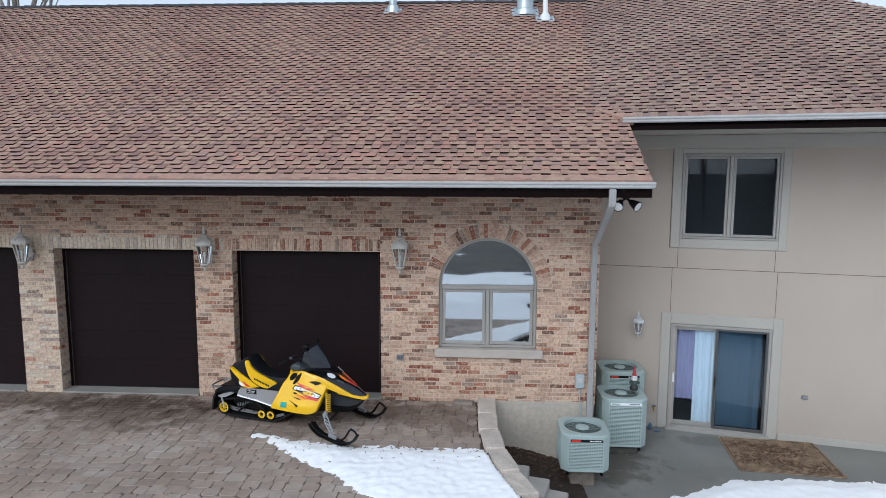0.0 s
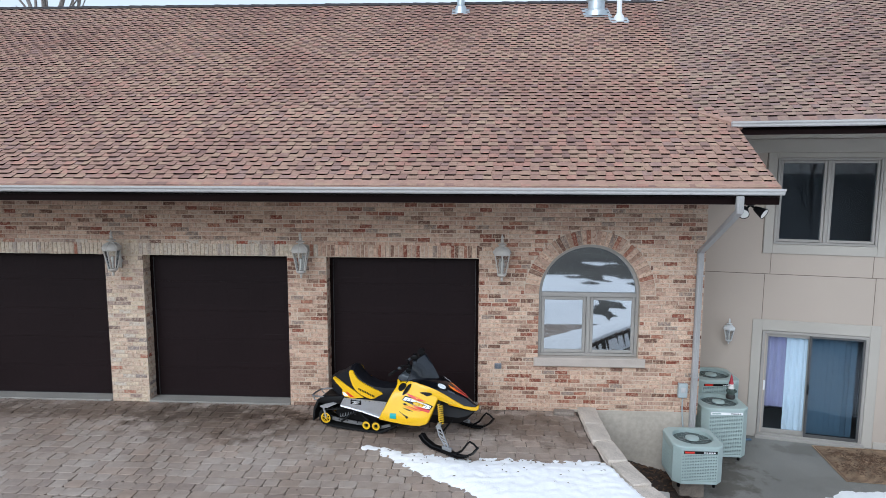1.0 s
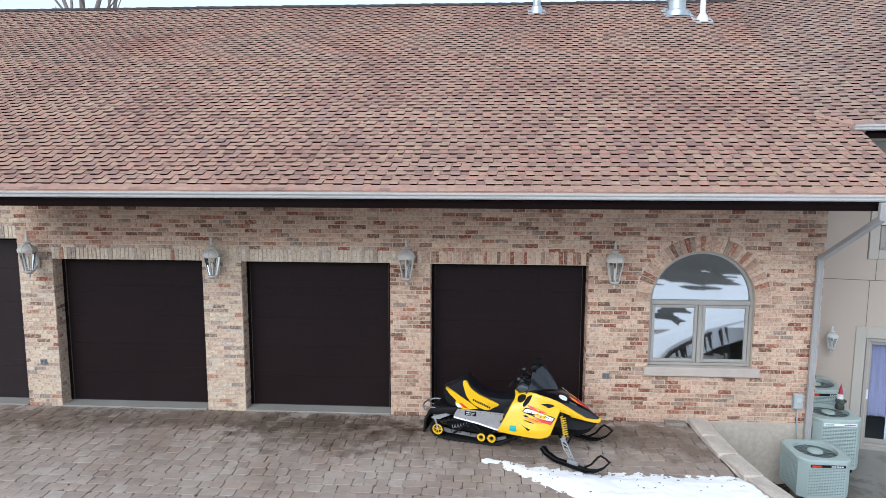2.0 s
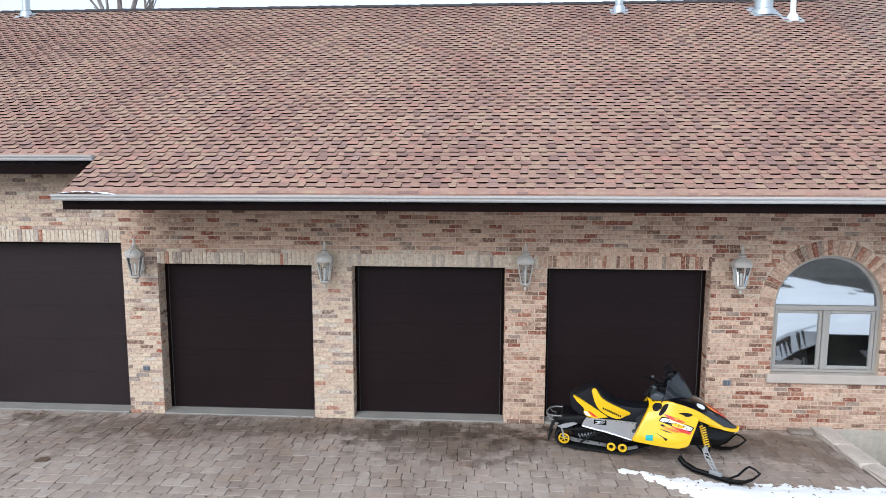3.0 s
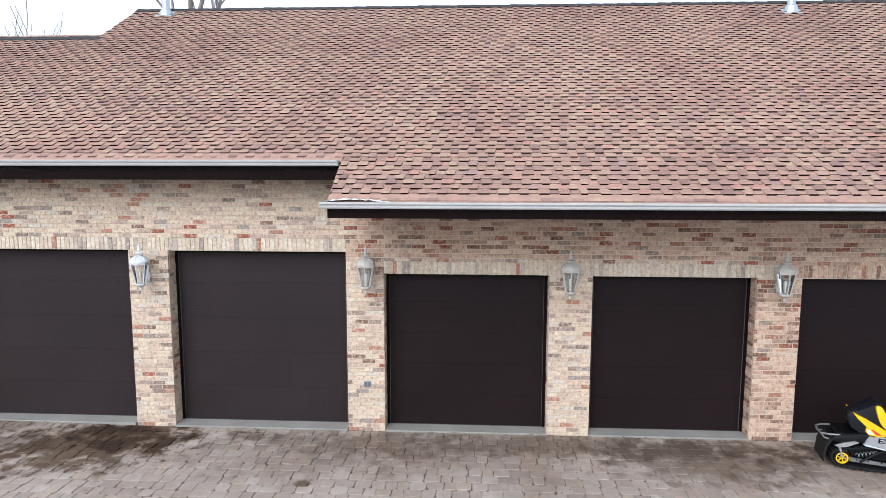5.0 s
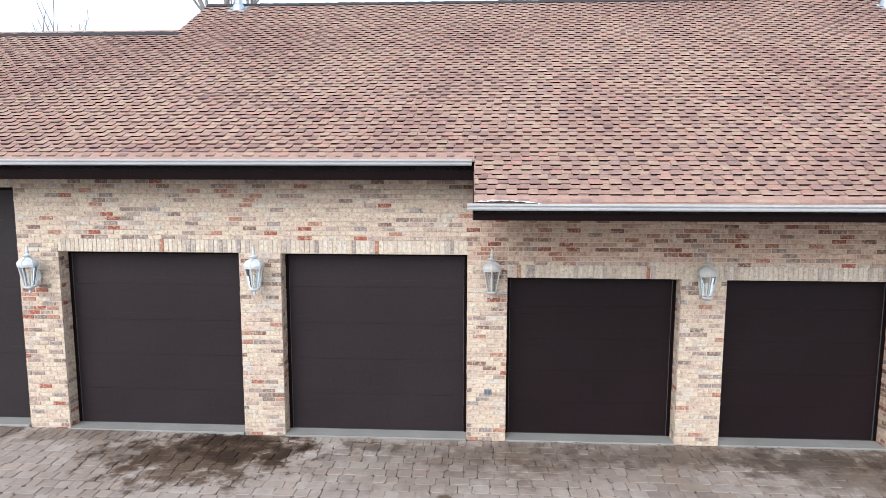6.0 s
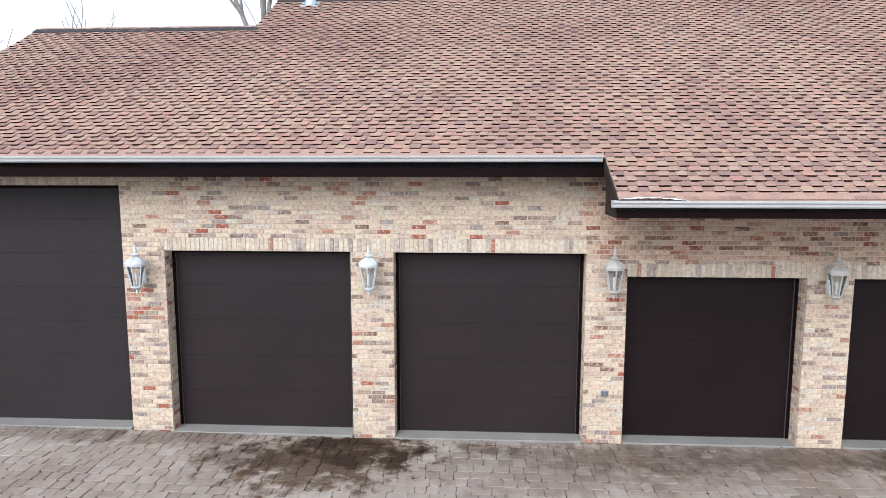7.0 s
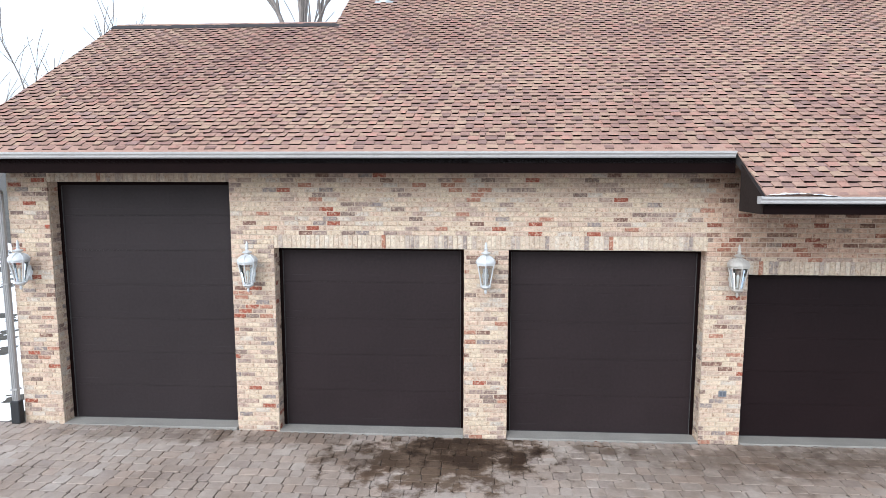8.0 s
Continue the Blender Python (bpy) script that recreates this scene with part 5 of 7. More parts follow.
for x0, x1 in ((WIN_L + 0.053, WIN_C - 0.033), (WIN_C + 0.033, WIN_R - 0.053)):
    bm = bmnew()
    z0, z1 = WIN_B + 0.048, WIN_S - 0.058
    for a, b, c, d_ in ((x0, x0 + 0.05, z0, z1), (x1 - 0.05, x1, z0, z1), (x0 + 0.05, x1 - 0.05, z0, z0 + 0.05), (x0 + 0.05, x1 - 0.05, z1 - 0.05, z1)):
        bar(bm, a, b, c, d_, 0.085, 0.14, 0.008)
    sash = part("sash", bm, M["frame"], arched)
    bm = bmnew(); box(bm, x0 + 0.045, x1 - 0.045, 0.110, 0.114, z0 + 0.045, z1 - 0.045)
    part("pane", bm, M["mirror_glass"], sash, "glass pane reflecting snow and sky").visible_shadow = False
bm = bmnew()
prism(bm, [(WIN_C + (WIN_RAD - 0.045) * math.cos(math.pi * i / 30), WIN_S + 0.012 + (WIN_RAD - 0.055) * math.sin(math.pi * i / 30)) for i in range(31)], 0.110, 0.114)
part("fanlight_pane", bm, M["mirror_glass"], arched, "arched glass pane").visible_shadow = False
bm = bmnew()
box(bm, WIN_L - 0.062, WIN_R + 0.105, -0.05, 0.12, WIN_B - 0.142, WIN_B - 0.004, 0.008)
part("window_sill", bm, M["sill"], arched, "pinkish stone sill")
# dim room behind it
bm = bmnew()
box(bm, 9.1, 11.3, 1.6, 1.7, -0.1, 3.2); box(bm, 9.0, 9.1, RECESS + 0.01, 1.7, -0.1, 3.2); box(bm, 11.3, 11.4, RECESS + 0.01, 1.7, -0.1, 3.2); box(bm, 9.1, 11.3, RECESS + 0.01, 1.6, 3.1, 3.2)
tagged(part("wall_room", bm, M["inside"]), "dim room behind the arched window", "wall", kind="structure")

w2 = thing("window_2", "grey-framed double casement window in the stucco wall", "window", WING_AT, kind="structure")
l0, l1, z0, z1 = WIN2
bm = bmnew()
lm = (l0 + l1) / 2
for a, b, c, d_ in ((l0, l0 + 0.04, z0, z1), (l1 - 0.04, l1, z0, z1), (l0 + 0.04, l1 - 0.04, z0, z0 + 0.04), (l0 + 0.04, l1 - 0.04, z1 - 0.04, z1), (lm - 0.03, lm + 0.03, z0 + 0.04, z1 - 0.04)):
    bar(bm, a, b, c, d_, -0.028, 0.1)
part("window_frame", bm, M["frame"], w2)
for a, b in ((l0 + 0.043, lm - 0.033), (lm + 0.033, l1 - 0.043)):
    bm = bmnew()
    c, d_ = z0 + 0.043, z1 - 0.043
    for p, q, s_, t_ in ((a, a + 0.045, c, d_), (b - 0.045, b, c, d_), (a + 0.045, b - 0.045, c, c + 0.045), (a + 0.045, b - 0.045, d_ - 0.045, d_)):
        bar(bm, p, q, s_, t_, -0.012, 0.06, 0.006)
    sash = part("sash", bm, M["frame"], w2)
    bm = bmnew(); box(bm, a + 0.04, b - 0.04, 0.02, 0.024, c + 0.04, d_ - 0.04)
    part("pane", bm, M["glass"], sash, "dark glass pane").visible_shadow = False

# sliding patio door
sl = thing("door_1", "aluminium sliding patio door with curtains behind the glass", "patio door", WING_AT, kind="structure")
l0, l1, z0, z1 = SLIDER
lm = l0 + (l1 - l0) * 0.47
bm = bmnew()
for a, b, c, d_ in ((l0, l0 + 0.05, z0, z1), (l1 - 0.05, l1, z0, z1), (l0 + 0.05, l1 - 0.05, z1 - 0.05, z1), (l0 + 0.05, l1 - 0.05, z0, z0 + 0.05)):
    bar(bm, a, b, c, d_, -0.03, 0.12)
part("door_frame", bm, M["frame"], sl)
for a, b, y, frm in ((l0 + 0.052, lm + 0.03, 0.04, M["frame"]), (lm - 0.02, l1 - 0.052, -0.01, M["strip"])):
    bm = bmnew()
    c, d_ = z0 + 0.052, z1 - 0.052
    k = 0.06 if y > 0 else 0.035
    for p, q, s_, t_ in ((a, a + k, c, d_), (b - k, b, c, d_), (a + k, b - k, c, c + k + 0.02), (a + k, b - k, d_ - k, d_)):
        bar(bm, p, q, s_, t_, y - 0.018, y + 0.018, 0.004)
    pn = part("door_leaf", bm, frm, sl)
    bm = bmnew(); box(bm, a + k - 0.005, b - k + 0.005, y - 0.003, y + 0.003, c + k, d_ - k + 0.005)
    part("pane", bm, M["glass"], pn, "glass pane").visible_shadow = False
    bm = bmnew()
    hx = a + 0.03 if y > 0 else a + 0.017
    box(bm, hx - 0.014, hx + 0.014, y - 0.05, y - 0.018, -0.12, 0.06, 0.006)
    part("handle", bm, M["pvc"] if y > 0 else M["black"], pn, "white pull" if y > 0 else "black pull")
def drape(name, a, b, y, z0_, z1_, mat, label, waves):
    bm = bmnew()
    n = waves * 6
    top_, bot = [], []
    for i in range(n + 1):
        x = a + (b - a) * i / n
        yy = y + 0.018 * math.sin(2 * math.pi * i / 6)
        top_.append(bm.verts.new((x, yy, z1_))); bot.append(bm.verts.new((x, yy, z0_)))
    for i in range(n):
        bm.faces.new((bot[i], bot[i + 1], top_[i + 1], top_[i]))
    tagged(part(name, bm, mat, None, "", True, WING_AT), label, "curtain")
drape("curtain", l0 + 0.08, l0 + 0.44, 0.13, -0.45, 0.92, M["lilac"], "lilac curtain drawn behind the patio door glass", 3)
drape("curtain", l0 + 0.43, lm + 0.02, 0.10, z0 + 0.05, 0.92, M["curtain"], "white curtain hanging behind the patio door glass", 4)
for i in range(8):
    a = lm + 0.10 + i * 0.088
    bm = bmnew()
    box(bm, -0.0475, 0.0475, -0.002, 0.002, z0 + 0.08, 0.90, 0.001)
    tagged(part("blind_slat", bm, M["blind"], None, "", False, WING_AT @ pose(a, 0.12, 0, 0, 0, (4, 5, 4, 12, 5, 4, 24, 5)[i])), "blue-grey vertical blind slat behind the glass", "blind", "vertical blind slats")
bm = bmnew()
box(bm, l0 - 0.03, l1 + 0.04, -0.10, -0.03, PATIO_Z - 0.02, z0 + 0.02, 0.008)
part("door_sill", bm, M["frame"], sl, "worn door sill", at=None)


# ---- wall lanterns ----
def lantern(at, metal, label):
    t = thing("wall_lantern", label, "wall lamp", at, "wall lanterns")
    bm = bmnew()
    lathe(bm, [(0.0, 0.008), (0.032, 0.008), (0.042, 0.0), (0.032, -0.012), (0.0, -0.014)], 18, pose(0, 0.17, -0.1, 90))
    box(bm, -0.03, 0.03, 0.155, 0.172, -0.19, -0.02, 0.008)
    part("wall_plate", bm, metal, t)
    bm = bmnew()
    tube(bm, [(0, 0.165, -0.14), (0, 0.10, -0.19), (0, 0.04, -0.22), (0, 0, -0.20)], 0.013, 8)
    part("arm", bm, metal, t, "", True)
    bm = bmnew()
    lathe(bm, [(0.0, -0.275), (0.012, -0.265), (0.018, -0.245), (0.012, -0.225), (0.045, -0.21), (0.062, -0.195), (0.062, -0.18), (0.0, -0.178)], 16)
    part("base_cup", bm, metal, t, "", True)
    bm = bmnew()
    n = 6
    for k in range(n):
        a = 2 * math.pi * (k + 0.5) / n
        bm = bmnew()
        tube(bm, [(0.056 * math.cos(a), 0.056 * math.sin(a), -0.185), (0.108 * math.cos(a), 0.108 * math.sin(a), 0.06)], 0.0070, 6)
        part("cage_bar", bm, metal, t)
    bm = bmnew()
    lathe(bm, [(0.100, 0.042), (0.117, 0.042), (0.117, 0.060), (0.100, 0.060), (0.100, 0.042)], 6, Matrix.Rotation(radians(30), 4, "Z"), False)
    part("cage_ring", bm, metal, t)
    bm = bmnew()
    lathe(bm, [(0.050, -0.182), (0.098, 0.05)], 6, Matrix.Rotation(radians(30), 4, "Z"), False)
    part("glass", bm, M["lamp_glass"], t, "clear glass panes").visible_shadow = False
    bm = bmnew()
    lathe(bm, [(0.010, -0.17), (0.011, -0.11), (0.016, -0.08), (0.018, -0.06), (0.013, -0.035), (0.0, -0.03)], 12)
    part("bulb", bm, M["lens2"], t, "pale glass bulb", True)
    bm = bmnew()
    lathe(bm, [(0.116, 0.058), (0.119, 0.066), (0.113, 0.088), (0.092, 0.112), (0.055, 0.132), (0.032, 0.140), (0.028, 0.152), (0.052, 0.160), (0.058, 0.170), (0.030, 0.178), (0.016, 0.190), (0.022, 0.212), (0.013, 0.228),
               (0.018, 0.246), (0.004, 0.285), (0.0, 0.287)], 12, None, False)
    cap_ = part("cap", bm, metal, t, "domed cap with a finial", True)
    for k in range(6):
        a = 2 * math.pi * (k + 0.5) / 6
        bm = bmnew()
        tube(bm, [(r_ * math.cos(a), r_ * math.sin(a), z_) for r_, z_ in ((0.117, 0.068), (0.112, 0.090), (0.092, 0.114), (0.055, 0.134), (0.032, 0.141))], 0.0055, 5)
        part("cap_rib", bm, metal, cap_)


for x, z, mt, lb in ((-10.32, 2.50, "lamp_white", "white enamel lantern on a brick pier"), (-6.98, 2.50, "lamp_white", "white enamel lantern on a brick pier"), (-3.64, 2.51, "lamp_white", "white enamel lantern on a brick pier"),
                     (-0.25, 2.50, "lamp", "weathered grey lantern on a brick pier"), (2.71, 2.46, "lamp", "weathered grey lantern on a brick pier"), (5.72, 2.46, "lamp", "weathered grey lantern on a brick pier"),
                     (8.83, 2.45, "lamp", "weathered grey lantern beside the arched window")):
    lantern(pose(x, -0.225, z + 0.015) @ Matrix.Diagonal((1.19, 1.19, 1.30, 1)), M[mt], lb)
lantern(WING_AT @ pose(-0.50, -0.15, 0.95) @ Matrix.Scale(0.85, 4), M["lamp_white"], "small cream lantern on the stucco wall")


# ---- downspouts ----
def spout(name, pts, label, boot=None):
    t = thing(name, label, "downspout")
    bm = bmnew()
    for (p, q) in zip(pts, pts[1:]):
        p, q = Vector(p), Vector(q)
        d_ = (q - p)
        m = Matrix.Translation(p) @ d_.to_track_quat("Z", "Y").to_matrix().to_4x4() if abs(d_.x) + abs(d_.y) > 1e-4 else Matrix.Translation(p) @ Matrix.Rotation(math.pi, 4, "X")
        box(bm, -0.045, 0.045, -0.036, 0.036, -0.02, d_.length + 0.02, 0.012, m)
        if abs(d_.x) + abs(d_.y) < 1e-4:
            for sx in (-0.026, 0.0, 0.026):
                box(bm, sx - 0.007, sx + 0.007, 0.037, 0.045, 0.0, d_.length, 0.003, m)
    part("pipe", bm, M["pole"], t)
    for z in (2.2, 0.6):
        if z > pts[-1][2]:
            bm = bmnew()
            x, y = pts[-1][:2]
            box(bm, x - 0.054, x + 0.054, y - 0.048, y + 0.055, z, z + 0.025, 0.003)
            part("strap", bm, M["pole"], t, "metal strap")
    if boot:
        bm = bmnew()
        x, y, z = pts[-1]
        box(bm, x - 0.07, x + 0.07, y - 0.06, y + 0.055, boot, z + 0.01, 0.012)
        part("drain_boot", bm, M["boot"], t, "black plastic drain boot")


spout("downspout", [(11.80, -1.51, 3.46), (11.80, -1.51, 3.28), (11.855, -0.052, 2.58), (11.855, -0.052, -0.24)], "grey painted downspout at the brick corner")
spout("downspout", [(-10.66, -0.64, 3.98), (-10.66, -0.64, 3.86), (-10.66, -0.06, 3.55), (-10.66, -0.06, 0.43)], "grey downspout with a black drain boot at the corner", 0.09)

# ---- roof vents ----
def vent(name, x, y, prof, mat, label, flash=0.17):
    z = roof_z(y)
    t = thing(name, label, "roof vent", pose(x, y, z))
    bm = bmnew()
    lathe(bm, prof, 18)
    part("pipe", bm, mat, t, "", True)
    bm = bmnew()
    box(bm, -flash, flash, -flash, flash, 0.006, 0.014, 0.002, Matrix.Rotation(math.atan(SLOPE), 4, "X"))
    part("flashing", bm, M["galv"], t, "metal flashing")


vent("roof_vent", 8.03, 5.15, [(0.16, -0.06), (0.12, 0.10), (0.085, 0.13), (0.085, 0.34), (0.12, 0.35), (0.12, 0.38), (0.09, 0.40), (0.09, 0.6), (0.13, 0.62), (0.13, 0.68), (0.0, 0.72)], M["galv"], "galvanised round roof vent near the ridge", 0.2)
vent("roof_vent", 11.05, 4.98, [(0.27, -0.1), (0.24, 0.02), (0.19, 0.05), (0.185, 0.24), (0.22, 0.26), (0.22, 0.31), (0.17, 0.33), (0.17, 0.55), (0.24, 0.58), (0.24, 0.68), (0.0, 0.75)], M["galv"], "wide galvanised flue vent near the ridge", 0.3)
vent("plumbing_vent", 11.46, 4.52, [(0.13, -0.05), (0.10, 0.08), (0.06, 0.13), (0.055, 0.14), (0.055, 0.62), (0.045, 0.62), (0.045, 0.3)], M["pvc"], "white plastic vent pipe with a grey boot", 0.2)
vent("roof_vent", -5.82, 5.45, [(0.15, -0.06), (0.12, 0.07), (0.085, 0.10), (0.085, 0.45), (0.12, 0.46), (0.12, 0.52), (0.0, 0.56)], M["galv"], "galvanised round roof vent near the gable", 0.2)


# ---- air conditioners ----
def condenser(at, w, h, strip):
    t = thing("air_conditioner", "grey-green outdoor air conditioner with a top fan", "air conditioner", at, "air conditioners")
    c = 0.10
    hw = w / 2
    octo = [(-hw + c, -hw), (hw - c, -hw), (hw, -hw + c), (hw, hw - c), (hw - c, hw), (-hw + c, hw), (-hw, hw - c), (-hw, -hw + c)]
    def ring(k, z):
        return [(x * k, y * k, z) for x, y in octo]
    bm = bmnew()
    loft(bm, [ring(0.93, 0.03), ring(0.93, h - 0.05)])
    part("coil", bm, M["ac_dark"], t, "dark coil behind the louvres")
    bm = bmnew()
    loft(bm, [ring(1.0, 0.0), ring(1.0, 0.045), ring(0.95, 0.05)])
    part("base_pan", bm, M["ac"], t)
    for x, y in ((hw - c / 2, -hw + c / 2), (hw - c / 2, hw - c / 2), (-hw + c / 2, hw - c / 2), (-hw + c / 2, -hw + c / 2)):
        a = math.degrees(math.atan2(y, x))
        bm = bmnew()
        box(bm, -0.012, 0.004, -c * 0.72, c * 0.72, 0.04, h - 0.05, 0.003)
        part("corner_post", bm, M["ac"], t, at=pose(x, y, 0, 0, 0, a))
    for k in range(4):
        bm = bmnew()
        n = int((h - 0.1) / 0.0245)
        zt_ = h - 0.12 if strip else h - 0.06
        for i in range(n):
            z = 0.055 + (zt_ - 0.06) * i / (n - 1)
            box(bm, -hw + c, hw - c, -hw, -hw + 0.012, z, z + 0.0135, 0)
        m_ = 14
        for i in range(m_ + 1):
            x = -hw + c + (w - 2 * c) * i / m_
            box(bm, x - 0.0035, x + 0.0035, -hw - 0.002, -hw + 0.01, 0.05, zt_ + 0.01, 0)
        part("louvre_panel", bm, M["ac"], t, "", False, pose(0, 0, 0, 0, 0, 90 * k))
        bm = bmnew()
        box(bm, -hw + c, hw - c, -hw - 0.003, -hw + 0.012, zt_ + 0.01, h - 0.045, 0.003)
        part("header", bm, M["ac"], t, "", False, pose(0, 0, 0, 0, 0, 90 * k))
    # top with its round fan opening
    bm = bmnew()
    n, R = 32, hw * 0.80
    out_, inn, low = [], [], []
    for i in range(n):
        a = 2 * math.pi * i / n
        ca, sa = math.cos(a), math.sin(a)
        k = (hw + 0.012) / max(abs(ca), abs(sa))
        k = min(k, (hw + 0.012) * 2 * 0.87 / (abs(ca) + abs(sa)) if abs(ca) + abs(sa) > 0 else k)
        out_.append((k * ca, k * sa)); inn.append((R * ca, R * sa))
    rings = [[bm.verts.new((x, y, h - 0.05)) for x, y in out_], [bm.verts.new((x, y, h - 0.012)) for x, y in out_], [bm.verts.new((x * 0.97, y * 0.97, h)) for x, y in out_], [bm.verts.new((x * 1.05, y * 1.05, h + 0.012)) for x, y in inn],
             [bm.verts.new((x, y, h + 0.008)) for x, y in inn], [bm.verts.new((x, y, h - 0.10)) for x, y in inn]]
    for p, q in zip(rings, rings[1:]):
        for i in range(n):
            bm.faces.new((p[i], p[(i + 1) % n], q[(i + 1) % n], q[i]))
    part("top_panel", bm, M["ac"], t, "painted top with a round fan opening", True)
    bm = bmnew()
    lathe(bm, [(0.0, h - 0.098), (R, h - 0.10)], 24, None, False)
    part("fan_well", bm, M["black"], t, "dark fan well")
    fan = bmnew()
    for k in range(4):
        prism(fan, [(0.03, -0.06), (R * 0.93, -0.12), (R * 0.93, 0.10), (0.03, 0.05)], -0.002, 0.002, pose(0, 0, h - 0.06, 0, 0, 90 * k + 20) @ pose(0, 0, 0, 78))
    part("fan", fan, M["ac_fan"], t, "grey fan blades")
    bm = bmnew()
    lathe(bm, [(0.0, h + 0.016), (0.07, h + 0.012), (0.095, h + 0.002), (0.10, h - 0.02)], 20, pose(-0.01, -0.02, 0), False)
    for k in range(12):
        a = math.pi * 2 * k / 12
        tube(bm, [(0.09 * math.cos(a), 0.09 * math.sin(a), h - 0.002), (R * math.cos(a), R * math.sin(a), h + 0.008)], 0.0009, 4)
    for rr in (0.55, 0.8):
        tube(bm, [(R * rr * math.cos(2 * math.pi * i / 24), R * rr * math.sin(2 * math.pi * i / 24), h + 0.004) for i in range(25)], 0.001, 4)
    part("fan_guard", bm, M["ac"], t, "wire fan guard with a round hub", True)
    bm = bmnew()
    if strip:
        box(bm, -hw + c + 0.02, hw - c - 0.01, -hw - 0.006, -hw - 0.003, h - 0.105, h - 0.065, 0.001)
        ns = part("name_strip", bm, M["black"] if strip == 1 else M["white"], t, "name strip")
        bm = bmnew()
        box(bm, -hw + c + 0.035, -hw + c + 0.17, -hw - 0.008, -hw - 0.006, h - 0.098, h - 0.072)
        part("maker_mark", bm, M["red"] if strip == 1 else M["ac"], ns, "plain maker's mark")
        bm = bmnew()
        for k in range(5):
            box(bm, hw - c - 0.20 + 0.034 * k, hw - c - 0.176 + 0.034 * k, -hw - 0.008, -hw - 0.006, h - 0.093, h - 0.077)
        part("model_print", bm, M["white"] if strip == 1 else M["black"], ns, "pale unreadable print")
    for x, y in ((-hw + 0.1, -hw + 0.1), (hw - 0.1, -hw + 0.1), (hw - 0.1, hw - 0.1), (-hw + 0.1, hw - 0.1)):
        bm = bmnew()
        lathe(bm, [(0.02, -0.09), (0.025, -0.08), (0.025, 0.0)], 10, pose(x, y, 0))
        part("foot", bm, M["black"], t, "black plastic foot", True)
    return t


def pad(x, y, w, z0, z1, mat="patio"):
    bm = bmnew(); box(bm, x - w / 2, x + w / 2, y - w / 2, y + w / 2, z0, z1, 0.01)
    tagged(part("equipment_pad", bm, M[mat]), "low concrete pad under an air conditioner", "concrete pad")


condenser(pose(11.65, -0.69, -0.655, 0, 0, 0), 0.70, 0.560, 1)
condenser(pose(12.50, 0.60, -0.82, 0, 0, 0), 0.73, 0.82, 2)
condenser(pose(12.63, 1.33, -0.82, 0, 0, 0), 0.74, 1.05, 1)
pad(11.65, -0.60, 0.36, PATIO_Z, -0.743, "dirty_stone")
pad(12.50, 0.65, 0.5, PATIO_Z, -0.908)
pad(12.63, 1.36, 0.5, PATIO_Z, -0.908)

# garden figure on the middle unit
bm = bmnew()
lathe(bm, [(0.085, 0.0), (0.09, 0.03), (0.08, 0.06), (0.07, 0.10), (0.075, 0.14), (0.06, 0.19), (0.05, 0.215), (0.056, 0.235), (0.048, 0.255), (0.034, 0.31), (0.018, 0.37), (0.0, 0.43)], 16)
box(bm, -0.105, -0.055, -0.07, 0.01, 0.11, 0.16, 0.015)
box(bm, 0.055, 0.105, -0.07, 0.01, 0.11, 0.16, 0.015)
box(bm, -0.05, 0.05, -0.105, -0.06, 0.09, 0.15, 0.015)
g = part("garden_figurine", bm, M["figure"], None, "", True, pose(12.74, 0.72, 0.002) @ Matrix.Diagonal((0.8, 0.8, 1, 1)))
tagged(g, "small painted garden figurine with a red pointed hat", "figurine")

# ---- small fittings ----
box_t = thing("electric_box", "small grey electrical box with conduit on the bricks", "electrical box")
bm = bmnew(); box(bm, 11.62, 11.76, -0.07, -0.004, 0.27, 0.50, 0.008)
part("case", bm, M["box"], box_t)
bm = bmnew(); box(bm, 11.655, 11.725, -0.078, -0.07, 0.36, 0.44, 0.004)
part("cover", bm, M["gutter"], box_t, "hinged cover")
bm = bmnew(); tube(bm, [(11.70, -0.03, 0.27), (11.70, -0.03, 0.05), (11.73, -0.03, -0.25), (11.78, -0.03, -0.5)], 0.012, 8)
part("conduit", bm, M["box"], box_t, "bent grey conduit", True)
for x, z in ((-0.285, 0.735), (8.80, 0.71)):
    o = thing("wall_outlet", "grey weatherproof outlet cover on the bricks", "outlet", pose(x, 0, z), "wall outlets")
    bm = bmnew(); box(bm, -0.055, 0.055, -0.018, 0.0, -0.045, 0.045, 0.006)
    part("plate", bm, M["outlet"], o)
    for dx in (-0.024, 0.024):
        bm = bmnew(); box(bm, dx - 0.018, dx + 0.018, -0.024, -0.018, -0.03, 0.03, 0.004)
        part("cover_flap", bm, M["outlet_flap"], o, "darker flap")
o = thing("wall_outlet", "small grey outlet cover on the stucco wall", "outlet", WING_AT @ pose(2.32, 0, -0.18), "wall outlets")
bm = bmnew(); box(bm, -0.05, 0.05, -0.03, 0.0, -0.035, 0.035, 0.008)
part("plate", bm, M["outlet"], o)
fl = thing("flood_light", "black twin floodlight under the eave", "floodlight")
bm = bmnew(); lathe(bm, [(0.055, 0.0), (0.055, -0.03), (0.02, -0.04), (0.0, -0.04)], 14, pose(12.02, -1.30, LOW_SOFFIT - 0.004))
part("mount", bm, M["black"], fl, "", True)
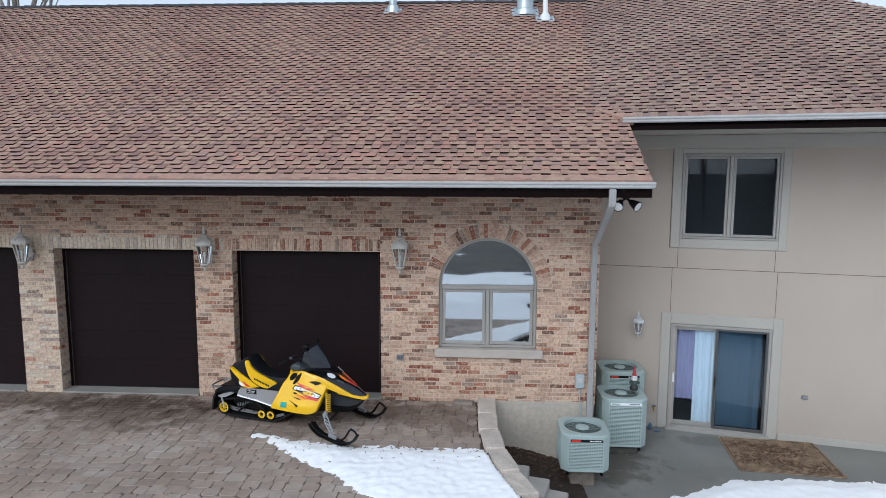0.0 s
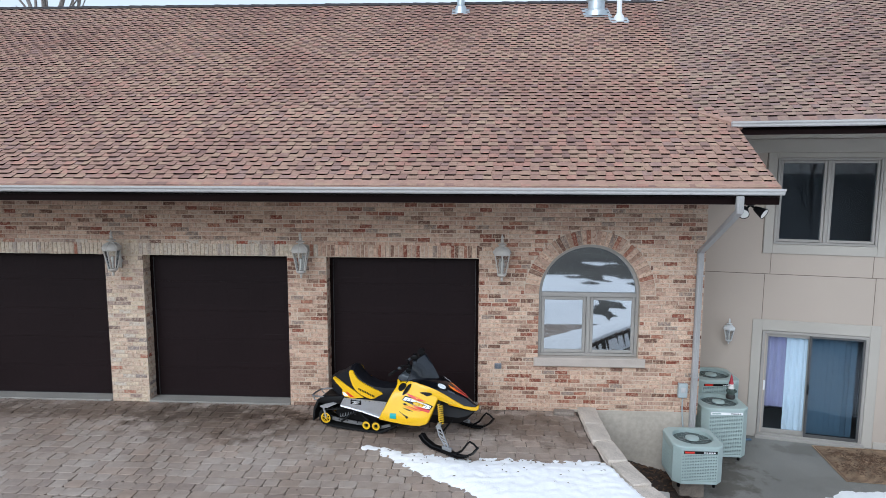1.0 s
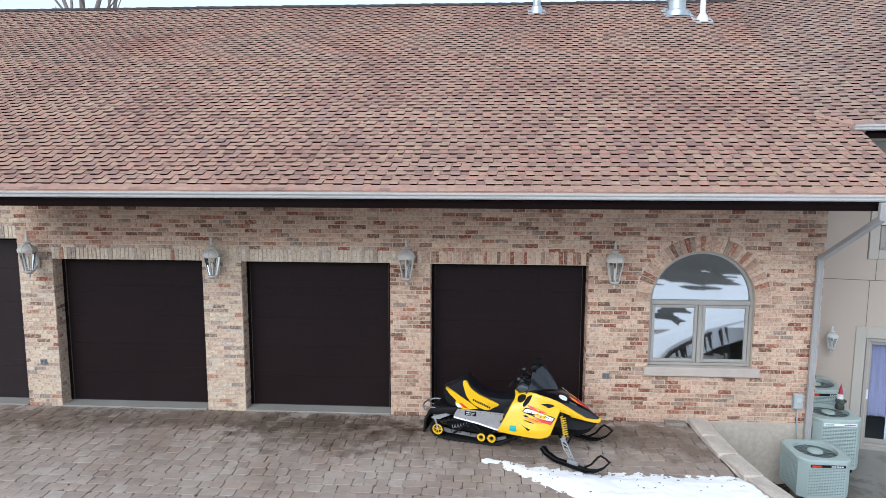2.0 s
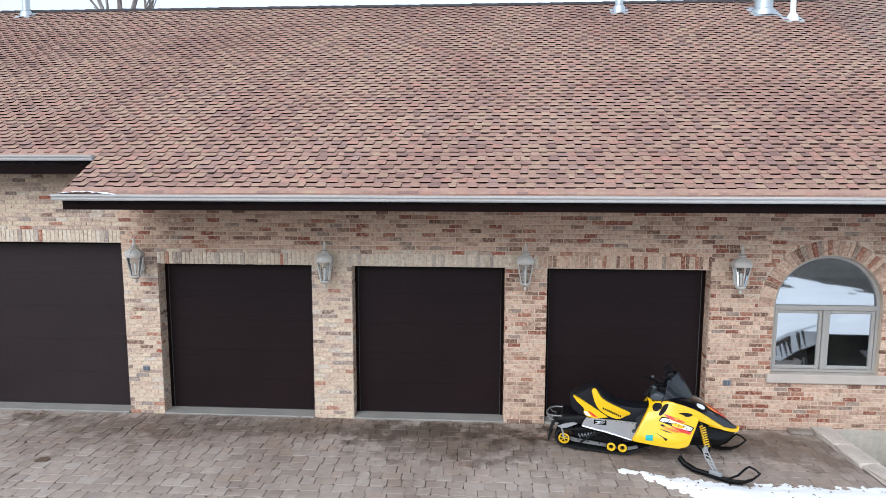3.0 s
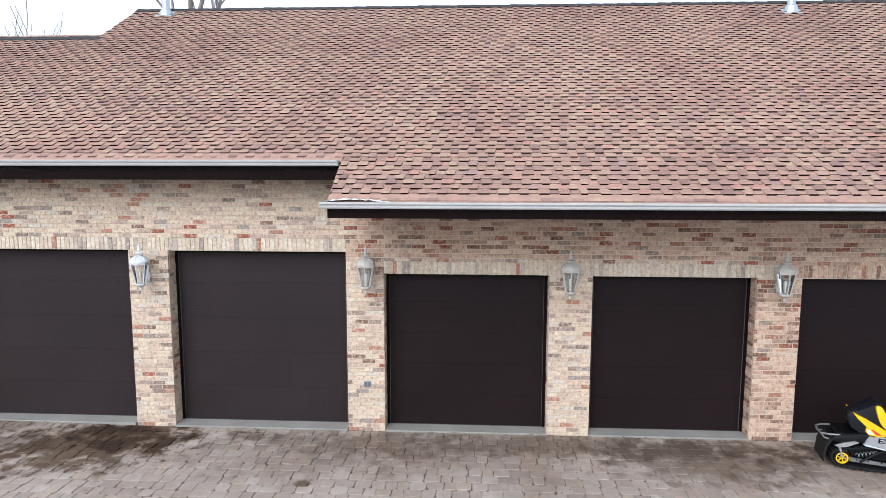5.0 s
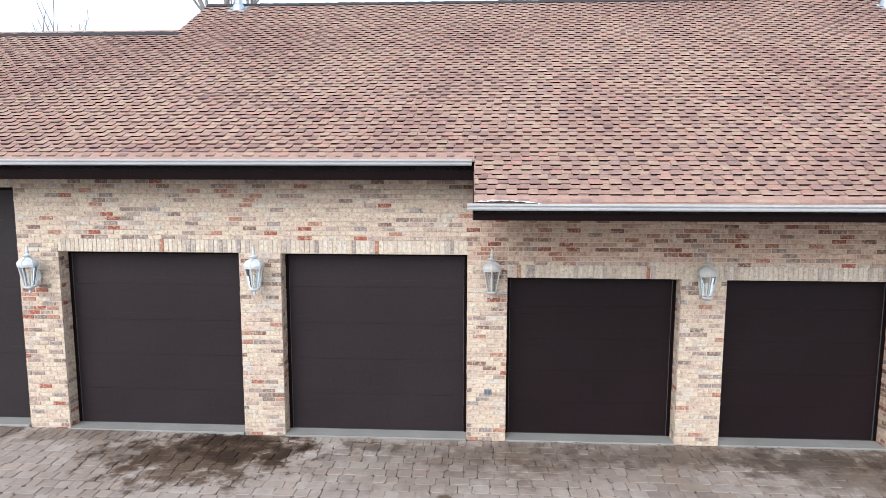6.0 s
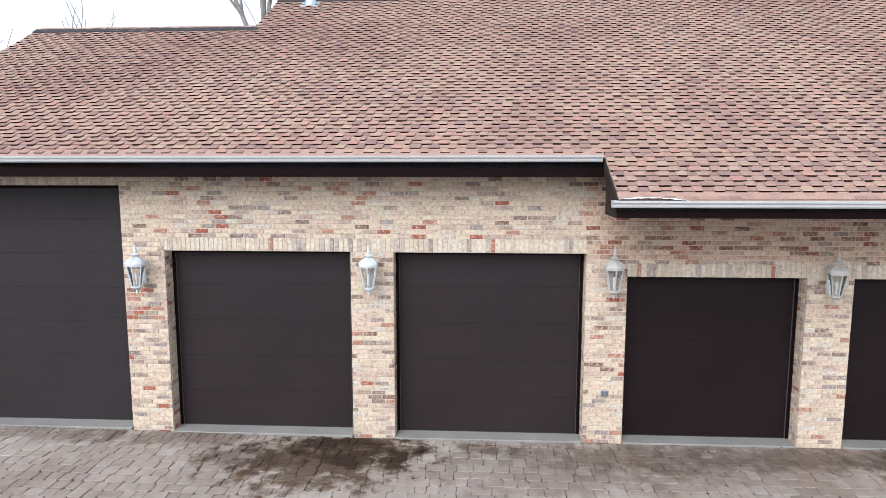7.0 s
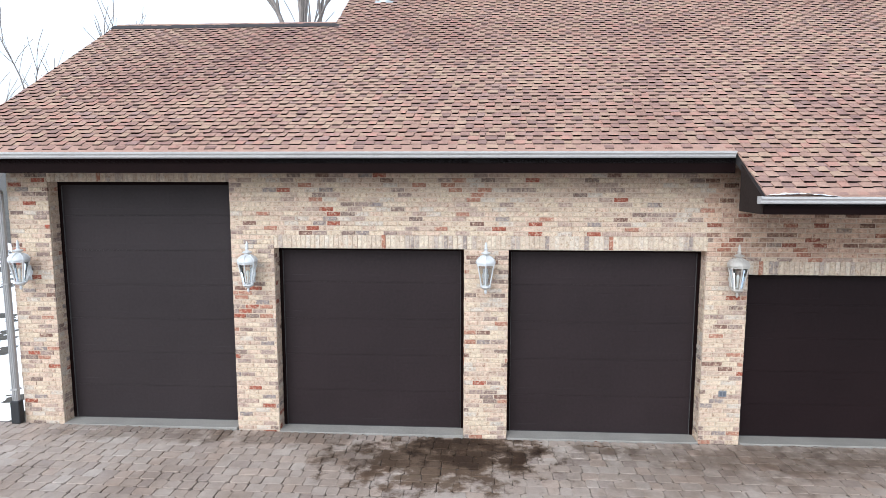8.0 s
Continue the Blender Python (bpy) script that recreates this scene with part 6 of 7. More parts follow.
for sx, tz in ((-0.10, -150), (0.11, 150)):
    bm = bmnew()
    lathe(bm, [(0.03, -0.09), (0.045, -0.05), (0.068, 0.04), (0.075, 0.06), (0.068, 0.062)], 14, None, False)
    hd_ = part("lamp_head", bm, M["black"], fl, "black lamp housing", True, Matrix.Translation((12.02 + sx, -1.36, LOW_SOFFIT - 0.115)) @ pose(0, 0, 0, 118, 0, -30 if sx < 0 else 40))
    bm = bmnew(); lathe(bm, [(0.0, 0.05), (0.066, 0.05), (0.066, 0.056), (0.0, 0.062)], 14)
    part("lens", bm, M["lens2"], hd_, "pale glass lens", True)
    bm = bmnew(); tube(bm, [(12.02, -1.30, LOW_SOFFIT - 0.03), (12.02 + sx * 0.6, -1.32, LOW_SOFFIT - 0.08)], 0.014, 8)
    part("bracket", bm, M["black"], fl, "", True)

# mat, hose bib and clutter by the patio door
mt = thing("door_mat", "worn brown woven outdoor mat on the patio", "mat", Matrix.Translation((15.08, 0.43, PATIO_Z)) @ pose(0, 0, 0.002, 0, 0, -6) @ Matrix.Diagonal((0.96, 0.97, 1, 1)))
bm = bmnew()
box(bm, -0.80, 0.80, -0.66, 0.66, 0.0, 0.010, 0.004)
part("mat_field", bm, M["mat"], mt)
bm = bmnew()
for i in range(32):
    y = -0.63 + i * 0.0398
    box(bm, -0.77, 0.77, y, y + 0.017, 0.009, 0.014, 0.002)
part("woven_rib", bm, M["mat2"], mt, "paler woven ribs")
bm = bmnew()
for a, b, c, d_ in ((-0.82, 0.82, -0.68, -0.655), (-0.82, 0.82, 0.655, 0.68), (-0.82, -0.795, -0.655, 0.655), (0.795, 0.82, -0.655, 0.655)):
    box(bm, a, b, c, d_, 0.0, 0.016, 0.004)
part("binding", bm, M["mat2"], mt, "pale bound edge")
bm = bmnew()
arc_pts = [(0.62 * math.cos(a), 0.60 - 0.52 * math.sin(a), 0.015) for a in [math.pi * i / 20 for i in range(21)]]
tube(bm, arc_pts, 0.008, 5)
part("woven_arc", bm, M["mat2"], mt, "pale curved line in the weave")
mr_ = random.Random(61)
leaf_scatter("mat_leaves", [(15.06 + x * 0.99 + y * 0.12, 0.36 - x * 0.12 + y * 0.99, PATIO_Z + 0.018) for x, y in [(mr_.gauss(cx, 0.16), mr_.gauss(cy, 0.11)) for cx, cy in ((-0.45, 0.42), (-0.1, 0.4), (0.25, 0.25), (-0.5, -0.15), (0.05, -0.2), (0.5, -0.35), (-0.15, 0.15)) for _ in range(110)]
             if abs(x) < 0.76 and abs(y) < 0.62], 0.026, M["leaf"], "brown leaf litter on the worn mat")
pl = thing("water_spigot", "small wall spigot with blue handle beside the patio door", "spigot", WING_AT @ pose(-0.16, 0, -0.62))
bm = bmnew(); tube(bm, [(0, 0, 0), (0, -0.07, 0), (0, -0.10, -0.04)], 0.016, 8)
part("body", bm, M["brass"], pl, "", True)
bm = bmnew(); lathe(bm, [(0.0, 0.03), (0.035, 0.03), (0.035, 0.042), (0.0, 0.042)], 10, pose(0, -0.06, 0))
part("handle", bm, M["blue"], pl, "blue handle", True)
for i, (l, y, h_) in enumerate(((-0.22, -0.18, 0.20), (-0.10, -0.24, 0.06))):
    bm = bmnew()
    if i == 0:
        lathe(bm, [(0.05, 0.0), (0.055, 0.02), (0.055, 0.15), (0.03, 0.18), (0.025, 0.20), (0.0, 0.20)], 14)
    else:
        box(bm, -0.10, 0.10, -0.06, 0.06, 0.0, 0.05, 0.02)
    tagged(part("plastic_jug" if i == 0 else "plastic_scraper", bm, M["blue"], None, "", True, WING_AT @ pose(l, y, PATIO_Z, 0, 0, 20) @ Matrix.Scale(0.62, 4)), "small blue plastic item on the patio by the door", "plastic item")

M["cast"] = material("dull_cast_aluminium", (0.30, 0.305, 0.31), 0.4, 0.4, vary=0.12, scale=12)
M["lens"] = material("headlight_lens", (0.75, 0.77, 0.78), 0.1, vary=0.05, spec=0.8)
M["grey_pod"] = material("grey_plastic_pod", (0.055, 0.064, 0.073), 0.4, vary=0.1)
M["gloss"] = material("gloss_black_bodywork", (0.005, 0.005, 0.007), 0.16, vary=0.1, spec=0.6, coat=0.4, bump=0.0)
M["rail"] = material("dirty_rail_aluminium", (0.20, 0.20, 0.20), 0.5, 0.5, vary=0.45, scale=14, fine=70)

# ---- the snowmobile: u forward, v to its left, w up ----
def flank(u, w):
    """How far the engine side panel stands out from the middle."""
    return 0.42 - 0.30 * max(0.0, w - 0.40) - 0.2 * max(0.0, u - 1.68) - 1.3 * max(0.0, w - 0.72) * max(0.0, 1.55 - u) / 0.3 - 0.10 * max(0.0, 0.36 - w)


HOOD = [(1.46, 0.22, 0.885, 0.93), (1.60, 0.262, 0.89, 0.945), (1.76, 0.268, 0.862, 0.93), (1.93, 0.262, 0.808, 0.892), (2.10, 0.207, 0.706, 0.806), (2.31, 0.118, 0.560, 0.672), (2.42, 0.066, 0.530, 0.580), (2.475, 0.028, 0.522, 0.540)]


def hood_w(u, v):
    """The hood's top: half width, edge height and middle height run from station to station."""
    for a, b in zip(HOOD, HOOD[1:]):
        if u <= b[0] or b is HOOD[-1]:
            t = (u - a[0]) / (b[0] - a[0])
            hw, we, wc = (a[i] + (b[i] - a[i]) * t for i in (1, 2, 3))
            return we + (wc - we) * max(0.0, 1 - (abs(v) / hw) ** 2.4)


def snowmobile(at):
    s = thing("snowmobile", "yellow and black sport snowmobile parked on the pavers", "snowmobile", at)
    # rubber track round its wheels
    path = [(0.165 + 0.125 * math.cos(radians(a)), 0.170 + 0.125 * math.sin(radians(a))) for a in range(95, 256, 20)]
    path += [(0.30, 0.026), (0.55, 0.016), (0.80, 0.012), (1.00, 0.014), (1.10, 0.045)]
    path += [(1.42 + 0.11 * math.cos(radians(a)), 0.36 + 0.11 * math.sin(radians(a))) for a in range(-50, 91, 28)]
    path += [(0.9, 0.42), (0.45, 0.35)]
    cx, cz = 0.75, 0.20
    inner = [(cx + (x - cx) * 0.965, cz + (z - cz) * 0.84) for x, z in path]
    n = len(path)
    bm = bmnew()
    vs = [[bm.verts.new((x, v, z)) for x, z in r] for r in (path, inner) for v in (-0.19, 0.19)]
    for i in range(n):
        j = (i + 1) % n
        bm.faces.new((vs[0][i], vs[0][j], vs[1][j], vs[1][i]))
        bm.faces.new((vs[2][i], vs[3][i], vs[3][j], vs[2][j]))
        bm.faces.new((vs[0][i], vs[2][i], vs[2][j], vs[0][j]))
        bm.faces.new((vs[1][i], vs[1][j], vs[3][j], vs[3][i]))
    for i in range(n):
        a, b = Vector(path[i]), Vector(path[(i + 1) % n])
        m = max(1, int((b - a).length / 0.07))
        for k in range(m):
            p = a.lerp(b, (k + 0.5) / m)
            q = p + (p - Vector((cx, cz))).normalized() * 0.006
            box(bm, q.x - 0.011, q.x + 0.011, -0.185, 0.185, max(0.001, q.y - 0.014), q.y + 0.014)
    part("track", bm, M["rubber"], s, "black rubber drive track")
    # slide rails, wheels and skid suspension
    for v in (-0.15, 0.15):
        bm = bmnew()
        prism(bm, [(0.17, 0.150), (0.30, 0.115), (1.05, 0.075), (1.20, 0.13), (1.18, 0.165), (1.03, 0.118), (0.34, 0.165), (0.20, 0.190)], v - 0.012, v + 0.012)
        sr_ = part("slide_rail", bm, M["rail"], s, "dirty grey slide rail")
        for u in (0.36, 0.50, 0.66):
            bm = bmnew()
            lathe(bm, [(0.011, -0.017), (0.014, 0.0), (0.011, 0.017)], 10)
            part("rail_bolt", bm, M["black"], sr_, "black rail bolt", at=pose(u, v, 0.148 - 0.05 * (u - 0.36), 90))
    for v in (-0.205, 0.205):
        for u, w, r in ((0.165, 0.172, 0.090), (0.83, 0.128, 0.070), (0.985, 0.130, 0.070)):
            wh = part("wheel", bmnew_wheel(r, r * 0.80), M["rubber"], s, "black tyred idler wheel", True, pose(u, v, w, 90))
            bm = bmnew()
            q = 0.66 if r > 0.08 else 0.44
            lathe(bm, [(r * 0.80, -0.012), (r * 0.88, -0.018), (r * (q + 0.03), -0.021), (r * q, -0.01), (r * q, 0.01), (r * (q + 0.03), 0.021), (r * 0.88, 0.018), (r * 0.80, 0.012)], 22, None, False)
            for k in range(3 if r > 0.08 else 0):
                box(bm, -0.006, 0.006, -r * 0.64, r * 0.64, -0.012, 0.012, 0.002, Matrix.Rotation(radians(60 * k + 20), 4, "Z"))
            if r > 0.08:
                lathe(bm, [(r * 0.2, -0.02), (r * 0.22, 0.0), (r * 0.2, 0.02)], 12)
            part("rim", bm, M["spring"], wh, "yellow spoked rim", True)
            if r < 0.08:
                bm = bmnew()
                lathe(bm, [(0.0, -0.016), (0.018, -0.014), (0.020, 0.0), (0.018, 0.014), (0.0, 0.016)], 12)
                part("hub", bm, M["black"], wh, "dark wheel hub", True)
    for sd in (-1, 1):
        v = sd * 0.215
        bm = bmnew()
        tube(bm, [(0.165, v, 0.172), (0.150, v, 0.25), (0.125, v, 0.33)], 0.016, 8)
        part("axle_stay", bm, M["alu"], s, "aluminium rear stay", True)
        bm = bmnew()
        plate(bm, [(0.06, 0.345), (0.11, 0.325), (0.20, 0.335), (0.36, 0.415), (0.30, 0.432), (0.17, 0.395)], v - sd * 0.012, v + sd * 0.012, 0.004)
        part("tunnel_end", bm, M["alu"], s, "bent aluminium tunnel end")
        bm = bmnew()
        tube(bm, [(0.40, sd * 0.17, 0.12), (0.55, sd * 0.17, 0.24), (0.75, sd * 0.17, 0.35)], 0.017, 8)
        part("suspension_arm", bm, M["black"], s, "black suspension arm", True)
        bm = bmnew()
        tube(bm, [(0.95, sd * 0.17, 0.10), (0.80, sd * 0.17, 0.22), (0.62, sd * 0.17, 0.35)], 0.015, 8)
        part("suspension_arm", bm, M["black"], s, "black suspension arm", True)
        bm = bmnew()
        a0, a1 = Vector((0.36, sd * 0.14, 0.20)), Vector((0.62, sd * 0.14, 0.27))
        tube(bm, [a0.lerp(a1, i / 60) + Vector((0, 0.026 * math.cos(i * 0.62), 0.026 * math.sin(i * 0.62))) for i in range(61)], 0.006, 5)
        part("rear_spring", bm, M["cast"], s, "dull rear suspension spring", True)
    # black plates added inside the track in place of the shade there
    bm = bmnew()
    for sd in (-1, 1):
        plate(bm, [(0.32, 0.17), (0.95, 0.13), (1.02, 0.26), (0.80, 0.35), (0.40, 0.34), (0.26, 0.24)], sd * 0.08, sd * 0.115, 0.02)
    part("skid_frame", bm, M["black"], s, "black plates filling the shaded space inside the track")
    # tunnel
    for sd in (-1, 1):
        bm = bmnew()
        plate(bm, [(0.405, 0.390), (0.60, 0.362), (0.784, 0.338), (1.10, 0.268), (1.24, 0.30), (1.24, 0.522), (0.80, 0.522), (0.47, 0.515), (0.44, 0.47)], sd * 0.200, sd * 0.220, 0.004)
        tp = part("tunnel_panel", bm, M["alu"], s, "riveted aluminium tunnel side")
        for k in range(9):
            u = 0.52 + k * 0.074
            for w in (0.505, 0.392 - 0.016 * k):
                bm = bmnew()
                lathe(bm, [(0.006, 0), (0.004, 0.004)], 8)
                part("rivet", bm, M["black"], tp, "dark rivet", at=pose(u, sd * 0.220, w, -90 * sd))
        bm = bmnew()
        box(bm, 0.58, 0.755, min(sd * 0.220, sd * 0.2225), max(sd * 0.220, sd * 0.2225), 0.435, 0.500, 0.001)
        part("plate", bm, M["black"], tp, "black data plate with unreadable print")
        bm = bmnew()
        for k in range(3):
            box(bm, 0.60 + 0.03 * (k % 2), 0.70 + 0.015 * k, min(sd * 0.2225, sd * 0.224), max(sd * 0.2225, sd * 0.224), 0.447 + 0.016 * k, 0.453 + 0.016 * k)
        part("print", bm, M["white"], tp, "pale unreadable print")
        bm = bmnew()
        plate(bm, curve_outline([(1.10, 0.40), (1.14, 0.43), (1.18, 0.40), (1.13, 0.37)], 3), sd * 0.219, sd * 0.224, 0.004)
        part("grip_patch", bm, M["grey_pod"], tp, "dark foot grip patch")
        # running board edge
        bm = bmnew()
        tube(bm, [(0.42, sd * 0.225, 0.388), (0.78, sd * 0.232, 0.336), (1.11, sd * 0.238, 0.266)], 0.010, 6)
        part("running_board", bm, M["alu"], s, "aluminium running board edge", True)
    bm = bmnew()
    box(bm, 0.10, 1.3, -0.199, 0.199, 0.46, 0.515, 0.01)
    part("tunnel_top", bm, M["black"], s)
    bm = bmnew()
    for sd in (-1, 1):
        plate(bm, curve_outline([(0.02, 0.40), (0.05, 0.46), (0.15, 0.505), (0.30, 0.53), (0.46, 0.535), (0.475, 0.47), (0.42, 0.405), (0.30, 0.425), (0.15, 0.385)], 3), sd * 0.13, sd * 0.212, 0.03)
    part("rear_fender", bm, M["black"], s, "black rear fender", True)
    bm = bmnew()
    prism(bm, [(-0.07, 0.10), (-0.05, 0.09), (-0.02, 0.28), (0.05, 0.42), (0.02, 0.44), (-0.05, 0.30)], -0.2, 0.2)
    part("snow_flap", bm, M["rubber"], s, "black rubber snow flap")
    bm = bmnew()
    tube(bm, [(0.16, -0.19, 0.49), (0.0, -0.19, 0.485), (-0.09, -0.14, 0.475), (-0.11, 0.0, 0.475), (-0.09, 0.14, 0.475), (0.0, 0.19, 0.485), (0.16, 0.19, 0.49)], 0.013, 8)
    tube(bm, [(0.06, -0.17, 0.40), (-0.05, -0.15, 0.415), (-0.09, -0.14, 0.475)], 0.010, 8)
    tube(bm, [(0.06, 0.17, 0.40), (-0.05, 0.15, 0.415), (-0.09, 0.14, 0.475)], 0.010, 8)
    part("rear_bumper", bm, M["rail"], s, "aluminium tube bumper", True)
    # seat
    bm = bmnew()
    def sec(u, hw, w0, w1, crown=0.03):
        return [(u, -hw, w0), (u, -hw * 1.02, (w0 + w1) / 2), (u, -hw * 0.86, w1 - crown), (u, -hw * 0.4, w1), (u, hw * 0.4, w1), (u, hw * 0.86, w1 - crown), (u, hw * 1.02, (w0 + w1) / 2), (u, hw, w0)]
    loft(bm, [sec(0.225, 0.11, 0.70, 0.80), sec(0.27, 0.145, 0.60, 0.835), sec(0.37, 0.155, 0.53, 0.872), sec(0.48, 0.172, 0.51, 0.945, 0.03), sec(0.555, 0.174, 0.51, 0.990, 0.035), sec(0.60, 0.174, 0.51, 0.982, 0.035), sec(0.66, 0.172, 0.51, 0.905, 0.035),
              sec(0.76, 0.172, 0.51, 0.815, 0.035), sec(0.92, 0.172, 0.51, 0.748), sec(1.12, 0.165, 0.51, 0.735), sec(1.28, 0.15, 0.51, 0.75), sec(1.38, 0.12, 0.52, 0.78)])
    part("seat", bm, M["seat"], s, "black vinyl seat with a raised back", True)
    for sd in (-1, 1):
        bm = bmnew()
        plate(bm, curve_outline([(0.535, 0.915), (0.572, 0.940), (0.605, 0.925), (0.645, 0.855), (0.70, 0.80), (0.80, 0.745), (0.94, 0.690), (1.085, 0.632), (1.01, 0.580), (0.915, 0.527), (0.78, 0.557), (0.665, 0.625), (0.60, 0.70), (0.56, 0.80)], 3), sd * 0.12, sd * 0.185, 0.012)
        sp = part("seat_panel", bm, M["yellow"], s, "yellow seat side panel", True)
        bm = bmnew()
        for k in range(10):
            u = 0.695 + k * 0.0265
            box(bm, u, u + 0.019, min(sd * 0.183, sd * 0.187), max(sd * 0.183, sd * 0.187), 0.652 - k * 0.0098, 0.682 - k * 0.0098)
        part("wordmark", bm, M["black"], sp, "dark maker's mark bars")
        bm = bmnew()
        plate(bm, [(0.275, 0.806), (0.295, 0.808), (0.433, 0.745), (0.53, 0.690), (0.621, 0.638), (0.70, 0.590), (0.776, 0.540), (0.69, 0.523), (0.61, 0.508), (0.471, 0.525), (0.430, 0.565), (0.437, 0.635), (0.380, 0.69), (0.325, 0.740)], sd * 0.12, sd * 0.195, 0.012)
        tl = part("tail_panel", bm, M["yellow"], s, "yellow tail panel")
        bm = bmnew()
        plate(bm, [(0.49, 0.612), (0.52, 0.607), (0.585, 0.565), (0.645, 0.528), (0.56, 0.536)], sd * 0.192, sd * 0.198, 0.006)
        part("red_flash", bm, M["red"], tl, "red triangular flash")
        bm = bmnew()
        plate(bm, [(0.43, 0.600), (0.47, 0.603), (0.54, 0.540), (0.46, 0.540)], sd * 0.192, sd * 0.1965, 0.004)
        part("white_flash", bm, M["white"], tl, "white flash beside the red one")
        bm = bmnew()
        plate(bm, [(0.270, 0.760), (0.265, 0.815), (0.30, 0.805), (0.315, 0.775), (0.31, 0.735)], sd * 0.02, sd * 0.105, 0.004)
        part("tail_light", bm, M["red"], s, "red tail light")
    # belly and engine bay
    bm = bmnew()
    def hull(u, hw, w0, w1):
        return [(u, -hw * 0.7, w0), (u, -hw, w0 + (w1 - w0) * 0.35), (u, -hw * 0.35, w1), (u, hw * 0.35, w1), (u, hw, w0 + (w1 - w0) * 0.35), (u, hw * 0.7, w0)]
    loft(bm, [hull(1.15, 0.28, 0.31, 0.66), hull(1.5, 0.35, 0.28, 0.80), hull(1.78, 0.31, 0.29, 0.78), hull(1.98, 0.22, 0.27, 0.68), hull(2.10, 0.18, 0.27, 0.62), hull(2.24, 0.15, 0.285, 0.56), hull(2.36, 0.11, 0.35, 0.51), hull(2.45, 0.05, 0.45, 0.49)])
    part("belly_pan", bm, M["black"], s, "black belly pan and nose", True)
    # side panels
    for sd in (-1, 1):
        face = [(1.108, 0.342), (1.150, 0.43), (1.194, 0.519), (1.235, 0.61), (1.274, 0.696), (1.315, 0.775), (1.318, 0.82), (1.298, 0.860), (1.345, 0.868), (1.365, 0.838), (1.42, 0.855), (1.485, 0.876), (1.555, 0.892), (1.62, 0.890), (1.70, 0.870),
                (1.81, 0.828), (1.925, 0.772), (1.965, 0.735), (1.972, 0.690), (1.950, 0.63), (1.925, 0.56), (1.888, 0.46), (1.850, 0.355), (1.815, 0.318), (1.713, 0.288), (1.60, 0.288), (1.488, 0.293), (1.288, 0.308), (1.120, 0.325)]
        rows_ = []
        for out_, k in ((-0.09, 0.0), (-0.012, 0.0), (-0.004, 0.012), (0.0, 0.03), (0.0, 0.1), (0.0, 0.2), (0.0, 0.3), (0.0, 0.4), (0.0, 0.5), (0.0, 0.6), (0.0, 0.7), (0.0, 0.85)):
            ring = [(1.58 + (x - 1.58) * (1 - k), 0.57 + (z - 0.57) * (1 - k)) for x, z in face]
            rows_.append([(x, sd * (flank(x, z) + out_), z) for x, z in ring])
        bm = bmnew()
        loft(bm, rows_)
        sp = part("side_panel", bm, M["yellow"], s, "glossy yellow engine side panel", True)

        def decal(name, outline, mat, label, v=0.002):
            """A sticker that follows the panel, or a dark opening in it."""
            b2 = bmnew()
            outline = [p for a, b in zip(outline, outline[1:] + outline[:1]) for p in (a, ((a[0] + b[0]) / 2, (a[1] + b[1]) / 2))]
            a = [b2.verts.new((x, sd * (flank(x, z) + v + 0.003), z)) for x, z in outline]
            b_ = [b2.verts.new((x, sd * (flank(x, z) - 0.012), z)) for x, z in outline]
            b2.faces.new(a); b2.faces.new(b_[::-1])
            for i in range(len(a)):
                j = (i + 1) % len(a)
                b2.faces.new((a[i], a[j], b_[j], b_[i]))
            part(name, b2, mat, sp, label)

        decal("vent_hole", curve_outline([(1.362, 0.790), (1.385, 0.825), (1.425, 0.843), (1.480, 0.845), (1.474, 0.793), (1.420, 0.752), (1.376, 0.757)], 3), M["black"], "black vent hole", 0.005)
        decal("vent_slot", curve_outline([(1.446, 0.718), (1.475, 0.785), (1.510, 0.835), (1.556, 0.866), (1.568, 0.850), (1.530, 0.763), (1.474, 0.709)], 3), M["black"], "black vent slot", 0.005)
        decal("air_intake", curve_outline([(1.705, 0.757), (1.784, 0.766), (1.892, 0.749), (1.814, 0.713), (1.765, 0.735)], 3), M["black"], "black air intake", 0.005)
        decal("red_sweep", [(1.500, 0.735), (1.560, 0.722), (1.68, 0.690), (1.80, 0.640), (1.69, 0.645), (1.56, 0.690)], M["red"], "red sweep of the graphic", 0.002)
        decal("orange_sweep", [(1.60, 0.706), (1.70, 0.684), (1.815, 0.634), (1.73, 0.662)], M["orange"], "orange sweep of the graphic", 0.0025)
        decal("red_sweep", [(1.60, 0.580), (1.80, 0.550), (1.875, 0.528), (1.852, 0.490), (1.74, 0.520)], M["red"], "red sweep of the graphic", 0.0025)
        decal("logo_outline", [(1.446, 0.640), (1.486, 0.694), (1.545, 0.690), (1.70, 0.648), (1.86, 0.600), (1.905, 0.580), (1.868, 0.528), (1.80, 0.536), (1.64, 0.582), (1.50, 0.620)], M["black"], "dark outline of the maker's logo", 0.0035)
        decal("logo_bar", [(1.464, 0.640), (1.492, 0.681), (1.545, 0.678), (1.70, 0.636), (1.86, 0.588), (1.886, 0.577), (1.862, 0.541), (1.80, 0.548), (1.64, 0.594), (1.50, 0.632)], M["white"], "white slanted bar of the maker's logo", 0.0046)
        for u, k0, k1 in ((1.510, 0.1, 0.55), (1.556, 0.35, 1.0), (1.604, 0.0, 0.5), (1.640, 0.45, 0.95), (1.692, 0.15, 0.6), (1.742, 0.4, 1.0), (1.792, 0.1, 0.65), (1.836, 0.4, 0.9)):
            lo, hi = 0.634 - 0.29 * (u - 1.5), 0.682 - 0.29 * (u - 1.5)
            za, zb = lo + (hi - lo) * k0, lo + (hi - lo) * k1
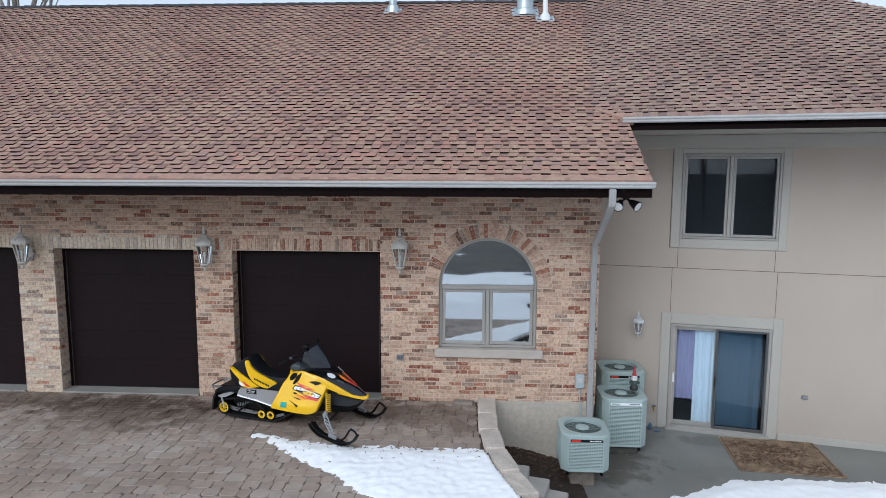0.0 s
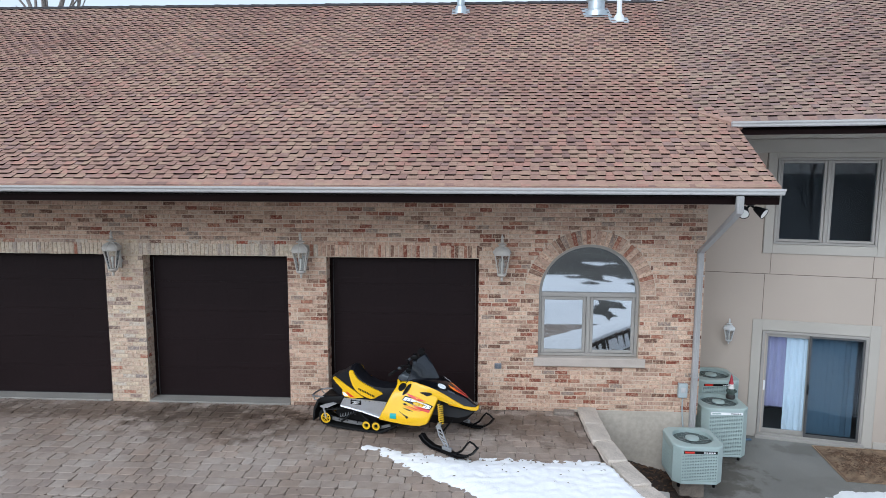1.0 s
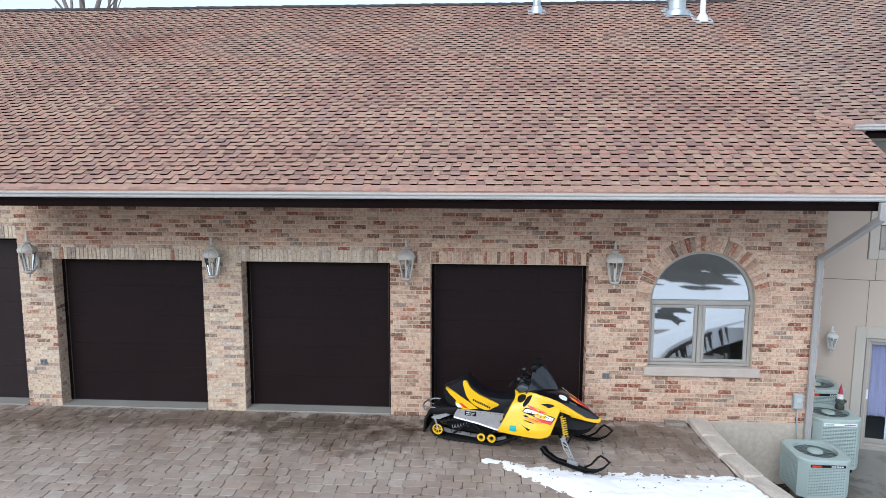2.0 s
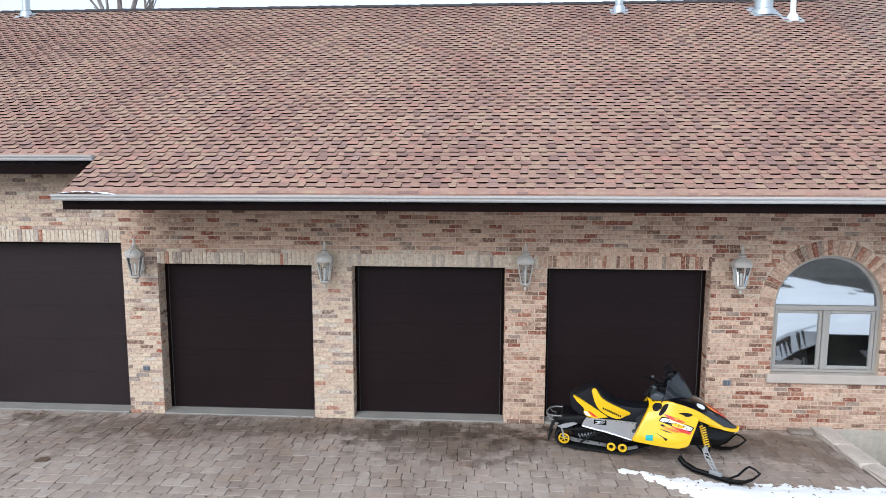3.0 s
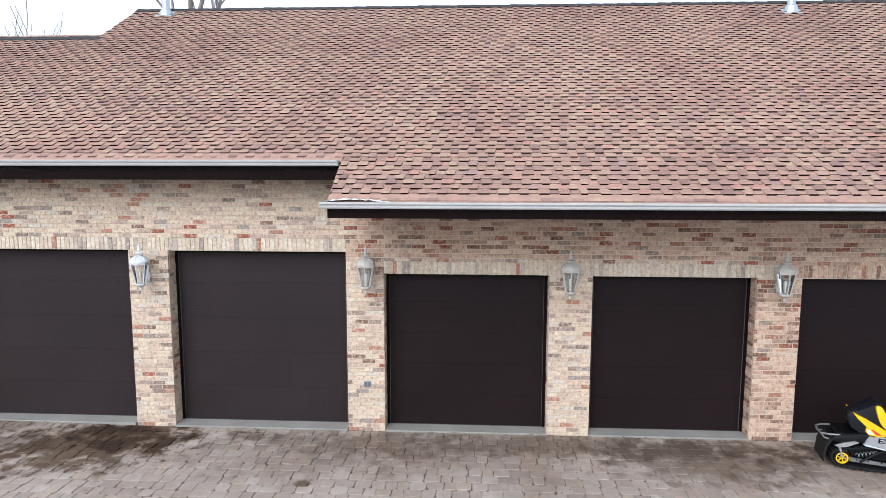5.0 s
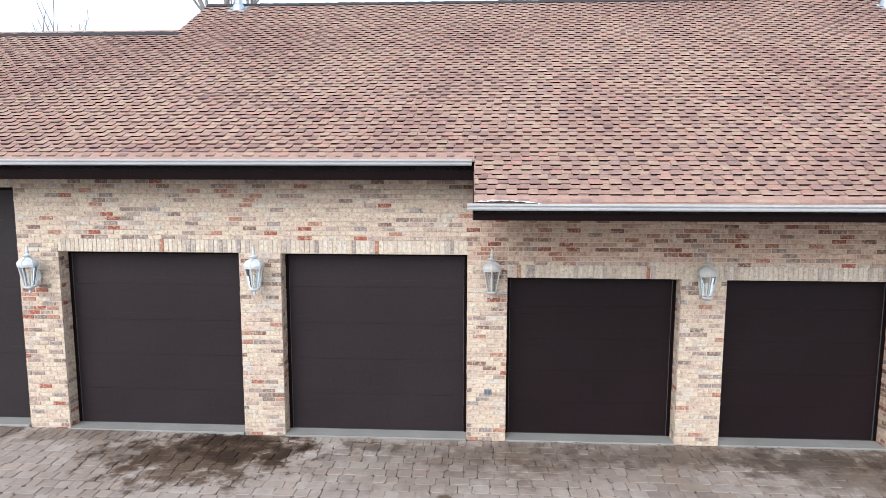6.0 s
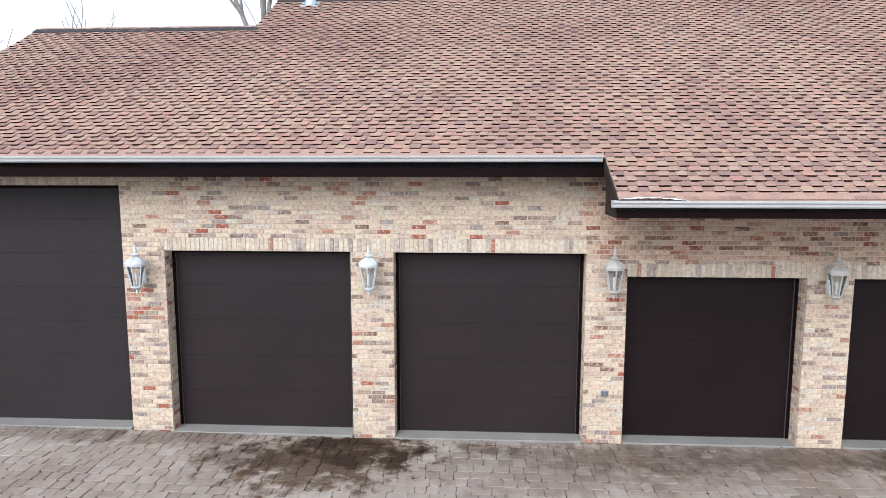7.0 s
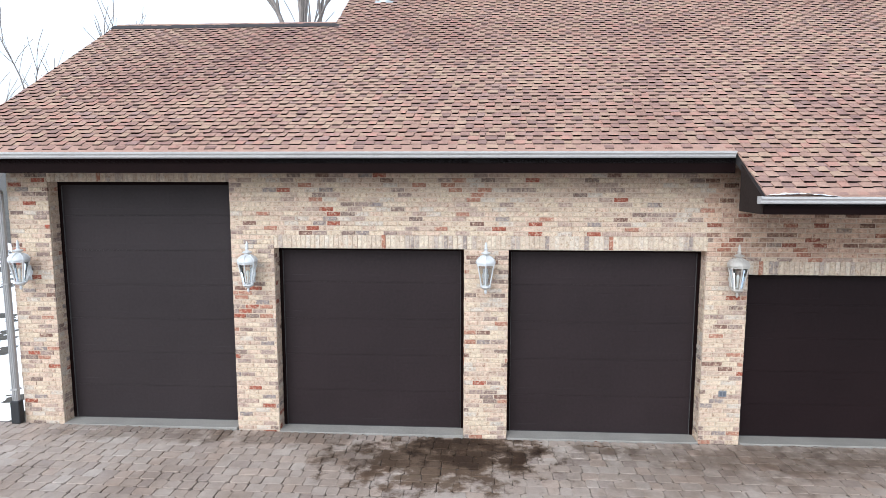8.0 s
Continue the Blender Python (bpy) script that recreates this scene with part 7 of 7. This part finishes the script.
            decal("logo_notch", [(u + 0.03 * k0, za), (u + 0.03 * k1, zb), (u + 0.03 * k1 + 0.008, zb - 0.002), (u + 0.03 * k0 + 0.008, za - 0.002)], M["black"], "thin dark notch in the maker's logo", 0.0056)
        decal("black_stripe", [(1.462, 0.588), (1.50, 0.598), (1.545, 0.572), (1.49, 0.572)], M["black"], "black stripe", 0.004)
        decal("orange_stripe", [(1.478, 0.560), (1.564, 0.552), (1.74, 0.505), (1.65, 0.512), (1.56, 0.528)], M["orange"], "orange stripe", 0.003)
        decal("red_stripe", [(1.54, 0.566), (1.62, 0.552), (1.762, 0.512), (1.66, 0.530)], M["red"], "red stripe", 0.0032)
        decal("black_stripe", [(1.465, 0.534), (1.56, 0.518), (1.622, 0.497), (1.55, 0.506)], M["black"], "thin black stripe", 0.0035)
        decal("black_tick", [(1.419, 0.482), (1.50, 0.440), (1.568, 0.418), (1.545, 0.388), (1.515, 0.420)], M["black"], "black tick", 0.003)
        decal("registration", [(1.283, 0.368), (1.283, 0.440), (1.377, 0.446), (1.379, 0.372)], M["teal"], "teal registration sticker", 0.003)
    # hood: yellow nose flanks and a black top
    bm = bmnew()
    def cowl(u, hw, w0, w1):
        return [(u, -hw, w0), (u, -hw * 1.05, w0 + (w1 - w0) * 0.5), (u, -hw * 0.96, w1), (u, -hw * 0.5, w1 + 0.004), (u, hw * 0.5, w1 + 0.004), (u, hw * 0.96, w1), (u, hw * 1.05, w0 + (w1 - w0) * 0.5), (u, hw, w0)]
    loft(bm, [cowl(1.66, 0.262, 0.74, 0.872), cowl(1.80, 0.272, 0.69, 0.845), cowl(1.93, 0.270, 0.672, 0.802), cowl(2.02, 0.246, 0.640, 0.750), cowl(2.10, 0.214, 0.602, 0.698), cowl(2.20, 0.172, 0.556, 0.625), cowl(2.31, 0.124, 0.512, 0.552),
              cowl(2.42, 0.074, 0.482, 0.525), cowl(2.475, 0.042, 0.472, 0.522), cowl(2.505, 0.030, 0.495, 0.550)])
    part("nose_cowl", bm, M["yellow"], s, "yellow pointed nose cowl", True)
    for sd in (-1, 1):
        bm = bmnew()
        loft(bm, [[(2.10, sd * 0.20, 0.575), (2.10, sd * 0.215, 0.583), (2.10, sd * 0.19, 0.590)], [(2.22, sd * 0.158, 0.540), (2.22, sd * 0.175, 0.552), (2.22, sd * 0.15, 0.556)], [(2.33, sd * 0.105, 0.507), (2.33, sd * 0.112, 0.511), (2.33, sd * 0.10, 0.512)]])
        part("chin_blade", bm, M["yellow"], s, "yellow blade under the nose")
    bm = bmnew()
    across = [-1 + 2 * i / 12 for i in range(13)]
    secs = []
    for a, b in zip(HOOD, HOOD[1:]):
        for t_ in (0, 0.5):
            u = a[0] + (b[0] - a[0]) * t_
            hw = a[1] + (b[1] - a[1]) * t_
            secs.append([(u, q * hw, hood_w(u, q * hw)) for q in across] + [(u, hw * 0.5, hood_w(u, hw) - 0.03), (u, -hw * 0.5, hood_w(u, hw) - 0.03)])
    u, hw = HOOD[-1][0], HOOD[-1][1]
    secs.append([(u, q * hw, hood_w(u, q * hw)) for q in across] + [(u, hw * 0.5, 0.50), (u, -hw * 0.5, 0.50)])
    loft(bm, secs)
    hd = part("hood", bm, M["gloss"], s, "gloss black hood", True)

    def on_hood(name, outline, mat, label, lift=0.004):
        b2 = bmnew()
        outline = [p for a, b in zip(outline, outline[1:] + outline[:1]) for p in (a, ((a[0] + b[0]) / 2, (a[1] + b[1]) / 2))]
        a = [b2.verts.new((u, v, hood_w(u, v) + lift)) for u, v in outline]
        b_ = [b2.verts.new((u, v, hood_w(u, v) - 0.01)) for u, v in outline]
        b2.faces.new(a); b2.faces.new(b_[::-1])
        for i in range(len(a)):
            j = (i + 1) % len(a)
            b2.faces.new((a[i], a[j], b_[j], b_[i]))
        part(name, b2, mat, hd, label)

    for sd in (-1, 1):
        on_hood("headlight_bezel", [(u, sd * v) for u, v in curve_outline([(1.915, 0.185), (1.955, 0.215), (2.035, 0.190), (2.065, 0.135), (2.02, 0.110), (1.945, 0.140)], 3)], M["black"], "black headlight bezel", 0.004)
        on_hood("headlight", [(u, sd * v) for u, v in curve_outline([(1.935, 0.180), (1.962, 0.200), (2.025, 0.178), (2.045, 0.138), (2.012, 0.122), (1.955, 0.148)], 3)], M["lens"], "clear headlight lens", 0.009)
        on_hood("hood_flash", [(2.06, sd * 0.055), (2.10, sd * 0.085), (2.17, sd * 0.075), (2.23, sd * 0.052), (2.16, sd * 0.045)], M["orange"], "orange hood graphic", 0.004)
        on_hood("hood_flash", [(2.13, sd * 0.040), (2.19, sd * 0.060), (2.28, sd * 0.038), (2.34, sd * 0.016), (2.22, sd * 0.026)], M["red"], "red hood graphic", 0.005)
        on_hood("hood_print", [(2.07, sd * 0.150), (2.08, sd * 0.165), (2.18, sd * 0.122), (2.17, sd * 0.110)], M["grey_pod"], "pale unreadable print bar", 0.004)
    # windshield, dash and bars
    bm = bmnew()
    secs = []
    qs = (-1, -0.85, -0.65, -0.4, -0.2, 0, 0.2, 0.4, 0.65, 0.85, 1)
    for t_ in (0, 0.2, 0.4, 0.6, 0.8, 0.93, 1.0):
        u, w, hw = 1.915 - 0.225 * t_ + 0.02 * math.sin(math.pi * t_), 0.875 + 0.375 * t_, 0.245 - 0.075 * t_ - (0.03 if t_ == 1.0 else 0)
        sw = 0.44 - 0.31 * t_
        secs.append([(u - sw * abs(q) ** 1.7, hw * q, w - (0.02 + 0.05 * t_) * abs(q)) for q in qs] + [(u - sw * abs(q) ** 1.7 - 0.008, hw * q * 0.97, w - (0.02 + 0.05 * t_) * abs(q)) for q in reversed(qs)])
    loft(bm, secs)
    ws = part("windshield", bm, M["tint"], s, "dark tinted windshield", True)
    bm = bmnew()
    tube(bm, [(1.69 - 0.13 * abs(q) ** 1.7 - 0.004, 0.14 * q, 1.252 - 0.07 * abs(q)) for q in qs], 0.008, 6)
    part("edge_trim", bm, M["black"], ws, "black edge trim", True)
    for sd in (-1, 1):
        bm = bmnew()
        plate(bm, curve_outline([(1.335, 0.880), (1.350, 0.940), (1.411, 0.972), (1.490, 0.955), (1.560, 0.925), (1.52, 0.880), (1.43, 0.862)], 3), sd * 0.06, sd * 0.215, 0.05)
        part("dash_pod", bm, M["grey_pod"], s, "dark grey instrument pod", True)
    bm = bmnew()
    box(bm, 1.42, 1.70, -0.13, 0.13, 0.88, 1.03, 0.03)
    box(bm, 1.30, 1.66, -0.13, 0.13, 0.70, 0.90, 0.04)
    part("dash", bm, M["black"], s)
    bm = bmnew()
    tube(bm, [(1.27, -0.36, 1.00), (1.31, -0.27, 1.03), (1.40, -0.1, 1.06), (1.42, 0, 1.06), (1.40, 0.1, 1.06), (1.31, 0.27, 1.03), (1.27, 0.36, 1.00)], 0.012, 8)
    hb = part("handlebar", bm, M["black"], s, "black handlebar", True)
    bm = bmnew()
    tube(bm, [(1.42, 0, 1.06), (1.47, 0, 0.98)], 0.03, 10)
    part("steering_post", bm, M["black"], s, "black steering post", True)
    for sd in (-1, 1):
        bm = bmnew()
        tube(bm, [(1.26, sd * 0.385, 0.995), (1.305, sd * 0.28, 1.028)], 0.019, 10)
        part("grip", bm, M["rubber"], hb, "black rubber grip", True)
        bm = bmnew()
        tube(bm, [(1.35, sd * 0.25, 1.045), (1.335, sd * 0.33, 1.03), (1.30, sd * 0.40, 1.01)], 0.006, 6)
        part("brake_lever", bm, M["black"], hb, "black lever", True)
        bm = bmnew()
        box(bm, 1.345, 1.395, sd * 0.235 - 0.022, sd * 0.235 + 0.022, 1.045, 1.085, 0.012)
        part("switch_block", bm, M["grey_pod"], hb, "small control block on the bar")
        bm = bmnew()
        plate(bm, curve_outline([(1.52, 1.20), (1.53, 1.245), (1.57, 1.275), (1.62, 1.265), (1.63, 1.225), (1.58, 1.195)], 3), sd * 0.13, sd * 0.20, 0.02)
        mi = part("mirror", bm, M["black"], s, "black mirror housing", True)
        bm = bmnew()
        tube(bm, [(1.60, sd * 0.14, 1.12), (1.585, sd * 0.155, 1.21)], 0.010, 6)
        part("mirror_stalk", bm, M["black"], mi)
    bm = bmnew()
    tube(bm, [(1.50, -0.14, 1.0), (1.40, -0.19, 1.06), (1.38, -0.22, 1.10), (1.5, -0.17, 1.09)], 0.007, 6)
    tube(bm, [(1.50, 0.14, 1.0), (1.42, 0.17, 1.06), (1.44, 0.16, 1.12), (1.56, 0.1, 1.10)], 0.007, 6)
    part("cable", bm, M["black"], s, "black control cables", True)
    # front suspension and skis, steered to the right
    for sd in (-1, 1):
        top_, bot = Vector((1.995, sd * 0.285, 0.655)), Vector((2.075, sd * 0.455, 0.345))
        d = bot - top_
        bm = bmnew()
        tube(bm, [top_, top_ + d * 0.5], 0.018, 10)
        tube(bm, [top_ + d * 0.4, bot], 0.012, 10)
        sh = part("shock", bm, M["black"], s, "front shock absorber", True)
        bm = bmnew()
        side = d.cross(Vector((1, 0, 0))).normalized()
        up2 = d.normalized().cross(side)
        tube(bm, [top_ + d * (0.14 + 0.74 * i / 100) + 0.034 * (math.cos(i * 0.56) * side + math.sin(i * 0.56) * up2) for i in range(101)], 0.0085, 6)
        part("coil_spring", bm, M["spring"], sh, "yellow coil spring", True)
        bm = bmnew()
        for u in (1.92, 2.14):
            tube(bm, [(u, sd * 0.18, 0.33), (2.07, sd * 0.47, 0.25)], 0.014, 8)
        tube(bm, [(2.0, sd * 0.18, 0.46), (2.05, sd * 0.47, 0.35)], 0.012, 8)
        part("control_arm", bm, M["black"], s, "black suspension arm", True)
        bm = bmnew()
        for du in (-0.024, 0.024):
            tube(bm, [(2.03 + du, sd * 0.475, 0.37), (2.085 + du * 1.5, sd * 0.50, 0.24), (2.17 + du * 0.9, sd * 0.525, 0.10)], 0.010, 8)
        for w, u in ((0.36, 2.035), (0.30, 2.06), (0.24, 2.085), (0.19, 2.115), (0.14, 2.145)):
            tube(bm, [(u - 0.035, sd * 0.485, w), (u + 0.04, sd * 0.505, w - 0.03)], 0.008, 6)
        lathe(bm, [(0.028, -0.04), (0.032, 0.0), (0.028, 0.04)], 12, pose(2.04, sd * 0.475, 0.365, 0, 20, 0))
        box(bm, -0.09, 0.08, -0.024, 0.024, 0.04, 0.10, 0.012, pose(2.18, sd * 0.53, 0.0, 0, 0, -25))
        part("spindle", bm, M["cast"], s, "cast aluminium ski spindle", True)
        bm = bmnew()
        secs = []
        for u, w in ((-0.49, 0.135), (-0.42, 0.070), (-0.28, 0.022), (0.20, 0.016), (0.34, 0.050), (0.45, 0.125), (0.53, 0.225)):
            hw = 0.068 if u < 0.34 else 0.068 - 0.035 * (u - 0.34) / 0.2
            secs.append([(u, -hw, w + 0.012), (u, -hw, w), (u, -0.02, w - 0.006), (u, 0.02, w - 0.006), (u, hw, w), (u, hw, w + 0.012), (u, 0.025, w + 0.014), (u, 0.018, w + 0.03), (u, -0.018, w + 0.03), (u, -0.025, w + 0.014)])
        loft(bm, secs)
        sk = part("ski", bm, M["black"], s, "black plastic ski", True, pose(2.18, sd * 0.53, 0.0, 0, 0, -25))
        bm = bmnew()
        tube(bm, [(0.14, 0, 0.035), (0.27, 0, 0.13), (0.36, 0, 0.255), (0.40, 0, 0.290), (0.47, 0, 0.275), (0.535, 0, 0.232)], 0.014, 8)
        part("ski_loop", bm, M["black"], sk, "black ski handle loop", True)
    return s


snowmobile(pose(6.14, -0.72, 0.006, 0, 0, -13) @ Matrix.Scale(0.965, 4))

# ---- bare trees ----
def bare_tree(at, height, seed, spread=0.5, depth=5, stems=1):
    r = random.Random(seed)
    t = thing("bare_tree", "leafless grey-brown winter tree in the grounds", "tree", at, "bare trees")
    trunk, crown = bmnew(), bmnew()
    def grow(bm, p, d, length, rad, level):
        n = 4
        pts, q = [p], p
        dd = d.copy()
        for i in range(n):
            dd = (dd + Vector((r.uniform(-1, 1), r.uniform(-1, 1), r.uniform(-0.4, 0.7))) * 0.13).normalized()
            q = q + dd * (length / n)
            pts.append(q)
        tube(bm, pts, rad, 6 if level < 2 else 4, rad * 0.6)
        if level >= depth:
            return
        for k in range(r.choice((2, 3, 3)) if level else 4):
            i = r.randint(2, n) if level else r.randint(1, n)
            side = Vector((r.uniform(-1, 1), r.uniform(-1, 1), r.uniform(-0.1, 0.8))).normalized()
            nd = (dd * (1 - spread) + side * spread * 1.1).normalized()
            grow(crown, pts[i], nd, length * r.uniform(0.5, 0.78), rad * r.uniform(0.42, 0.6), level + 1)
        grow(crown, pts[-1], dd, length * 0.7, rad * 0.58, level + 1)
    for k in range(stems):
        grow(trunk, Vector((0.12 * k, 0.05 * k, -0.3)), Vector((r.uniform(-0.1, 0.1) + 0.12 * k, r.uniform(-0.1, 0.1), 1)).normalized(), height * 0.38, height * 0.0095, 0)
    part("trunk", trunk, M["bark"], t)
    part("crown", crown, M["bark"], t, "bare twigs")
    return t


for i, (x, y, h, sp, st, lv) in enumerate(((-11.4, 18.8, 24.0, 0.30, 1, 3), (-25.5, 26.0, 15.0, 0.4, 2, 3), (-27.4, 27.0, 14.5, 0.4, 1, 3), (-32.2, 26.0, 11.5, 0.42, 2, 3), (-36.5, 27.0, 10.5, 0.42, 1, 3),
                                           (0.5, 32.0, 13.6, 0.5, 1, 4), (8.5, 31.0, 14.2, 0.55, 1, 5), (13.0, 31.0, 14.4, 0.55, 2, 5), (18.0, 31.0, 14.2, 0.55, 1, 5), (23.0, 33.0, 14.6, 0.55, 1, 4),
                                           # unseen trees behind the camera, added to darken the windows' reflections
                                           (-4.0, -34.0, 13, 0.5, 1, 4), (6.0, -38.0, 14, 0.5, 2, 4), (15.0, -33.0, 12, 0.5, 1, 4), (24.0, -36.0, 14, 0.5, 1, 4), (19.0, -27.0, 15, 0.5, 2, 4), (28.0, -29.0, 16, 0.5, 2, 4), (10.5, -29.0, 13, 0.5, 1, 4), (33.0, -24.0, 15, 0.5, 2, 4))):
    bare_tree(pose(x, y, -0.3, 0, 0, 40 * i), h, 100 + i, sp, lv, st)

# ---- pieces of wall, roof and paving ----
def recentre(v):
    c = sum((Vector(p) for p in v), Vector()) / len(v)
    return c, [tuple(Vector(p) - c) for p in v]


def lay(name, chunk_list, near, parent, many, one, limit=300):
    """The nearest pieces as objects, the rest joined."""
    rest = []
    made = 0
    for c in chunk_list:
        if made < limit and near(c[0][0]):
            mid, w = recentre(c[0])
            me = bpy.data.meshes.new(name)
            me.from_pydata(w, [], c[1])
            o = new(name, dress(me, [c], one))
            o.parent, o.location = parent, mid
            made += 1
        else:
            rest.append(c)
    ob = new(name + "_field", soup(name + "_field", rest, *many))
    ob.parent = parent
    tagged(ob, kind="stuff")


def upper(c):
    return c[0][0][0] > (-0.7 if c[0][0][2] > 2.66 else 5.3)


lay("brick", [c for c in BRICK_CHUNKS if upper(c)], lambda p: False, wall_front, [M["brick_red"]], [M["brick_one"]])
lay("brick", [c for c in BRICK_CHUNKS if not upper(c)], lambda p: 2.3 < p[0] < 3.2 or -0.7 < p[0] < 0.1, wall_front, [M["brick"]], [M["brick_one"]])
lay("soldier_brick", SOLDIER_CHUNKS, lambda p: False, wall_front, [M["brick_pale"]], [M["brick_one"]])
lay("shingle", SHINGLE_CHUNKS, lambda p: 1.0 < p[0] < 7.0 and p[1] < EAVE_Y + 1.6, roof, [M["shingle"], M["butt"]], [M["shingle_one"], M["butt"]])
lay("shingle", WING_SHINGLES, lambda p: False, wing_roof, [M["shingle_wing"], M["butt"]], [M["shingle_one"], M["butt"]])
lay("paver", PAVER_CHUNKS, lambda p: -1.0 < p[0] < 5.0 and p[1] < -2.4, driveway, [M["paver"]], [M["paver_one"]])
